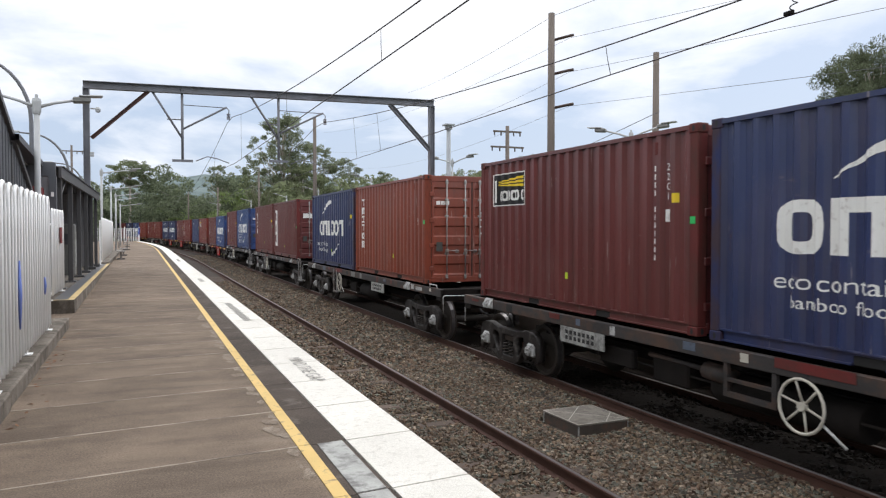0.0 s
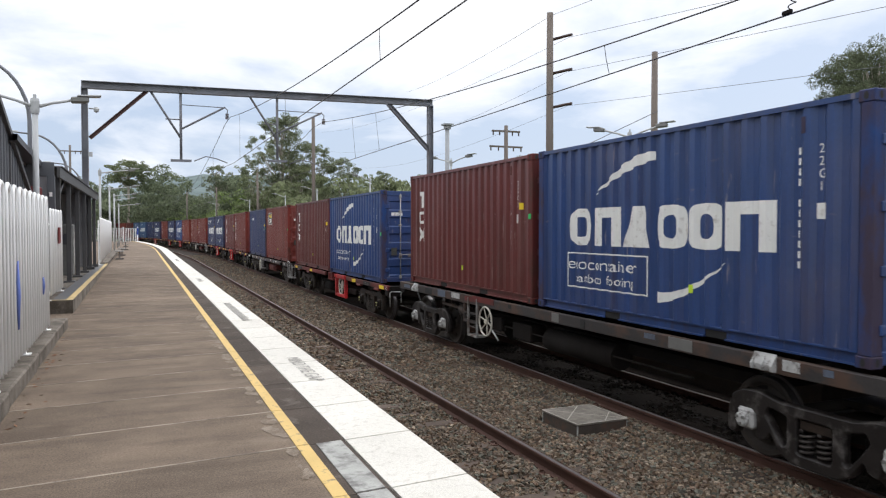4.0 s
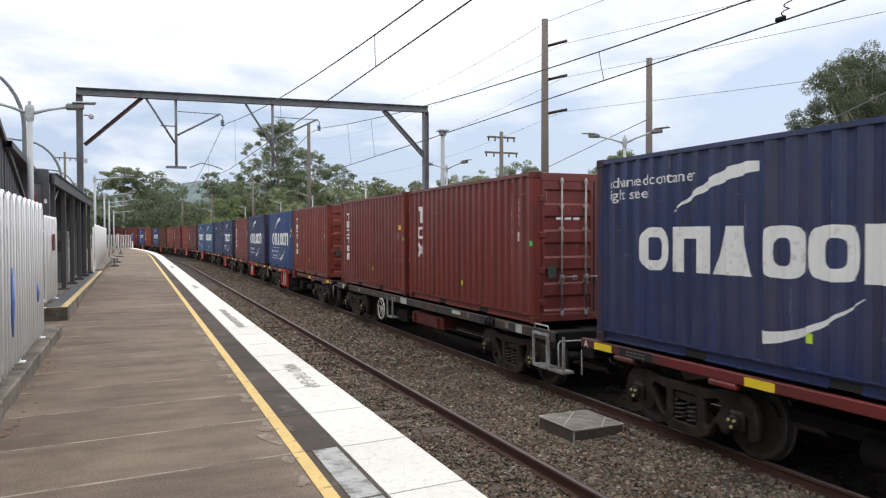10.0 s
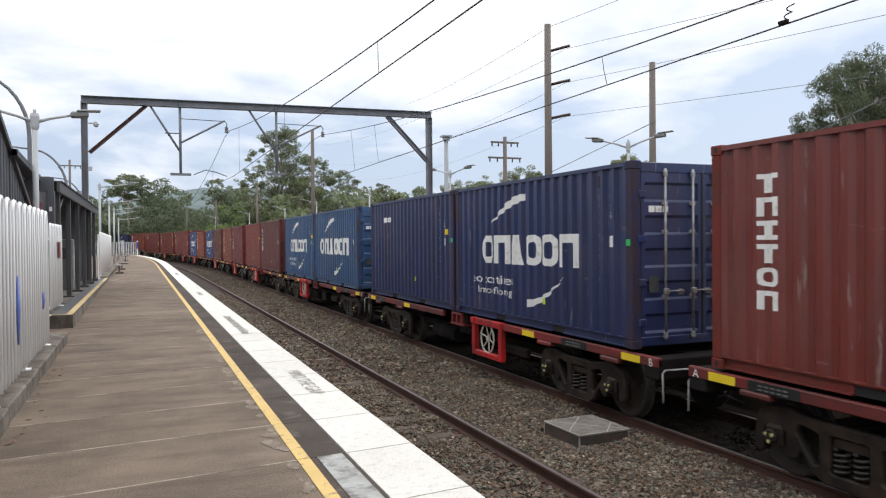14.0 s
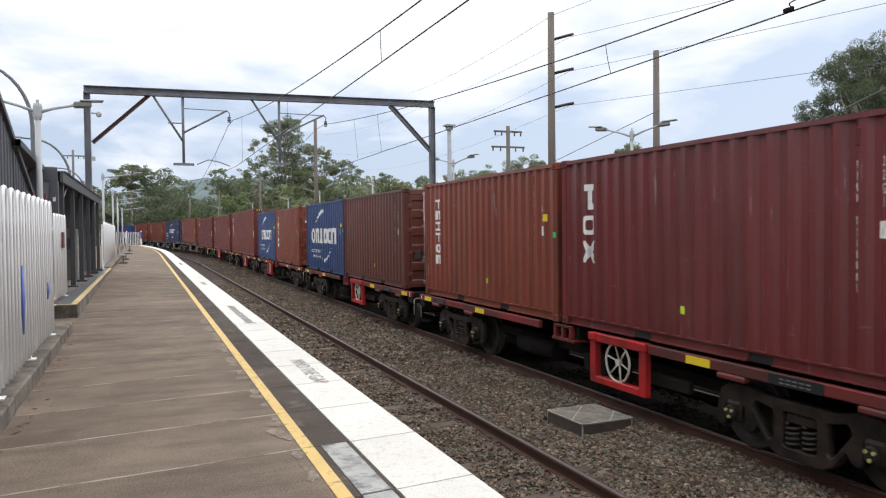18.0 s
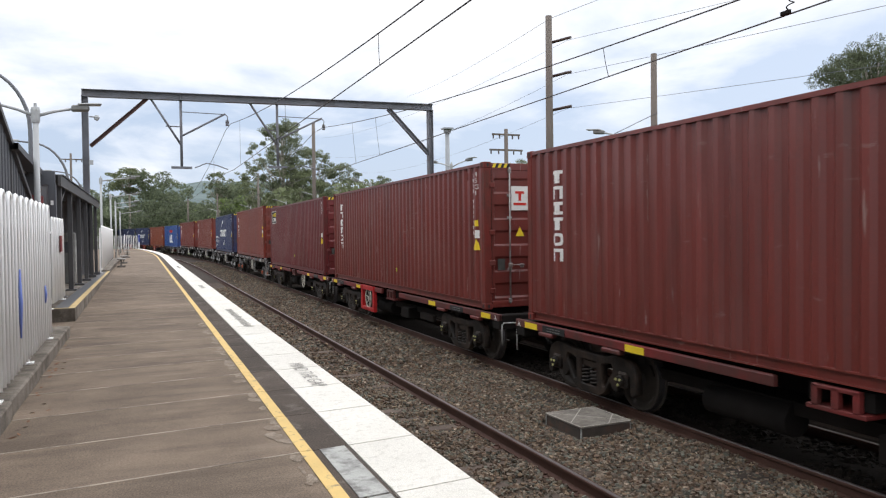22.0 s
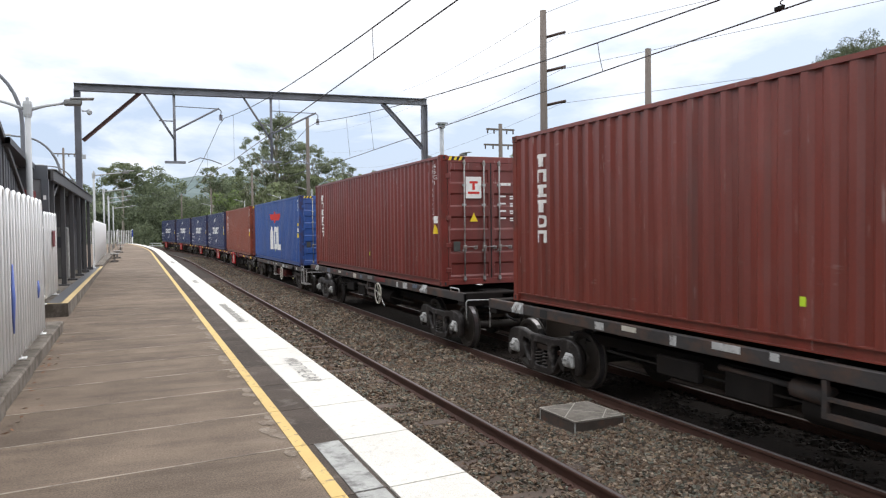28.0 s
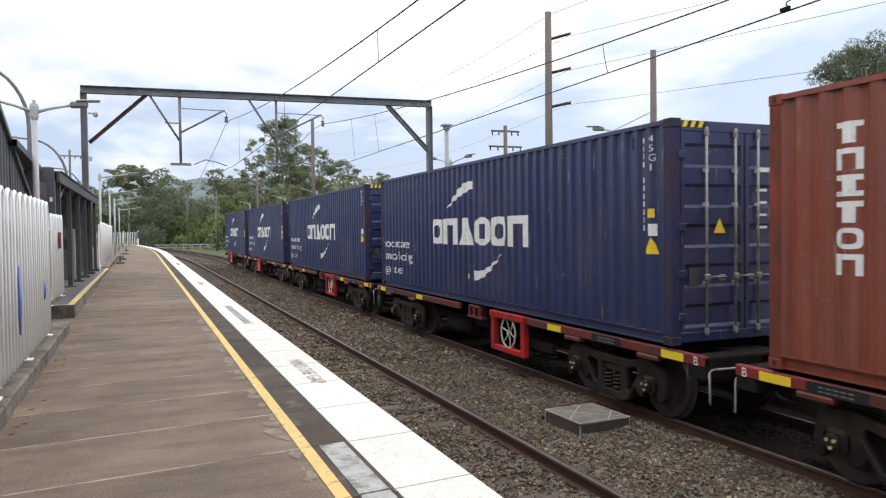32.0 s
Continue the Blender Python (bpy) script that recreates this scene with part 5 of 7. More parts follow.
def build_trees():
    # the tall gum behind the line, its neighbours, and the tree behind the opposite platform
    gum_tree(1, 20.6, 120, 21.6, 5.4, 0.115, 0, 46, 0.40, 0.5)
    gum_tree(2, 26.0, 121, 17.4, 4.6, 0.12, 0, 34, 0.30, 0.45)
    gum_tree(3, 17.6, 124, 14.6, 4.2, 0.12, 1, 30, 0.25, 0.45)
    gum_tree(4, 22.5, 117, 13.6, 5.6, 0.13, 1, 44, 0.22, 0.4)
    gum_tree(5, -2.8, 150, 16.2, 4.7, 0.13, 1, 30, 0.66, 0.4, 0.42)
    gum_tree(6, 31.0, 122, 15.0, 4.0, 0.12, 0, 32, 0.3, 0.5)
    gum_tree(7, 46.5, 112, 12.6, 4.5, 0.13, 1, 30, 0.3, 0.5)
    gum_tree(8, 14.8, 165, 17.2, 3.6, 0.13, 0, 28, 0.55, 0.5)
    gum_tree(9, 48.0, 90, 12.8, 5.2, 0.12, 0, 34, 0.3, 0.5)
    gum_tree(10, 42.5, 93, 11.4, 4.6, 0.12, 1, 30, 0.3, 0.5)
    gum_tree(31, 45.4, 36.0, 15.6, 5.4, 0.060, 3, 96, 0.24, 0.62, 0.75, tight=0.155)
    gum_tree(12, 40.2, 38.0, 9.2, 2.0, 0.060, 3, 30, 0.4, 0.5, 0.8)
    gum_tree(13, 43.5, 60.0, 11.4, 4.2, 0.10, 1, 34, 0.3, 0.5)
    gum_tree(14, 53.0, 41.0, 15.4, 5.4, 0.075, 3, 54, 0.3, 0.5, 0.75, tight=0.16)
    gum_tree(15, 38.8, 124, 13.4, 3.6, 0.12, 0, 26, 0.4, 0.5)
    rng = np.random.default_rng(21)
    belt = [(rng.uniform(-40, 120), rng.uniform(150, 215), -1.3) for _ in range(170)]
    wood("woodland", "belt of mixed green gum trees beyond the railway", 31, belt, (10.0, 15.5), (3.5, 6.0), 0.27, 8.0, M_FARLEAF)
    near = []
    for _ in range(46):
        s = rng.uniform(112, 240)
        p = on_line(s, rng.uniform(9, 30))
        near.append((p.x, p.y, -1.5))
    wood("trackside_shrubs", "bushy green shrubs and saplings beside the curve", 32, near, (4, 9), (3, 5), 0.40, 4.0, M_LEAF[2])
    near = []
    for _ in range(40):
        s = rng.uniform(112, 260)
        p = on_line(s, rng.uniform(-30, -11))
        near.append((p.x, p.y, -1.5))
    wood("inner_trees", "green trees on the inside of the curve", 33, near, (6, 11), (3, 5), 0.34, 4.0, M_FARLEAF)
    belt = [(rng.uniform(60, 160), rng.uniform(60, 160), -1.3) for _ in range(50)]
    wood("woodland_east", "belt of green trees behind the opposite platform", 34, belt, (8, 13), (4, 6), 0.5, 2.0, M_FARLEAF)
    belt = [(rng.uniform(14, 70), rng.uniform(100, 140), -1.3) for _ in range(40)]
    wood("understorey", "dense green understorey below the tall gums", 35, belt, (6, 11), (4, 6), 0.42, 3.0, M_LEAF[1])
    # the wooded hill in the distance
    bm = bmesh.new()
    nx, ny = 70, 16
    g = []
    for i in range(nx):
        row = []
        for j in range(ny):
            x = -500 + i * 22
            y = 480 + j * 24
            prof = 35 * math.exp(-((x - 75) / 150) ** 2) + 26 * math.exp(-((x - 330) / 160) ** 2) + 20
            u = j / (ny - 1)
            z = -6 + prof * math.sin(min(1.0, u * 1.4) * math.pi / 2) + 7 * noise.noise((x * 0.03, y * 0.03, 0)) + 4 * noise.noise((x * 0.11, y * 0.11, 3))
            row.append(bm.verts.new((x, y, z)))
        g.append(row)
    for i in range(nx - 1):
        for j in range(ny - 1):
            bm.faces.new((g[i][j], g[i + 1][j], g[i + 1][j + 1], g[i][j + 1]))
    solid("backdrop_hill", bm, M_HILL, "distant wooded hill with haze painted into its colour", "hill", kind="structure")


# ---------------------------------------------------------------- the train
def travelled(t):
    """Metres that the train has come by t seconds; it speeds up gently."""
    return 4.09e-4 * t ** 3 + 1.443e-2 * t ** 2 + 10.6327 * t + 0.6067


DECK = {"D": 0.365, "E": 0.150, "R": 0.150}       # height under the containers
END = {"D": 1.56, "E": 1.20, "R": 0.76}           # container end to coupling face
END40 = {"D": 1.65, "E": 1.40, "R": 0.79}
SLIDE = {"D": (0.05, 0.06), "E": (0.07, 0.0), "R": (0.05, 0.05)}   # how far each short container sits back
SHORT = {"D": 6.16, "E": 6.16, "R": 6.10}         # length of the short containers
GAP = {"D": 0.30, "E": 0.50, "R": 0.16}           # between the two short containers
SHIFT = [-.18, -.1, .02, .04, .17, .1, .08, .07, 0, -.08, -.16, -.14, -.16, -.16, -.05, -.02, .1, .3, .45, .45, .4, .3, .22, .22, .15, -.15, -.18, -.18, -.18, -.18]
# wagons from the front: kind, where the brake wheel is, containers (colour, marking)
CONSIST = [
    ("D", -1, ("navy", "swoosh_eco"), ("maroon", "lighthouse")),
    ("D", 1, ("orange", "stack_serif"), ("navy", "swoosh_thin")),
    ("D", 1, ("maroon", "white_panel"), ("maroon", "stack_script")),
    ("D", 1, ("blue", "swoosh_box"), ("maroon", "stack_script")),
    ("R", -1, ("bright_navy", "swoosh_eco"), ("maroon", "stack_script")),
    ("E", 1, ("red", "lighthouse_grey"), ("navy", "small_logo")),
    ("R", 1, ("red", "stack_serif"), ("maroon", "stack_bold")),
    ("R", -1, ("navy", "swoosh_cai"), ("navy", "swoosh_light")),
    ("E", 1, ("red", "stack_script"), ("red", "stack_serif")),
    ("R", 1, ("rust", "stack_serif_sign"), ("blue", "swoosh_box")),
    ("R", -1, ("navy", "swoosh_eco"), ("red", "stack_serif")),
    ("R", -1, ("navy", "swoosh_thin"), ("navy", "small_logo")),
    ("R", 1, ("teal", "swoosh"), ("teal", "swoosh_thin")),
    ("R", 1, ("maroon", "stack_script"), ("rust", "plain")),
    ("R", -1, ("wine", "stack_script"), ("orange", "stack_serif")),
    ("R", -1, ("brown", "plain_sign"), ("bright_navy", "swoosh_eco")),
    ("R", 1, ("orange", "stack_serif"), ("blue", "swoosh_thin")),
    ("R", -1, ("red", "stack_serif"), None),
    ("R", 1, ("red", "stack_serif_sign"), None),
    ("R", 0, ("wine", "lighthouse"), None),
    ("D", -1, ("rust", "stack_serif_sign"), None),
    ("D", -1, ("navy", "swoosh_long"), None),
    ("D", -1, ("rust", "stack_serif"), None),
    ("D", -1, ("red", "stack_serif_sign"), None),
    ("E", -1, ("bright", "eagle"), None),
    ("R", 1, ("orange", "stack_serif"), None),
    ("R", -1, ("navy", "swoosh_long"), None),
    ("R", -1, ("navy", "swoosh_long"), None),
    ("R", 1, ("navy", "swoosh_long"), None),
    ("R", 1, ("navy", "swoosh_long"), None),
]
PAINT["bright_navy"], WORN["bright_navy"] = PAINT["blue"], WORN["blue"]
COLOUR_WORDS = {"navy": "dark blue", "blue": "blue", "bright_navy": "blue", "teal": "faded blue", "bright": "bright blue", "maroon": "maroon", "red": "red-brown", "brown": "dull brown", "rust": "rust-red", "orange": "orange-brown", "wine": "wine-red"}
MARK_WORDS = {"swoosh": "white block logo and swoosh", "stack": "white vertical lettering blocks", "lighthouse": "a lighthouse logo panel", "white_panel": "a white lettered panel", "small_logo": "a small white logo", "eagle": "red wing and white logo", "plain": "small white markings"}

# corrugation of the side panels: pitch, depth and plane
PITCH, DEPTH, FACE = 0.2775, 0.044, 1.205


def ribs(length):
    """Break points (y, inset) of a corrugated panel between the end posts."""
    a, b = -length / 2 + 0.16, length / 2 - 0.16
    n = round((b - a) / PITCH)
    p = (b - a) / n
    out = []
    for i in range(n):
        y = a + i * p
        out += [(y, 0.0), (y + 0.30 * p, 0.0), (y + 0.50 * p, DEPTH), (y + 0.80 * p, DEPTH)]
    out.append((b, 0.0))
    return out


def inset(y, rb):
    for (y0, d0), (y1, d1) in zip(rb, rb[1:]):
        if y0 <= y <= y1 + 1e-6:
            return d0 + (d1 - d0) * (y - y0) / (y1 - y0)
    return 0.0


def corrugated(rb, z0, z1, sign):
    vs, fs = [], []
    th = 0.006
    for y, d in rb:
        for x in (FACE - d, FACE - d - th):
            vs += [(sign * x, y, z0), (sign * x, y, z1)]
    for i in range(len(rb) - 1):
        k = i * 4
        for a, b in ((0, 1), (1, 3), (3, 2), (2, 0)):
            fs.append((k + a, k + b, k + 4 + b, k + 4 + a))
    return vs, fs


SHARED = {}


def shared(key, build, *mats):
    if key not in SHARED:
        SHARED[key] = finish(build(), key[0], *mats)
    return SHARED[key]


def frompy(vs, fs):
    bm = bmesh.new()
    bv = [bm.verts.new(v) for v in vs]
    for f in fs:
        bm.faces.new([bv[i] for i in f])
    return bm


# ---- markings: flat shapes in (u, v), u from the far end to the near end of the side, v up from its foot
def rect(bm, u0, v0, u1, v1, lean=0.0):
    bm.faces.new([bm.verts.new((u + lean * (v - v0), v, 0)) for u, v in ((u0, v0), (u1, v0), (u1, v1), (u0, v1))])


MASKS = {
    "ring": ((1, 1, 1), (1, 0, 1), (1, 1, 1)),
    "cup": ((1, 1, 1), (1, 0, 0), (1, 1, 1)),
    "posts": ((1, 0, 1), (1, 0, 1), (1, 1, 1)),
    "peak": ((1, 1, 1), (1, 1, 1), (1, 1, 1)),
    "stem": ((0, 1, 0), (0, 1, 0), (1, 1, 1)),
    "bar": ((1, 1, 1), (0, 1, 0), (1, 1, 1)),
    "foot": ((1, 1, 1), (1, 0, 0), (1, 0, 0)),
    "cross": ((0, 1, 1), (0, 1, 0), (1, 1, 1)),
    "solid": ((1, 1, 1), (1, 1, 1), (1, 1, 1)),
}


def block(bm, u, v, w, h, kind, s=0.32):
    """A plain letter-sized block cut from a grid of three by three cells."""
    if kind == "ring":
        n = 20
        rings = []
        for a, b in ((w / 2, h / 2), (w / 2 - w * s * 0.86, h / 2 - h * 0.23)):
            row = []
            for k in range(n):
                ca, sa = math.cos(2 * math.pi * k / n), math.sin(2 * math.pi * k / n)
                row.append(bm.verts.new((u + w / 2 + a * math.copysign(abs(ca) ** 0.58, ca), v + h / 2 + b * math.copysign(abs(sa) ** 0.58, sa), 0)))
            rings.append(row)
        for k in range(n):
            bm.faces.new((rings[0][k], rings[0][(k + 1) % n], rings[1][(k + 1) % n], rings[1][k]))
        return
    if kind == "saltire":
        for p, q in (((u, v), (u + w, v + h)), ((u, v + h), (u + w, v))):
            d = w * s * 0.5
            bm.faces.new([bm.verts.new((x, y, 0)) for x, y in ((p[0], p[1]), (p[0] + 2 * d, p[1]), (q[0], q[1]), (q[0] - 2 * d, q[1]))])
        return
    us = (u, u + w * s, u + w - w * s, u + w)
    vs = (v, v + h * 0.24, v + h * 0.74, v + h)
    pts = {}
    for j, row in enumerate(MASKS[kind]):
        for i, on in enumerate(row):
            if on:
                q = []
                for a, b in ((i, j), (i + 1, j), (i + 1, j + 1), (i, j + 1)):
                    if (a, b) not in pts:
                        uu = us[a]
                        if kind == "peak":
                            uu = u + w / 2 + (uu - u - w / 2) * (1.0 - 0.55 * (vs[b] - v) / h)
                        pts[a, b] = bm.verts.new((uu, vs[b], 0))
                    q.append(pts[a, b])
                bm.faces.new(q)


def swoosh(bm, pts, widths):
    vs = []
    for i, (p, w) in enumerate(zip(pts, widths)):
        a, b = pts[max(0, i - 1)], pts[min(len(pts) - 1, i + 1)]
        d = Vector((b[0] - a[0], b[1] - a[1])).normalized()
        vs.append((bm.verts.new((p[0] - d.y * w / 2, p[1] + d.x * w / 2, 0)), bm.verts.new((p[0] + d.y * w / 2, p[1] - d.x * w / 2, 0))))
    for (a, b), (c, d) in zip(vs, vs[1:]):
        bm.faces.new((a, b, d, c))


def words(bm, text, u, v, size, length=None):
    t = text_mesh(text, size)
    if length:
        hi = max(q.co.x for q in t.verts)
        for q in t.verts:
            q.co.x *= length / hi
    t.transform(Matrix.Translation((u, v, 0)))
    me = bpy.data.meshes.new("t")
    t.to_mesh(me)
    t.free()
    bm.from_mesh(me)
    bpy.data.meshes.remove(me)


def figure_stack(bm, u, v, size, n, seed):
    """A column of small plain bars, in place of a serial number."""
    rng = random.Random(seed)
    for i in range(n):
        if i in (4,):
            continue
        w = size * rng.choice((0.16, 0.30, 0.34))
        rect(bm, u - w / 2, v - i * size * 1.15, u + w / 2, v - i * size * 1.15 + size * 0.78)


def side_marking(kind, length, height):
    """The white paint of a side, piece by piece: (name, flat bmesh in (u, v))."""
    L, H = length, height
    long = L > 8
    out = []

    def piece(name, draw):
        bm = bmesh.new()
        draw(bm)
        out.append((name, bm))

    def row(u, v, w, h, kinds, s, gap_after=None, wide=()):
        n = len(kinds)
        unit = w / (n + 0.22 * len(wide) + 0.08 * (n - 1) + (0.12 if gap_after is not None else 0))
        x = u
        for i, k in enumerate(kinds):
            ww = unit * (1.22 if i in wide else 1.0)
            piece("logo_block", lambda bm: block(bm, x, v, ww, h, k, s))
            x += ww + unit * (0.20 if i == gap_after else 0.08)

    def swooshes(u0, v0, u1, v1, a0, b0, a1, b1, wd):
        n = 14
        up = [(u0 + (u1 - u0) * (i / n), v0 + (v1 - v0) * math.sin(0.5 * math.pi * i / n)) for i in range(n + 1)]
        piece("swoosh", lambda bm: swoosh(bm, up, [wd * (0.05 + 0.95 * math.sin(math.pi * min(1.0, 0.02 + 0.70 * (i / n) ** 1.3)) ** 1.1) for i in range(n + 1)]))
        lo = [(a0 + (a1 - a0) * (i / n), b0 + (b1 - b0) * math.sin(0.5 * math.pi * i / n)) for i in range(n + 1)]
        piece("swoosh", lambda bm: swoosh(bm, lo, [wd * (0.06 + 0.94 * (i / n) ** 1.1) for i in range(n + 1)]))

    six = ("ring", "posts", "peak", "ring", "ring", "posts")
    if kind == "swoosh_long":
        row(3.83, 1.05, 4.61, 0.56, six, 0.30, 2, (1, 5))
        swooshes(4.75, 1.83, 6.05, 2.27, 7.37, 0.90, 6.18, 0.44, 0.20)
        for tx, v, ln in (("eco container", 0.92, 2.1), ("bamboo flooring", 0.59, 2.2), ("light steel", 0.24, 1.5)):
            piece("lettering", lambda bm: words(bm, tx, 0.22, v, 0.32, ln))
    elif kind.startswith("swoosh"):
        thin = kind == "swoosh_thin"
        row(*((1.28, 0.93, 3.45, 0.53) if thin else (0.98, 0.91, 4.02, 0.56)), six, 0.25 if thin else 0.33, 2, (1, 5))
        swooshes(1.63, 1.66, 3.0, 2.12, 4.30, 0.77, 3.05, 0.27, 0.145)
        if kind in ("swoosh_eco", "swoosh_thin", "swoosh_box"):
            piece("lettering", lambda bm: words(bm, "eco container", 0.84 if thin else 0.94, 0.55, 0.24, 1.72))
            piece("lettering", lambda bm: words(bm, "bamboo flooring", 1.02 if thin else 1.12, 0.35, 0.19, 1.45))
        if kind == "swoosh_box":
            for a in ((0.92, 0.26, 0.945, 0.80), (2.88, 0.26, 2.905, 0.80), (0.945, 0.26, 2.88, 0.28), (0.945, 0.78, 2.88, 0.80)):
                piece("frame_line", lambda bm: rect(bm, *a))
        if kind == "swoosh_light":
            piece("lettering", lambda bm: words(bm, "advanced container", 0.29, 2.03, 0.20, 1.76))
            piece("lettering", lambda bm: words(bm, "light steel", 0.29, 1.86, 0.20, 0.85))
    elif kind.startswith("stack_serif"):
        u0, top = (0.80, H - 0.38) if long else (0.69, H - 0.37)
        for i, k in enumerate(("stem", "posts", "bar", "stem", "ring", "posts")):
            piece("logo_block", lambda bm: block(bm, u0, top - (i + 1) * 0.252 + 0.03, 0.29, 0.205, k, 0.24))
    elif kind == "stack_script":
        piece("logo_block", lambda bm: block(bm, 0.66, 1.66, 0.22, 0.38, "cross", 0.33))
        piece("logo_block", lambda bm: block(bm, 0.61, 1.28, 0.30, 0.29, "ring", 0.30))
        piece("logo_block", lambda bm: block(bm, 0.58, 0.86, 0.36, 0.33, "saltire", 0.30))
    elif kind == "stack_bold":
        for v in (1.69, 0.99):
            piece("logo_block", lambda bm: rect(bm, 0.76, v, 0.92, v + 0.41, 0.16))
            piece("logo_block", lambda bm: rect(bm, 0.945, v, 1.09, v + 0.41, 0.16))
        piece("logo_block", lambda bm: swoosh(bm, [(1.12, 0.70), (0.93, 0.69), (0.90, 0.58), (1.00, 0.47), (0.96, 0.36), (0.74, 0.33)], [0.06, 0.13, 0.15, 0.15, 0.13, 0.05]))
    elif kind == "white_panel":
        piece("panel", lambda bm: rect(bm, 0.58, 0.32, 1.04, 2.08))
    elif kind == "small_logo":
        for i in range(4):
            piece("logo_block", lambda bm: block(bm, 1.24 + i * 0.15, 1.87, 0.13, 0.13, ("solid", "ring", "ring", "solid")[i]))
    elif kind == "eagle":
        for u, w, k in ((4.89, 1.05, "peak"), (5.98, 1.0, "ring"), (7.02, 0.81, "foot")):
            piece("logo_block", lambda bm: block(bm, u, 0.41, w, 1.10, k, 0.36))
    # the size code, the serial's bars and small print by the near end
    cu, su, cv = (L - 0.46, L - 0.66, H - 0.26) if long else (5.52, 5.25, 1.92)
    for i, ch in enumerate("45G1" if long else "22G1"):
        piece("code_figure", lambda bm: words(bm, ch, cu, cv - i * 0.125, 0.13))
    piece("serial_bars", lambda bm: figure_stack(bm, su + 0.04, cv, 0.092, 12, len(kind) + int(L)))
    piece("data_square", lambda bm: rect(bm, cu - 0.02, 1.26, cu + 0.12, 1.42))
    return out


def conform(bm, length, z0, lift=0.004):
    """Lays flat paint onto the corrugated near side."""
    rb = ribs(length)
    bm.transform(Matrix(((0, 0, -1, -FACE), (-1, 0, 0, length / 2), (0, 1, 0, z0), (0, 0, 0, 1))))
    lo = min((v.co.y for v in bm.verts), default=0)
    hi = max((v.co.y for v in bm.verts), default=0)
    for y, _ in rb:
        if lo < y < hi:
            geo = bm.verts[:] + bm.edges[:] + bm.faces[:]
            bmesh.ops.bisect_plane(bm, geom=geo, plane_co=(0, y, 0), plane_no=(0, 1, 0), dist=1e-5)
    for v in bm.verts:
        v.co.x = -(FACE - inset(v.co.y, rb) + lift)
    return bm


def paint_part(name, key, build, length, material, parent, label="", lift=0.004):
    if key not in SHARED:
        SHARED[key] = finish(conform(build(), length, 0.14, lift), name, material)
    return part(name, SHARED[key], None, parent, label)


def door_leaf(w, h):
    """One door leaf with horizontal swages, in the plane y = 0 facing -y."""
    vs, fs = [], []
    prof = [(0.0, 0.0)]
    n = 5
    step = h / n
    for i in range(n):
        z = i * step
        prof += [(z + 0.10 * step, 0.0), (z + 0.18 * step, 0.032), (z + 0.62 * step, 0.032), (z + 0.70 * step, 0.0)]
    prof.append((h, 0.0))
    cols = (0.0, 0.05, 0.07, w - 0.07, w - 0.05, w)
    for x in cols:
        edge = x in (0.0, 0.05, w - 0.05, w)
        for z, d in prof:
            vs.append((x, 0.0 if edge else d, z))
    m = len(prof)
    for i in range(len(cols) - 1):
        for j in range(m - 1):
            fs.append((i * m + j, (i + 1) * m + j, (i + 1) * m + j + 1, i * m + j + 1))
    bm = frompy(vs, fs)
    bm_box(bm, 0, w, 0.036, 0.05, 0, h)
    return bm


def rod_mesh(h):
    bm = bmesh.new()
    bm_tube(bm, [(0, 0, 0.02), (0, 0, h - 0.02)], 0.017, 8)
    for z in (0.02, h - 0.16):
        bm_box(bm, -0.032, 0.032, -0.018, 0.022, z + 0.02, z + 0.11, bevel=0.01)
    for z in (0.25 * h, 0.62 * h, 0.78 * h):
        bm_box(bm, -0.05, 0.05, 0.0, 0.03, z, z + 0.05, bevel=0.008)
    return bm


def handle_mesh():
    bm = bmesh.new()
    bm_tube(bm, [(0, -0.025, 0), (0.12, -0.035, 0.01), (0.30, -0.03, 0.0)], 0.012, 6)
    bm_box(bm, -0.04, 0.04, -0.04, 0.01, -0.045, 0.045, bevel=0.01)
    bm_box(bm, 0.22, 0.30, -0.02, 0.02, -0.05, 0.03, bevel=0.008)
    return bm


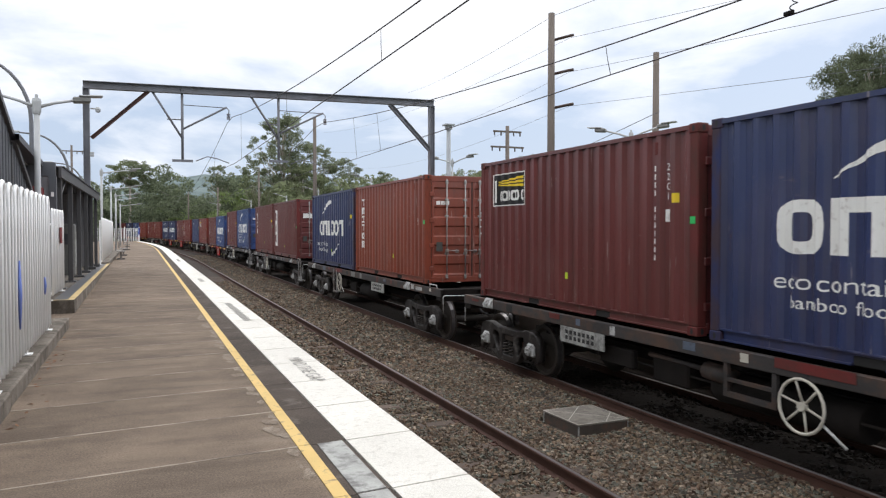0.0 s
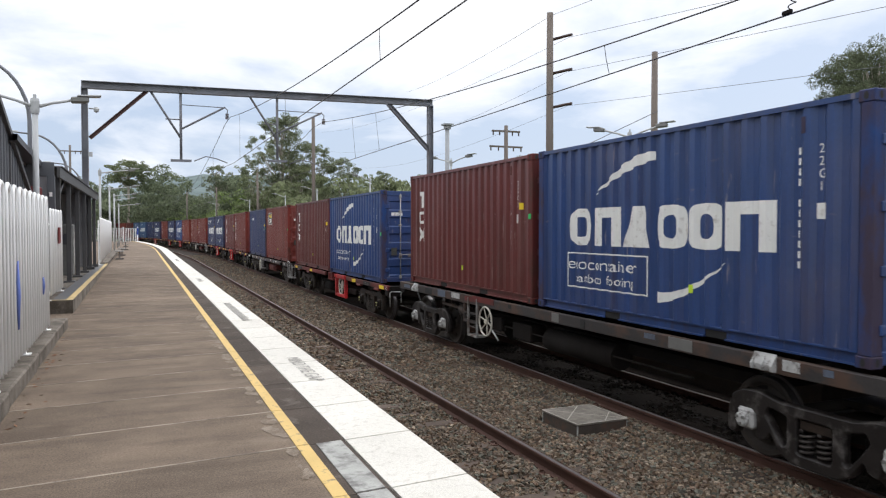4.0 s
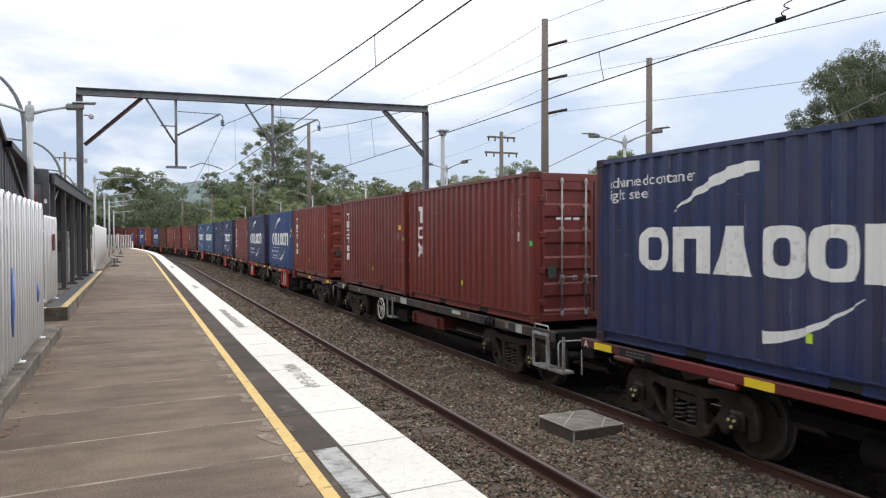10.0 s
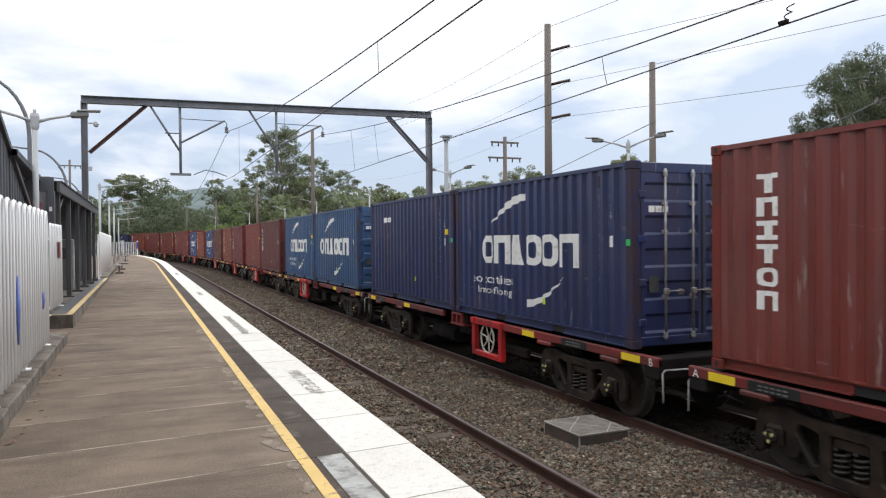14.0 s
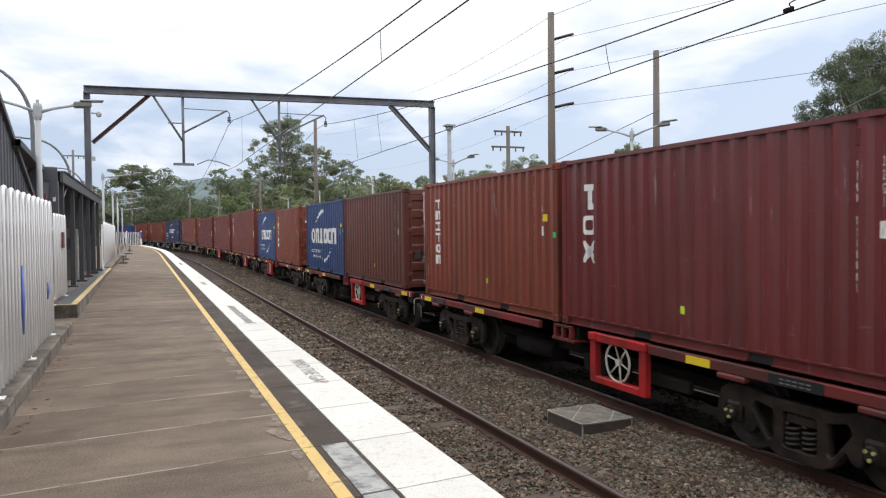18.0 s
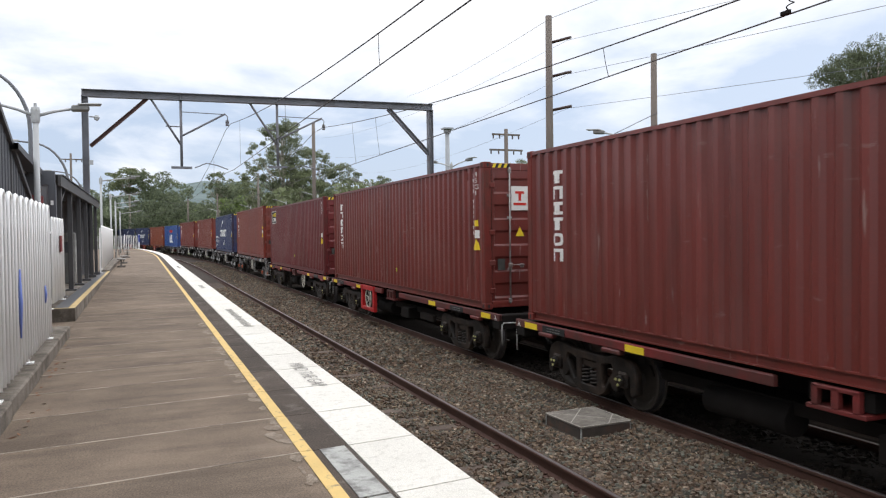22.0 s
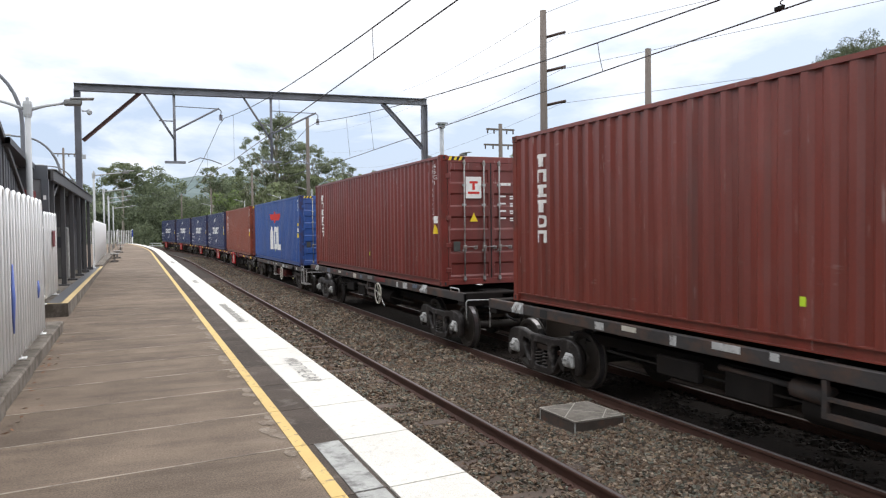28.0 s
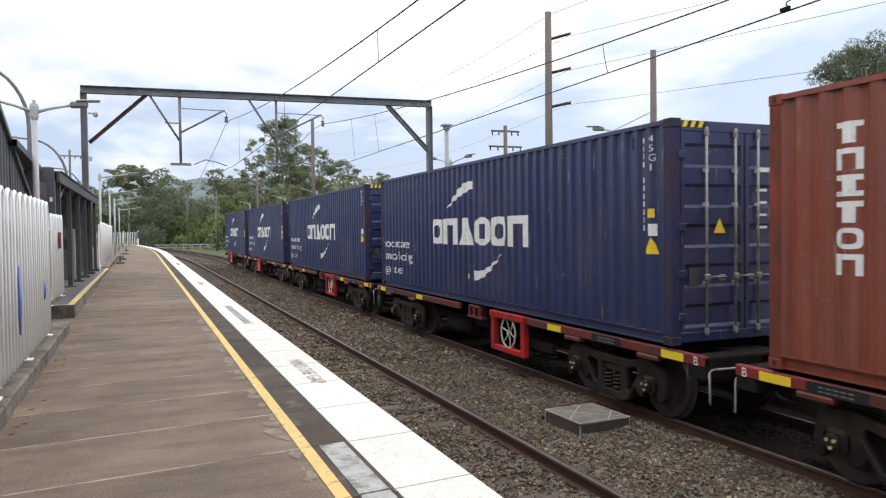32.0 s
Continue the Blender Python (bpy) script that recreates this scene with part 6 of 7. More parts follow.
def container(length, height, colour, marking, seed):
    """A steel shipping container; its origin is the middle of its foot."""
    L, H, c, cw = length, height, PAINT[colour], WORN[colour]
    rng = random.Random(seed)
    key = (length, height, colour)
    mw = next((v for k, v in MARK_WORDS.items() if marking.startswith(k)), "markings")
    size = "long" if L > 8 else "short"
    ob = thing("shipping_container", f"{COLOUR_WORDS[colour]} {size} corrugated container with {mw}", "container", "containers on the train")
    rb = ribs(L)
    for sgn in (-1, 1):
        part("side_panel", shared(("side_panel", *key, sgn), lambda: frompy(*corrugated(rb, 0.14, H - 0.06, sgn)), c), None, ob)
        part("top_rail", shared(("top_rail", *key, sgn), lambda: B((sgn * 1.215, sgn * 1.15, -L / 2 + 0.17, L / 2 - 0.17, H - 0.070, H - 0.015)), c), None, ob)

        def sill():
            e, fp = L / 2 - 0.17, 1.03
            if L > 8:
                ring = [(-e, 0.015), (e, 0.015), (e, 0.150), (-e, 0.150)]
                runs = ((-e, e),)
            else:
                ring = [(-e, 0.015), (-fp - 0.18, 0.015), (-fp - 0.18, 0.11), (-fp + 0.18, 0.11), (-fp + 0.18, 0.015), (fp - 0.18, 0.015), (fp - 0.18, 0.11), (fp + 0.18, 0.11), (fp + 0.18, 0.015), (e, 0.015), (e, 0.150), (-e, 0.150)]
                runs = ((-e, -fp - 0.18), (-fp + 0.18, fp - 0.18), (fp + 0.18, e))
            bm = cut_plate(ring, [], 0.05, 0.003)
            bm.transform(Matrix.Translation((sgn * 1.139, 0, 0)))
            for a, b in runs:
                bm_box(bm, min(sgn * 1.16, sgn * 1.196), max(sgn * 1.16, sgn * 1.196), a, b, 0.012, 0.030)
            bm_box(bm, min(sgn * 1.12, sgn * 1.207), max(sgn * 1.12, sgn * 1.207), -e, e, 0.136, 0.152)
            return bm
        part("bottom_rail", shared(("bottom_rail", *key, sgn), sill, c), None, ob)
    # a black plate stands in for the shade inside each pocket
    pocket = shared(("fork_pocket", 0), lambda: B((-1.158, -1.150, -0.178, 0.178, 0.016, 0.108)), M_SEALSHADE)
    for y in (-1.03, 1.03) if L < 8 else ():
        part("fork_pocket", pocket, None, ob, "dark plate painted as the shade in a forklift pocket").location = (0, y, 0)
    part("roof", shared(("roof", *key), lambda: B((-1.16, 1.16, -L / 2 + 0.1, L / 2 - 0.1, H - 0.045, H - 0.025)), c), None, ob)
    part("floor", shared(("floor", *key), lambda: B((-1.15, 1.15, -L / 2 + 0.1, L / 2 - 0.1, 0.06, 0.14)), M_UNDER), None, ob)

    def endwall():
        vs, fs = [], []
        prof, x, i = [], -1.06, 0
        while x < 1.06:
            prof += [(x, 0.0), (x + 0.07, 0.0), (x + 0.11, 0.04), (x + 0.18, 0.04)]
            x += 0.236
        for x, d in prof:
            vs += [(x, L / 2 - 0.03 - d, 0.15), (x, L / 2 - 0.03 - d, H - 0.08)]
        for k in range(len(prof) - 1):
            fs.append((2 * k, 2 * k + 1, 2 * k + 3, 2 * k + 2))
        bm = frompy(vs, fs)
        bm_box(bm, -1.06, 1.06, L / 2 - 0.10, L / 2 - 0.02, 0.02, 0.15)
        bm_box(bm, -1.06, 1.06, L / 2 - 0.10, L / 2 - 0.02, H - 0.09, H - 0.015)
        return bm
    part("end_wall", shared(("end_wall", *key), endwall, c), None, ob)
    for sx in (-1, 1):
        for sy in (-1, 1):
            x0, x1 = (sx * 1.215, sx * 1.06) if sy < 0 else (sx * 1.215, sx * 1.05)
            y0, y1 = (sy * (L / 2 - 0.008), sy * (L / 2 - 0.155))
            part("corner_post", shared(("corner_post", *key, sx, sy), lambda: B((min(x0, x1), max(x0, x1), min(y0, y1), max(y0, y1), 0.115, H - 0.115), bevel=0.012), cw), None, ob)
            for z in (0.0, H - 0.118):
                def casting(z=z):
                    bm = B((min(sx * 1.219, sx * 1.057), max(sx * 1.219, sx * 1.057), min(sy * L / 2, sy * (L / 2 - 0.178)), max(sy * L / 2, sy * (L / 2 - 0.178)), z, z + 0.118), bevel=0.01)
                    return bm
                cc = part("corner_casting", shared(("corner_casting", *key, sx, sy, z), casting, cw), None, ob)
                zz = z + 0.059
                # flat black ellipses paint the shade of holes onto the solid casting
                ell = [(0.026 * math.cos(k * math.pi / 5), 0.04 * math.sin(k * math.pi / 5)) for k in range(10)]
                if sx < 0:
                    part("casting_hole", shared(("casting_hole", L, H, sx, sy, z), lambda: frompy([(-1.2205, sy * (L / 2 - 0.09) + a, zz + b) for a, b in ell], [range(10)]), M_SEALSHADE), None, cc)
                if sy < 0:
                    part("casting_hole", shared(("casting_hole", L, H, sx, z), lambda: frompy([(sx * 1.138 + a, -L / 2 - 0.0015, zz + b) for a, b in ell], [range(10)]), M_SEALSHADE), None, cc)
    # door end
    part("door_header", shared(("door_header", *key), lambda: B((-1.06, 1.06, -L / 2 + 0.01, -L / 2 + 0.1, H - 0.16, H - 0.02), bevel=0.008), c), None, ob)
    part("door_sill", shared(("door_sill", *key), lambda: B((-1.06, 1.06, -L / 2 + 0.01, -L / 2 + 0.1, 0.03, 0.16), bevel=0.008), c), None, ob)
    dh = H - 0.32
    part("door_seal", shared(("door_seal", L, H), lambda: B((-1.06, 1.06, -L / 2 + 0.055, -L / 2 + 0.07, 0.16, H - 0.16), (-0.012, 0.012, -L / 2 + 0.012, -L / 2 + 0.05, 0.16, H - 0.16)), M_SEALSHADE), None, ob)
    leaf = shared(("door", *key), lambda: door_leaf(1.035, dh), c)
    rod = shared(("lock_rod", H), lambda: rod_mesh(H - 0.16), M_GALV)
    hnd = shared(("lock_handle", 0), handle_mesh, M_GALV)
    tag = shared(("data_plate", 0), lambda: B((-0.08, 0.08, -0.004, 0.0, -0.11, 0.11)), M_PLATE)
    for sx in (-1, 1):
        d = part("door", leaf, None, ob)
        d.location = (-1.05 if sx < 0 else 0.015, -L / 2 + 0.02, 0.16)
        for xr in (0.38, 0.86) if sx < 0 else (0.18, 0.66):
            r = part("lock_rod", rod, None, d)
            r.location = (xr, -0.035, -0.08)
            r2 = part("lock_handle", hnd, None, d)
            r2.location = (xr, -0.035, 0.70 if H > 2.7 else 0.62)
        for z in (0.2, 0.75, 1.35, dh - 0.3):
            hg = part("hinge", shared(("hinge", *key), lambda: B((-0.06, 0.06, -0.02, 0.02, -0.05, 0.05), bevel=0.008), c), None, d)
            hg.location = (0.0 if sx < 0 else 1.035, -0.01, z)
    doors = [o for o in ob.children if o.name.split(".")[0] == "door"]
    pl = part("data_plate", tag, None, doors[0])
    pl.location = (0.20, -0.004, 0.62 + 0.1)
    def print_rows():
        bits = [(0, 0.26, 0.0, 0.06), (0.33, 0.58, 0.0, 0.06), (0.63, 0.69, 0.0, 0.07), (0.33, 0.54, -0.11, -0.05)]
        for k in range(4):
            v = -0.26 - k * 0.165
            bits += [(-0.04, 0.14, v, v + 0.035), (0.24, 0.36, v, v + 0.03), (0.39, 0.60, v, v + 0.03), (0.24, 0.36, v - 0.05, v - 0.02), (0.39, 0.55, v - 0.05, v - 0.02)]
        return B(*[(a, b, -0.003, 0.0, c, d) for a, b, c, d in bits])
    pl = part("white_print", shared(("white_print", 0), print_rows, M_WHITE), None, doors[1])
    pl["kind"] = "stuff"
    pl.location = (0.22, -0.004, dh - 0.50)
    if L > 8:
        tri = shared(("warning_triangle", 0), lambda: frompy([(-0.10, 0, 0), (0.10, 0, 0), (0.0, 0, 0.19), (-0.10, 0.003, 0), (0.10, 0.003, 0), (0.0, 0.003, 0.19)], [(0, 1, 2), (3, 5, 4), (0, 3, 4, 1), (1, 4, 5, 2), (2, 5, 3, 0)]), M_YELLOW)
        o = part("warning_triangle", tri, None, doors[0], "yellow warning triangle")
        o.location = (0.62, -0.004, 1.27)

        def hazard(col):
            bm = bmesh.new()
            for x0 in (-1.04, 0.66):
                for k in range(6):
                    if k % 2 == col:
                        x = x0 + k * 0.062
                        bm.faces.new([bm.verts.new(v) for v in ((x, -L / 2 + 0.006, H - 0.11), (x + 0.062, -L / 2 + 0.006, H - 0.11), (x + 0.10, -L / 2 + 0.006, H - 0.03), (x + 0.038, -L / 2 + 0.006, H - 0.03))])
            return bm
        part("hazard_stripe", shared(("hazard_stripe", 0), lambda: hazard(0), M_YELLOW), None, ob, "yellow height warning stripes")
        part("hazard_stripe", shared(("hazard_stripe", 1), lambda: hazard(1), M_BLACK), None, ob, "black height warning stripes")
    else:
        o = part("small_logo", shared(("small_logo", 0), lambda: B((0, 0.10, -0.003, 0, 0, 0.09), (0.115, 0.22, -0.003, 0, 0, 0.09), (0.235, 0.33, -0.003, 0, 0, 0.09)), M_WHITE), None, doors[0])
        o.location = (0.12 if "sign" not in marking else 0.55, -0.004 if "script" not in marking else 0.026, dh - 0.55)
    if marking in ("white_panel", "stack_script", "swoosh_cai"):
        def door_mark():
            if marking == "white_panel":
                return B((0.0, 0.78, -0.004, 0.0, 0.0, 0.19))
            return B(*[(k * 0.17, k * 0.17 + 0.13, -0.004, 0.0, 0.0, 0.24 if k != 1 else 0.17) for k in range(3)])
        o = part("door_marking", shared(("door_marking", marking), door_mark, M_WHITE), None, doors[0], "white door marking")
        o.location = (0.12 if marking != "stack_script" else 0.30, -0.003 if marking == "white_panel" else 0.028, dh - 0.66)
    if marking == "plain_sign":
        sg = part("sign_plate", shared(("sign_plate", 1), lambda: B((-0.21, 0.21, -0.004, 0.0, -0.19, 0.19)), M_SIGNRED), None, doors[0], "red sign plate with white bars")
        sg.location = (0.62, -0.002, dh - 0.55)
        e = part("sign_bars", shared(("sign_bars", 0), lambda: B((-0.18, -0.08, -0.007, -0.0045, -0.06, 0.06), (-0.05, 0.05, -0.007, -0.0045, -0.06, 0.06), (0.08, 0.18, -0.007, -0.0045, -0.06, 0.06), (-0.2, 0.2, -0.007, -0.0045, -0.18, -0.13)), M_WHITE), None, ob)
        e.location = (-1.05 + 0.62, -L / 2 + 0.018, 0.16 + dh - 0.55)
        e["kind"] = "stuff"
    elif "sign" in marking:
        sg = part("sign_plate", shared(("sign_plate", 0), lambda: B((-0.19, 0.19, -0.004, 0.0, -0.24, 0.24)), M_WHITE), None, doors[0], "white sign plate with a red emblem")
        sg.location = (0.62, -0.002, dh - 0.55)
        bm = shared(("emblem", 0), lambda: B((-0.10, 0.10, -0.007, -0.0045, 0.09, 0.14), (-0.03, 0.03, -0.007, -0.0045, -0.05, 0.09), (-0.14, 0.14, -0.007, -0.0045, -0.14, -0.09)), M_SIGNRED)
        e = part("emblem", bm, None, ob)
        e.location = (-1.05 + 0.62, -L / 2 + 0.018, 0.16 + dh - 0.55)
    # markings on the near side
    if ("marks", L, H, marking) not in SHARED:
        SHARED["marks", L, H, marking] = [(n, finish(conform(bm, L, 0.14), n, M_WHITE)) for n, bm in side_marking(marking, L, H - 0.14)]
    for n, me in SHARED["marks", L, H, marking]:
        o = part(n, me, None, ob)
        if n == "serial_bars":
            o["kind"] = "stuff"
    if marking == "white_panel":
        def dark_blocks():
            bm = bmesh.new()
            for i, k in enumerate(("ring", "peak", "ring")):
                block(bm, 0.66, 1.56 - i * 0.54, 0.30, 0.40, k, 0.3)
            return bm
        paint_part("lettering_blocks", ("lettering_blocks", L, H), dark_blocks, L, PAINT["maroon"], ob, lift=0.008)
    if marking.startswith("lighthouse"):
        h2 = H - 0.14
        u0, v0, w, h = (0.50, h2 - 0.84, 1.28, 0.56) if L < 8 else (0.50, h2 - 0.80, 1.28, 0.56)
        grey = marking.endswith("grey")

        def lh(which):
            bm = bmesh.new()
            if which == 0:
                rect(bm, u0, v0, u0 + w, v0 + h)
            elif which == 1:
                for a in ((u0 - 0.02, v0 - 0.02, u0 + w + 0.02, v0), (u0 - 0.02, v0 + h, u0 + w + 0.02, v0 + h + 0.02), (u0 - 0.02, v0, u0, v0 + h), (u0 + w, v0, u0 + w + 0.02, v0 + h)):
                    rect(bm, *a)
                rect(bm, u0 + 0.07, v0 + 0.05, u0 + 0.20, v0 + 0.46)
                for i in range(6):
                    block(bm, u0 + 0.27 + i * 0.165, v0 + 0.07, 0.14, 0.19, "ring")
            else:
                for i in range(3):
                    bm.faces.new([bm.verts.new(p) for p in ((u0 + 0.24, v0 + 0.36 + i * 0.03, 0), (u0 + w - 0.05, v0 + 0.31 + i * 0.075, 0), (u0 + w - 0.05, v0 + 0.36 + i * 0.075, 0), (u0 + 0.24, v0 + 0.375 + i * 0.03, 0))])
            return bm
        paint_part("logo_panel", ("logo_panel", L, grey), lambda: lh(0), L, M_GREY if grey else M_BLACK, ob, "dark logo panel", 0.006)
        paint_part("logo_print", ("logo_print", L), lambda: lh(1), L, M_WHITE, ob, "", 0.010)
        paint_part("light_beam", ("light_beam", L), lambda: lh(2), L, M_YELLOW, ob, "yellow beams", 0.010)
    if marking == "eagle":
        def wing():
            bm = bmesh.new()
            bm.faces.new([bm.verts.new((u, v, 0)) for u, v in ((4.84, 2.13), (5.22, 1.82), (6.05, 1.82), (6.12, 1.68), (6.48, 1.68), (6.55, 1.82), (7.54, 1.80), (7.84, 2.12), (6.55, 2.10), (6.42, 2.24), (6.22, 2.24), (6.10, 2.10))])
            return bm
        paint_part("wing_logo", ("wing_logo", L), wing, L, M_SIGNRED, ob, "red wing emblem")
    v = part("vent_box", shared(("vent_box", *key), lambda: B((-FACE - 0.006, -FACE + 0.03, -0.03, 0.03, -0.085, 0.085), bevel=0.008), cw), None, ob)
    v.location = (0, -L / 2 + 0.80, H - 0.24)
    # stickers: colours and places differ from box to box
    su, sv = rng.uniform(L * 0.48, L * 0.63), rng.uniform(0.28, 0.40)

    def stick(bm_u, bm_v, w, h):
        bm = bmesh.new()
        rect(bm, bm_u, bm_v, bm_u + w, bm_v + h)
        return bm
    crest = [y + 0.003 for y, d in rb[::4]]
    su = L / 2 - min(crest, key=lambda y: abs(y - L / 2 + su)) - 0.078
    part("lime_label", finish(conform(stick(su, sv, 0.078, 0.10), L, 0.14, 0.006), "lime_label", M_LIME), None, ob, "lime-yellow sticker")
    if seed % 2:
        paint_part("yellow_sticker", ("yellow_sticker", L, H), lambda: stick(L - 0.49, 1.50, 0.10, 0.12), L, M_YELLOW, ob, "yellow sticker")
    def warn():
        bm = bmesh.new()
        bm.faces.new([bm.verts.new((u, v, 0)) for u, v in ((L - 0.56, 1.02), (L - 0.30, 1.02), (L - 0.43, 1.24))])
        return bm
    if L > 8:
        paint_part("warning_label", ("warning_label", L, H), warn, L, M_YELLOW, ob, "yellow warning triangle", 0.006)
    elif seed % 3:
        o = part("green_seal", shared(("green_seal", 0), lambda: B((-1.2215, -1.2155, -0.045, 0.045, 0, 0.09)), M_GREEN), None, ob, "green tag")
        o.location = (0, -L / 2 + 0.09, 1.32 + 0.05 * (seed % 4))
    return ob


def wheelset_mesh():
    bm = bmesh.new()
    ident = Matrix.Rotation(radians(90), 3, "Y")
    for s in (-1, 1):
        prof = [(0.12, s * 0.665), (0.34, s * 0.685), (0.40, s * 0.665), (0.485, s * 0.668), (0.49, s * 0.685), (0.465, s * 0.70), (0.458, s * 0.79), (0.44, s * 0.80), (0.39, s * 0.795), (0.34, s * 0.745), (0.13, s * 0.765), (0.10, s * 0.80)]
        bm_lathe(bm, (0, 0, 0), ident, prof, 28)
        for k in range(3):
            a = k * 2.1
            bm_disc(bm, (s * 0.762, 0.27 * math.cos(a), 0.27 * math.sin(a)), (1, 0, 0), 0.03, 0.016, 8)
    bm_tube(bm, [(-0.66, 0, 0), (0.66, 0, 0)], 0.085, 12)
    return bm


def tread_mesh():
    bm = bmesh.new()
    ident = Matrix.Rotation(radians(90), 3, "Y")
    for s in (-1, 1):
        rings = [[bm.verts.new(ident @ Vector((r * math.cos(2 * math.pi * k / 28), r * math.sin(2 * math.pi * k / 28), h))) for k in range(28)] for r, h in ((0.4675, s * 0.702), (0.4608, s * 0.785))]
        for k in range(28):
            bm.faces.new((rings[0][k], rings[0][(k + 1) % 28], rings[1][(k + 1) % 28], rings[1][k]))
    return bm


def cut_plate(outline, holes, depth, bevel=0.012):
    """A flat casting with holes, cut from a filled 2D curve: outlines in (y, z), thickness along x."""
    c = bpy.data.curves.new("plate", "CURVE")
    c.dimensions, c.fill_mode, c.extrude, c.bevel_depth, c.bevel_resolution = "2D", "BOTH", depth / 2 - bevel, bevel, 0
    for ring in [outline] + holes:
        sp = c.splines.new("POLY")
        sp.points.add(len(ring) - 1)
        for p, (y, z) in zip(sp.points, ring):
            p.co = (y, z, 0, 1)
        sp.use_cyclic_u = True
    ob = bpy.data.objects.new("plate", c)
    me = bpy.data.meshes.new_from_object(ob)
    bpy.data.objects.remove(ob)
    bm = bmesh.new()
    bm.from_mesh(me)
    bmesh.ops.remove_doubles(bm, verts=bm.verts, dist=1e-4)
    bm.transform(Matrix(((0, 0, 1, 0), (1, 0, 0, 0), (0, 1, 0, 0), (0, 0, 0, 1))))
    return bm


def rounded(ring, r=0.04):
    """Cuts the corners of a ring of points."""
    out = []
    n = len(ring)
    for i in range(n):
        p, q, s = Vector(ring[i - 1]), Vector(ring[i]), Vector(ring[(i + 1) % n])
        u, v = p - q, s - q
        k = min(r, u.length * 0.45, v.length * 0.45)
        e, f = q + u.normalized() * k, q + v.normalized() * k
        out += [tuple(e), tuple((e + f + 2 * q) / 4), tuple(f)]
    return out


def sideframe_mesh(sx):
    half = [(0.45, 0.265), (0.72, 0.325), (0.95, 0.315), (1.11, 0.24), (1.17, 0.08), (1.18, -0.17), (1.07, -0.19), (1.055, 0.10), (0.755, 0.10), (0.74, -0.19), (0.63, -0.17), (0.57, -0.06), (0.42, -0.26), (0.28, -0.33)]
    ring = half + [(-y, z) for y, z in half[::-1]]
    win = [(0.33, 0.16), (0.60, 0.215), (0.655, 0.10), (0.54, -0.05), (0.41, -0.21), (0.33, -0.18)]
    holes = [rounded(win), rounded([(-y, z) for y, z in win[::-1]]), rounded([(-0.235, -0.235), (0.235, -0.235), (0.235, 0.175), (-0.235, 0.175)], 0.05)]
    bm = cut_plate(rounded(ring), holes, 0.13, 0.018)
    bm.transform(Matrix.Translation((sx * 1.0, 0, 0)))
    return bm


def spring_mesh(sx):
    bm = bmesh.new()
    for dy in (-0.11, 0.11):
        pts = [Vector((sx * 1.0 + 0.075 * math.cos(a), dy + 0.075 * math.sin(a), -0.20 + 0.25 * a / (2 * math.pi * 4.5))) for a in np.arange(0, 2 * math.pi * 4.5, 0.7)]
        bm_tube(bm, pts, 0.017, 5)
    return bm


def axlebox_mesh(sx, white):
    bm = bmesh.new()
    a, b = sorted((sx * 0.90, sx * 1.10))
    bm_box(bm, a, b, -0.115, 0.115, -0.11, 0.125, bevel=0.03)
    bm_disc(bm, (sx * 1.12, 0, 0), (1, 0, 0), 0.085, 0.07, 14, bevel=0.02)
    bolts = bmesh.new()
    for k in range(3):
        t = k * 2.094 + 0.5
        bm_disc(bolts, (sx * 1.16, 0.05 * math.cos(t), 0.05 * math.sin(t)), (1, 0, 0), 0.02, 0.025, 6)
    return join_two(bm, bolts)


def bogie(parent, y, kind, cap=0):
    """A three-piece bogie: sideframes, springs, axleboxes, bolster and two wheelsets, which roll."""
    white = kind == "D"
    bg = part("bogie", shared(("bolster", 0), lambda: B((-1.03, 1.03, -0.2, 0.2, 0.04, 0.15), (-0.3, 0.3, -0.3, 0.3, 0.20, 0.28), (-0.75, 0.75, -0.62, -0.56, -0.05, 0.05), (-0.75, 0.75, 0.56, 0.62, -0.05, 0.05), bevel=0.015), M_BOGIE), None, parent, "heavy cast steel bogie")
    bg.location = (0, y, RAIL_Z + 0.462)
    for sx in (-1, 1):
        part("sideframe", shared(("sideframe", sx, white), lambda: sideframe_mesh(sx), M_BOGIEDUST if white else M_BOGIE), None, bg)
        part("spring_nest", shared(("spring_nest", sx), lambda: spring_mesh(sx), M_SPRING), None, bg, "coil springs")
        for yy in (-0.90, 0.90):
            o = part("axlebox", shared(("axlebox", sx, white, cap), lambda: axlebox_mesh(sx, white), (M_CAPO if cap else M_CAPW) if white else M_BOGIE, M_GREY if white else M_BOLT), None, bg, ("orange axle bearing" if cap else "white axle bearing") if white else "")
            o.location = (0, yy, 0)
        for yy in (-0.48, 0.48):
            o = part("brake_shoe", shared(("brake_shoe", sx), lambda: B((sx * 0.70, sx * 0.80, -0.03, 0.03, -0.16, 0.12)), M_UNDER), None, bg)
            o.location = (0, yy * 0.86, 0)
    sets = []
    for yy in (-0.90, 0.90):
        w = part("wheelset", shared(("wheelset", 0), lambda: join_two(wheelset_mesh(), tread_mesh()), M_WHEEL, M_TREAD), None, bg, "steel wheelset with bright treads")
        w.location = (0, yy, 0)
        sets.append((w, yy))
    return sets


def join_two(a, b):
    """Joins two bmeshes; the second takes the second material."""
    me = bpy.data.meshes.new("j")
    b.to_mesh(me)
    b.free()
    n = len(a.faces)
    a.from_mesh(me)
    bpy.data.meshes.remove(me)
    a.faces.ensure_lookup_table()
    for f in a.faces[n:]:
        f.material_index = 1
    return a


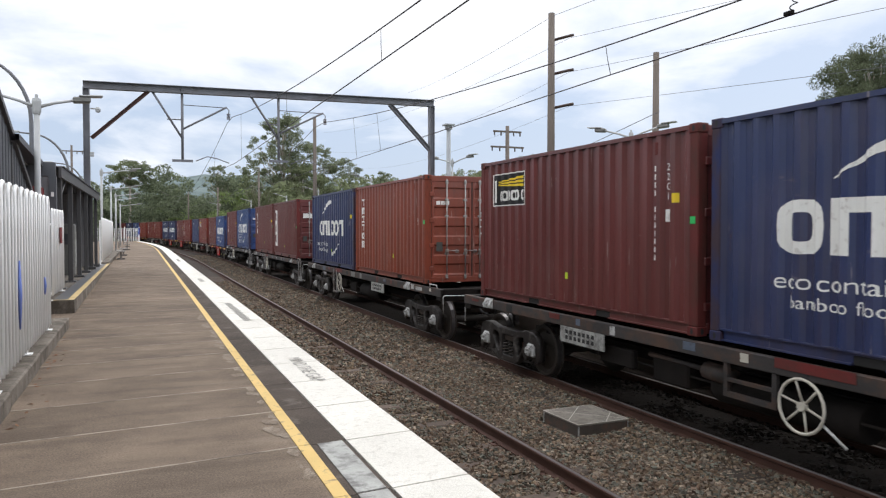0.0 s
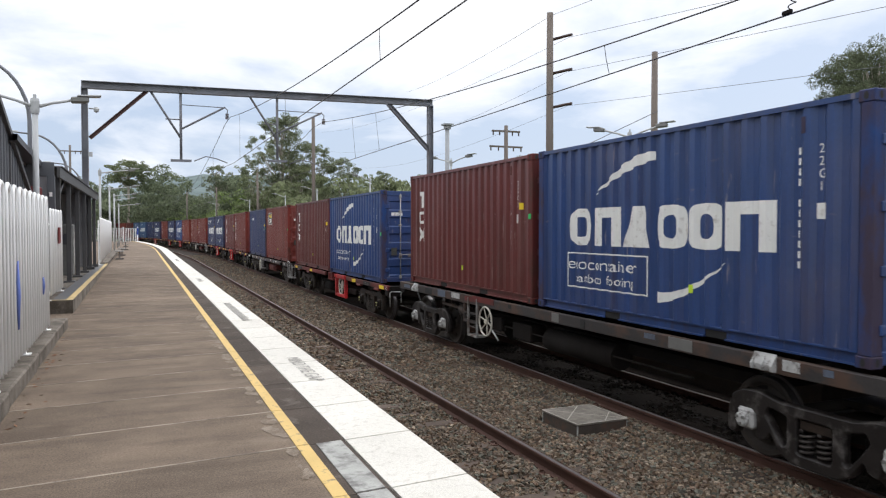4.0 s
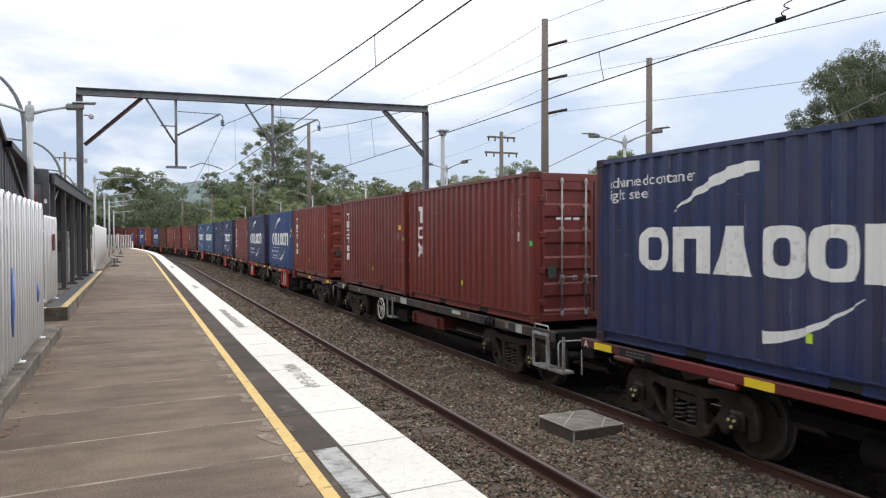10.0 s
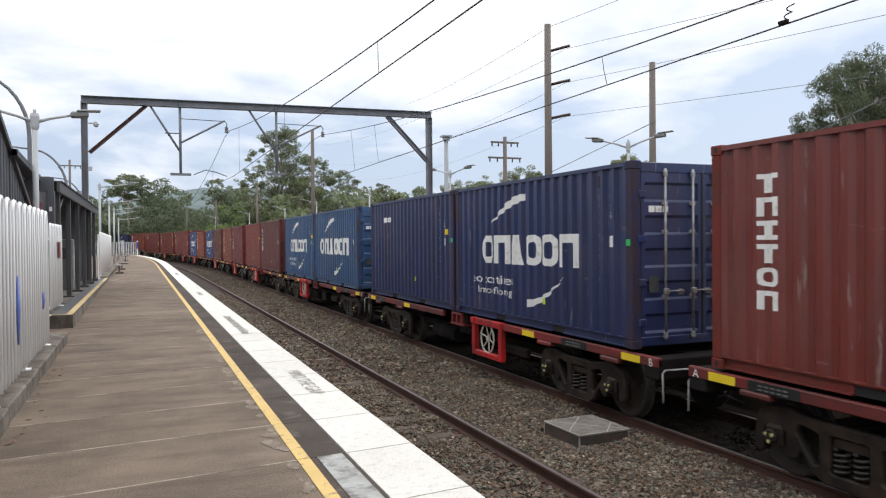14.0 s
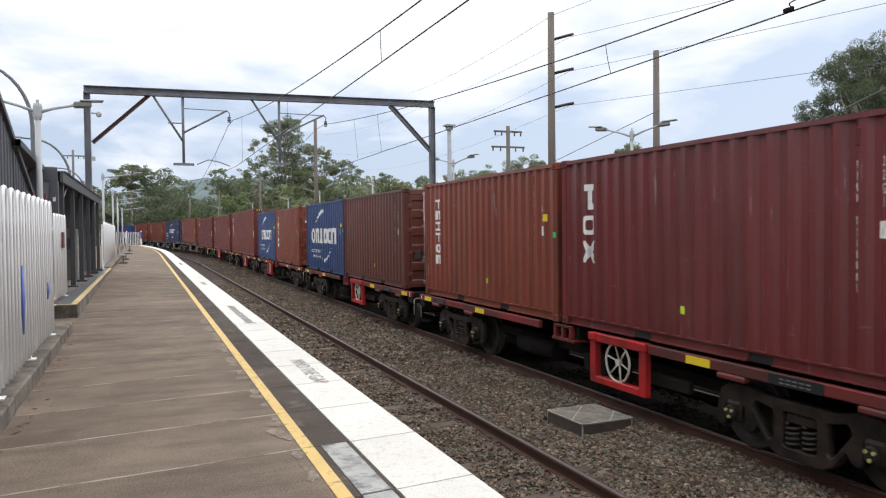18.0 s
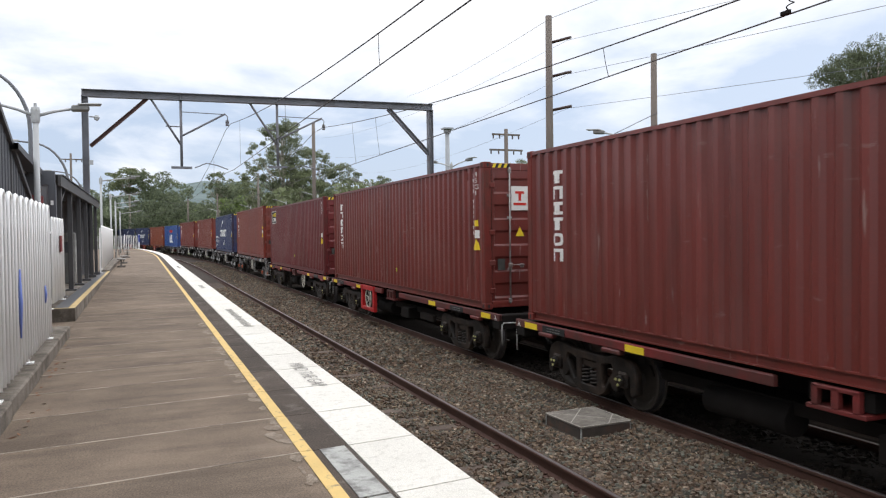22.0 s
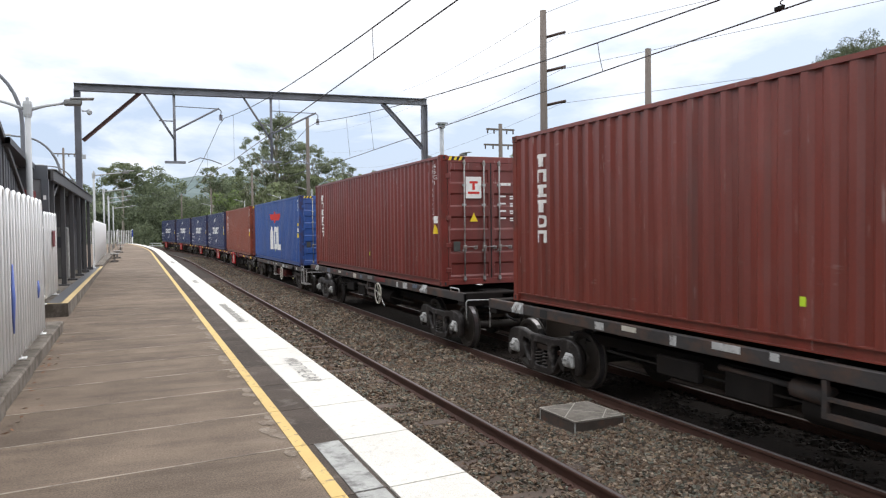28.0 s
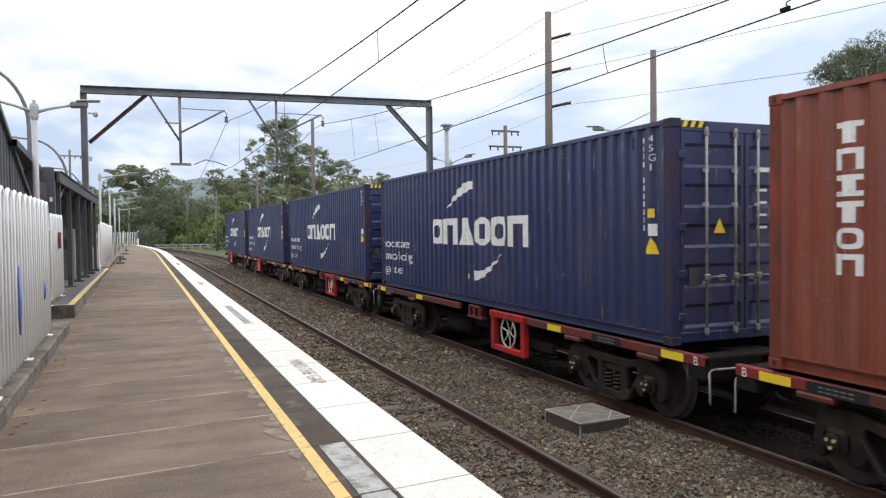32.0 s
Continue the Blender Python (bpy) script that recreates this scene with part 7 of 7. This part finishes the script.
def handwheel_mesh(r=0.28):
    bm = bmesh.new()
    pts = [(0, r * math.cos(2 * math.pi * k / 20), r * math.sin(2 * math.pi * k / 20)) for k in range(21)]
    bm_tube(bm, pts, 0.018, 6, cap=False)
    for k in range(6):
        a = 2 * math.pi * k / 6 + 0.26
        bm_tube(bm, [(0.03, 0.03 * math.cos(a), 0.03 * math.sin(a)), (0, r * math.cos(a), r * math.sin(a))], 0.014, 5)
    bm_disc(bm, (0.02, 0, 0), (1, 0, 0), 0.05, 0.06, 10)
    return bm


def wedge(sx, y0, y1, z):
    """A ribbed lifting bracket: a sloping plate between two cheeks."""
    bm = bmesh.new()
    for a, b, d in ((y0, y0 + 0.03, 0.0), (y1 - 0.03, y1, 0.0), ((y0 + y1) / 2 - 0.015, (y0 + y1) / 2 + 0.015, 0.0), (y0 + 0.03, y1 - 0.03, 0.025)):
        vs = [bm.verts.new((sx * x, y, zz)) for y in (a, b) for x, zz in ((1.205, z - 0.22), (1.275 - d, z - 0.21), (1.285 - d, z - 0.15), (1.205, z - 0.03))]
        bm.faces.new(vs[:4])
        bm.faces.new(vs[4:])
        for j in range(4):
            bm.faces.new((vs[j], vs[(j + 1) % 4], vs[4 + (j + 1) % 4], vs[4 + j]))
    return bm


SILL_MARKS = ((2, "NQTY", -1.09, 0.165, 0.15), (24, "4/16 A", -3.31, -0.055, 0.14))


def wagon(kind, brake, seed):
    """A container flat wagon; its origin is the middle of the track at rail level's own height."""
    rng = random.Random(seed)
    z = DECK[kind]
    col = {"R": "red", "D": "sooty grey", "E": "dark grey"}[kind]
    w = thing("container_wagon", f"{col} container flat wagon with grimy bogies", "rail wagon", "wagons of the train")
    half = {"R": 6.62, "D": 7.15, "E": 6.95}[kind]
    bog = {"R": 4.51, "D": 5.45, "E": 5.15}[kind]
    side = M_WAGRED if kind == "R" else M_WAGDARK
    part("centre_sill", shared(("centre_sill", kind), lambda: B((-0.30, 0.30, -half, half, z - 0.42, z - 0.10), (-0.75, 0.75, -half + 2.6, half - 2.6, z - 0.55, z - 0.40)), M_UNDER), None, w)
    for y in (-half, half):
        s = 1 if y > 0 else -1
        part("headstock", shared(("headstock", kind, s), lambda: B((-1.2, 1.2, y - s * 0.30 if s > 0 else y, y if s > 0 else y + 0.30, z - 0.33, z - 0.06), bevel=0.015), M_UNDER), None, w)
        cp = part("coupler", shared(("coupler", kind, s), lambda: B((-0.09, 0.09, min(y, y + s * 0.40), max(y, y + s * 0.40), z - 0.36, z - 0.18), (-0.17, 0.17, min(y + s * 0.40, y + s * 0.62), max(y + s * 0.40, y + s * 0.62), z - 0.42, z - 0.12), bevel=0.03), M_UNDER), None, w)
        part("brake_hose", shared(("brake_hose", kind, s), lambda: T([(-0.35, y, z - 0.25), (-0.36, y + s * 0.12, z - 0.30), (-0.34, y + s * 0.30, z - 0.55), (-0.25, y + s * 0.50, z - 0.62)], 0.022, 6), M_SEALSHADE), None, w)
        lever = part("uncoupling_rod", shared(("uncoupling_rod", kind, s), lambda: T([(-0.2, y + s * 0.04, z - 0.22), (-1.12, y + s * 0.04, z - 0.20), (-1.16, y + s * 0.04, z - 0.24), (-1.16, y + s * 0.05, z - 0.62)], 0.014, 6), M_CAPW), None, w)
    for sx in (-1, 1):
        x0, x1 = sorted((sx * 1.21, sx * 1.13))
        if kind == "R":
            for a, b in ((-half, -0.75), (0.75, half)) if brake <= 0 else ((-half, -0.75), (0.75, half)):
                part("side_sill", shared(("side_sill", kind, sx, a), lambda: B((x0, x1, a, b, z - 0.172, z - 0.042), bevel=0.012), side), None, w)
            for y in (-5.55, -3.7, 3.7, 5.55):
                part("sill_bracket", shared(("sill_bracket", sx, y), lambda: B((min(sx * 1.235, sx * 1.12), max(sx * 1.235, sx * 1.12), y - 0.22, y + 0.22, z - 0.245, z - 0.172), bevel=0.02), side), None, w)
            part("lock_pedestal", shared(("lock_pedestal", sx), lambda: B((min(sx * 1.2, sx * 0.3), max(sx * 1.2, sx * 0.3), -0.34, 0.34, z - 0.29, z - 0.24), (x0, x1, -0.27, -0.20, z - 0.24, z - 0.03), (x0, x1, 0.20, 0.27, z - 0.24, z - 0.03), (x0, x1, -0.04, 0.04, z - 0.24, z - 0.03), (x0, x1, -0.27, 0.27, z - 0.07, z - 0.028), bevel=0.008), side), None, w)
            for y in (-6.05, -3.15, 3.15, 6.05):
                part("reflector", shared(("reflector", sx, y), lambda: B((min(sx * 1.216, sx * 1.211), max(sx * 1.216, sx * 1.211), y - 0.21, y + 0.21, z - 0.162, z - 0.062)), M_YELLOW), None, w, "yellow reflector plate")
            for y in (-6.48, 6.48):
                ch = "A" if (brake > 0) == (y < 0) else "B"

                def letter():
                    bm = text_mesh(ch, 0.15, "CENTER")
                    bm.transform(Matrix(((0, 0, 1, sx * 1.2135), (sx, 0, 0, y), (0, 1, 0, z - 0.165), (0, 0, 0, 1))))
                    return bm
                part("end_mark", shared(("end_mark", sx, y, ch), letter, M_WHITE), None, w, "white painted letter")
            part("data_panel", shared(("data_panel", sx, 1), lambda: B((min(sx * 1.216, sx * 1.211), max(sx * 1.216, sx * 1.211), 4.95, 5.65, z - 0.165, z - 0.05)), M_BLACK), None, w, "small black data panel")
            tagged(part("panel_print", shared(("panel_print", sx, 1), lambda: B(*[(min(sx * 1.2185, sx * 1.2165), max(sx * 1.2185, sx * 1.2165), 5.10 + k % 5 * 0.085, 5.16 + k % 5 * 0.085, z - 0.10 - k // 5 * 0.042, z - 0.085 - k // 5 * 0.042) for k in range(10)]), M_GREY), None, w), kind="stuff")
            part("data_panel", shared(("data_panel", sx), lambda: B((min(sx * 1.216, sx * 1.211), max(sx * 1.216, sx * 1.211), -4.95, -4.25, z - 0.165, z - 0.05)), M_BLACK), None, w, "small black data panel")
            tagged(part("panel_print", shared(("panel_print", sx), lambda: B(*[(min(sx * 1.2185, sx * 1.2165), max(sx * 1.2185, sx * 1.2165), -4.80 + k % 5 * 0.085, -4.74 + k % 5 * 0.085, z - 0.10 - k // 5 * 0.042, z - 0.085 - k // 5 * 0.042) for k in range(10)]), M_GREY), None, w), kind="stuff")
        else:
            hgt = 0.235 if kind == "D" else 0.225
            part("side_sill", shared(("side_sill", kind, sx), lambda: B((x0, x1, -half, half, z - hgt, z - 0.055), bevel=0.012), side), None, w)
            for i, y in enumerate((-6.5, -5.75, -5.3, -4.3, -3.6, -3.0, -2.3, -1.4, -0.6, 0.3, 1.0, 1.9, 2.8, 3.5, 4.3, 5.1, 6.0, 6.6)):
                if rng.random() < 0.78:
                    ln = rng.choice((0.06, 0.11, 0.16, 0.22))
                    o = part("paint_patch", shared(("paint_patch", kind, sx, i, ln), lambda: B((min(sx * 1.2145, sx * 1.2105), max(sx * 1.2145, sx * 1.2105), y - ln, y + ln, z - rng.choice((0.15, 0.18, 0.21)), z - rng.choice((0.065, 0.08, 0.10)))), rng.choice((M_CAPW, M_CAPW, M_WHEELW, M_GREY, M_FADEDBLUE, M_TANK, M_SEALSHADE))), None, w, "pale worn paint patch")
            for y in (-bog, bog):
                part("sill_bracket", shared(("sill_bracket", kind, sx, y), lambda: wedge(sx, y + 0.34, y + 0.64, z), M_CAPW if kind == "D" else M_UNDER), None, w)
    for wag, text, ym, zm, size in SILL_MARKS:
        if wag == seed:
            bm = text_mesh(text, size, "CENTER")
            bm.transform(Matrix(((0, 0, -1, -1.2165), (-1, 0, 0, ym), (0, 1, 0, zm), (0, 0, 0, 1))))
            tagged(part("chalk_mark", bm, M_CAPW, w, "white painted letters on the sill"), kind="stuff")
    # near-side gear below the frame
    hb = 1 if brake > 0 else -1
    if kind == "R":
        yb = 2.1 if hb > 0 else (-1.5 if brake else -2.1)
        fr = part("brake_frame", shared(("brake_frame", hb), lambda: B((-1.235, -1.13, yb - 0.66, yb - 0.52, -0.62, z - 0.035), (-1.235, -1.13, yb + 0.52, yb + 0.66, -0.62, z - 0.035), (-1.235, -1.13, yb - 0.52, yb + 0.52, -0.62, -0.52), (-1.235, -1.13, yb - 0.52, yb + 0.52, z - 0.16, z - 0.035), (-1.26, -1.135, yb - 0.68, yb - 0.50, z - 0.15, z - 0.033), (-1.26, -1.135, yb + 0.50, yb + 0.68, z - 0.15, z - 0.033), bevel=0.01), M_FRAMERED), None, w, "bright red handbrake frame") if brake else None
        hw = part("handwheel", shared(("handwheel", 0), handwheel_mesh, M_WHEELW), None, fr or w, "cream spoked handbrake wheel")
        hw.location = (-1.19, yb + 0.02, z - 0.40)
        part("air_tank", shared(("air_tank", kind), lambda: T([(-0.7, 0.9, z - 0.62), (-0.7, 2.2, z - 0.62)], 0.19, 12), M_UNDER), None, w)
        part("brake_cylinder", shared(("brake_cylinder", kind), lambda: B((-1.0, -0.5, -0.9, -0.3, z - 0.72, z - 0.44), bevel=0.02), M_UNDER), None, w)
        part("valve_box", shared(("valve_box", kind), lambda: B((-1.05, -0.95, -2.8, -1.9, z - 0.62, z - 0.45), bevel=0.02), M_UNDER), None, w)
    else:
        yb, ys = {("D", 1): (2.0, 2.62), ("D", -1): (-1.38, -2.28), ("E", 1): (2.1, 1.38), ("E", -1): (-1.88, -0.1)}[kind, hb]
        hw = part("handwheel", shared(("handwheel", 0), handwheel_mesh, M_WHEELW), None, w, "cream spoked handbrake wheel")
        hw.location = (-1.22, yb, z - 0.50)

        def stirrup(y, wd, bot):
            return lambda: B((-1.23, -1.19, y - wd / 2 - 0.014, y - wd / 2 + 0.014, bot, z - 0.10), (-1.23, -1.19, y + wd / 2 - 0.014, y + wd / 2 + 0.014, bot, z - 0.10), (-1.23, -1.02, y - wd / 2, y + wd / 2, bot - 0.02, bot + 0.02))
        if seed not in (0, 23):
            part("step", shared(("step", kind, ys), stirrup(ys, 0.42, -0.50), M_GALV), None, w, "grey footstep stirrup")
        for ye in (((-half + 0.35,) if seed in (2, 3, 20, 22) else ()) if kind == "D" else (-half + 0.45, -half - 0.05)):
            part("step", shared(("step", kind, ye), stirrup(ye, 0.45, -0.52), M_GALV), None, w, "grey footstep stirrup")
        part("grab_rail", shared(("grab_rail", kind), lambda: T([(-1.24, -half + 0.12, z - 0.04), (-1.25, -half + 0.14, z + 0.03), (-1.25, -half + 0.56, z + 0.03), (-1.24, -half + 0.58, z - 0.04)], 0.014, 6), M_CAPW), None, w)
        if kind == "D":
            r0 = yb - 0.62 if hb < 0 else yb - 0.35
            part("red_rail", shared(("red_rail", hb), lambda: B((-1.2185, -1.2125, r0, r0 + 0.97, z - 0.16, z - 0.05)), M_WAGRED), None, w, "red painted length of the sill")
            part("brake_bracket", shared(("brake_bracket", hb), lambda: B((-1.20, -1.15, yb + 0.34, yb + 0.40, z - 0.62, z - 0.2), (-1.20, -1.15, yb + 1.05, yb + 1.11, z - 0.62, z - 0.2), (-1.20, -1.15, yb + 0.36, yb + 1.09, z - 0.62, z - 0.56), (-1.20, -1.15, yb + 0.36, yb + 1.09, z - 0.44, z - 0.40)), M_WAGDARK), None, w)
            part("slack_adjuster", shared(("slack_adjuster", hb), lambda: join_two(T([(-1.0, yb + 1.15, z - 0.45), (-1.0, yb + 1.6, z - 0.42)], 0.11, 10), T([(-1.0, yb + 1.6, z - 0.42), (-1.0, yb + 2.7, z - 0.40)], 0.035, 8)), M_WAGDARK, M_WAGDARK), None, w)
            part("brake_lever", shared(("brake_lever", hb), lambda: T([(-1.2, yb - 0.22, z - 0.62), (-1.2, yb - 0.52, z - 0.80)], 0.016, 6), M_CAPW), None, w, "white brake lever")
        if kind == "D" and seed < 2:
            d0 = -2.95 if hb > 0 else 2.1
            part("data_board", shared(("data_board", hb), lambda: B((-1.222, -1.20, d0, d0 + 1.2, z - 0.48, z - 0.235)), M_TACT), None, w, "scuffed white data board")
            part("data_print", shared(("data_print", hb), lambda: B(*[(-1.2265, -1.2225, d0 + 0.25 + (k // 2) * 0.12, d0 + 0.32 + (k // 2) * 0.12, z - 0.34 - (k % 2) * 0.09, z - 0.28 - (k % 2) * 0.09) for k in range(14)]), M_BLACK), None, w)
        part("air_tank", shared(("air_tank", kind), lambda: B((-1.06, -0.70, -1.9, 0.1, z - 0.66, z - 0.36), (-1.09, -1.055, -1.7, -1.62, z - 0.64, z - 0.38), (-1.09, -1.055, -0.2, -0.12, z - 0.64, z - 0.38), bevel=0.04) if kind == "E" else T([(-0.85, -1.9, z - 0.60), (-0.85, 0.1, z - 0.60)], 0.20, 12), M_TANK if kind == "E" else M_UNDER), None, w, "dull red air tank" if kind == "E" else "")
        part("brake_cylinder", shared(("brake_cylinder", kind), lambda: B((-1.05, -0.5, 0.5, 1.2, z - 0.72, z - 0.42), bevel=0.02), M_UNDER), None, w)
        part("valve_box", shared(("valve_box", kind), lambda: B((-1.08, -0.98, 1.6, 2.4, z - 0.66, z - 0.40), bevel=0.02), M_UNDER), None, w)
        part("pull_rod", shared(("pull_rod", kind), lambda: T([(-1.0, 3.6, z - 0.55), (-1.0, -3.6, z - 0.58)], 0.018, 6), M_UNDER), None, w)
    for y in (-5.6, -2.8, -0.3, 0.3, 2.8, 5.6):
        part("cross_member", shared(("cross_member", kind, y), lambda: B((-1.12, 1.12, y - 0.07, y + 0.07, z - 0.22, z - 0.035)), M_UNDER), None, w)
    sets = bogie(w, -bog, kind, seed == 20) + bogie(w, bog, kind, seed == 20)
    return w, sets, bog


TRAIN = []          # (carried thing, offset in the train, half base, local y, height)
WHEELS = []         # (wheelset, distance in the train, local y)


def build_train():
    u = 0.0
    seed = 0
    for i, (kind, brake, a, b) in enumerate(CONSIST):
        end = END[kind] if b else END40[kind]
        body = 12.116 + GAP[kind] if b else 12.192
        mid = u + end + body / 2 + SHIFT[i]
        u += 2 * end + body
        w, sets, bog = wagon(kind, brake, i)
        TRAIN.append((w, mid, bog, 0.0, 0.0))
        for ws, yy in sets:
            WHEELS.append((ws, mid, yy))
        if b:
            d = (6.058 + GAP[kind]) / 2
            for y, (colour, mark) in ((-d + SLIDE[kind][0], a), (d + SLIDE[kind][1], b)):
                TRAIN.append((container(SHORT[kind], 2.591, colour, mark, seed), mid, bog, y, DECK[kind]))
                seed += 1
        else:
            TRAIN.append((container(12.192, 2.896 if kind != "X" else 2.591, a[0], a[1], seed), mid, bog, 0.04, DECK[kind]))
            seed += 1


def train_pose(mid, bog, y, z, t):
    s = mid - travelled(t)
    p, q = on_line(s - bog), on_line(s + bog)
    d = (q - p).normalized()
    m = Matrix(((d.y, d.x, 0, 0), (-d.x, d.y, 0, 0), (0, 0, 1, 0), (0, 0, 0, 1)))
    return Matrix.Translation((p + q) / 2 + Vector((0, 0, 0))) @ m @ Matrix.Translation((0, y, z))


def motions():
    """All that moves: wagons and containers along the line, and the wheels while they pass."""
    steps = [t * 1.0 for t in range(0, 33)]
    for ob, mid, bog, y, z in TRAIN:
        walk(ob, [(t, train_pose(mid, bog, y, z, t)) for t in steps])
    for ws, mid, yy in WHEELS:
        base = ws.matrix_basis.copy()
        turn = lambda t: base @ Matrix.Rotation(-(travelled(t) % (2 * math.pi * 0.462 * 50)) / 0.462, 4, "X")
        near = [k / FPS for k in range(0, 32 * FPS + 1) if 2.0 < mid + yy - travelled(k / FPS) < 26.0]
        if not near:
            continue
        rows = [(t, turn(t)) for t in near]
        if near[0] > 0.05:
            rows.insert(0, (0.0, rows[0][1]))
        if near[-1] < 31.95:
            rows.append((32.0, rows[-1][1]))
        walk(ws, rows)


build_ground()
build_rails()
build_platform()
build_pit()
build_station_side()
build_opposite()
build_gantry()
build_lamps()
build_wires()
build_poles()
build_train()
build_trees()
build_stones("ballast_stones", "loose grey-brown crushed stones between the rails", M_STONE, [(-3.06, -0.80, 3.0, 14, 1450), (-3.06, -0.80, 14, 45, 330), (-4.6, -3.22, 5, 14, 1150), (-4.6, -3.22, 14, 40, 260), (-3.06, -0.80, 45, 80, 70), (-3.06, -0.80, -10, 3, 230), (-4.6, -3.22, -10, 5, 230)])
build_stones("shade_dark_stones", "crushed stones coloured dark as the shade under the train", M_SHADESTONE, [(-0.69, 0.75, 3.0, 16, 420)], 6)
motions()
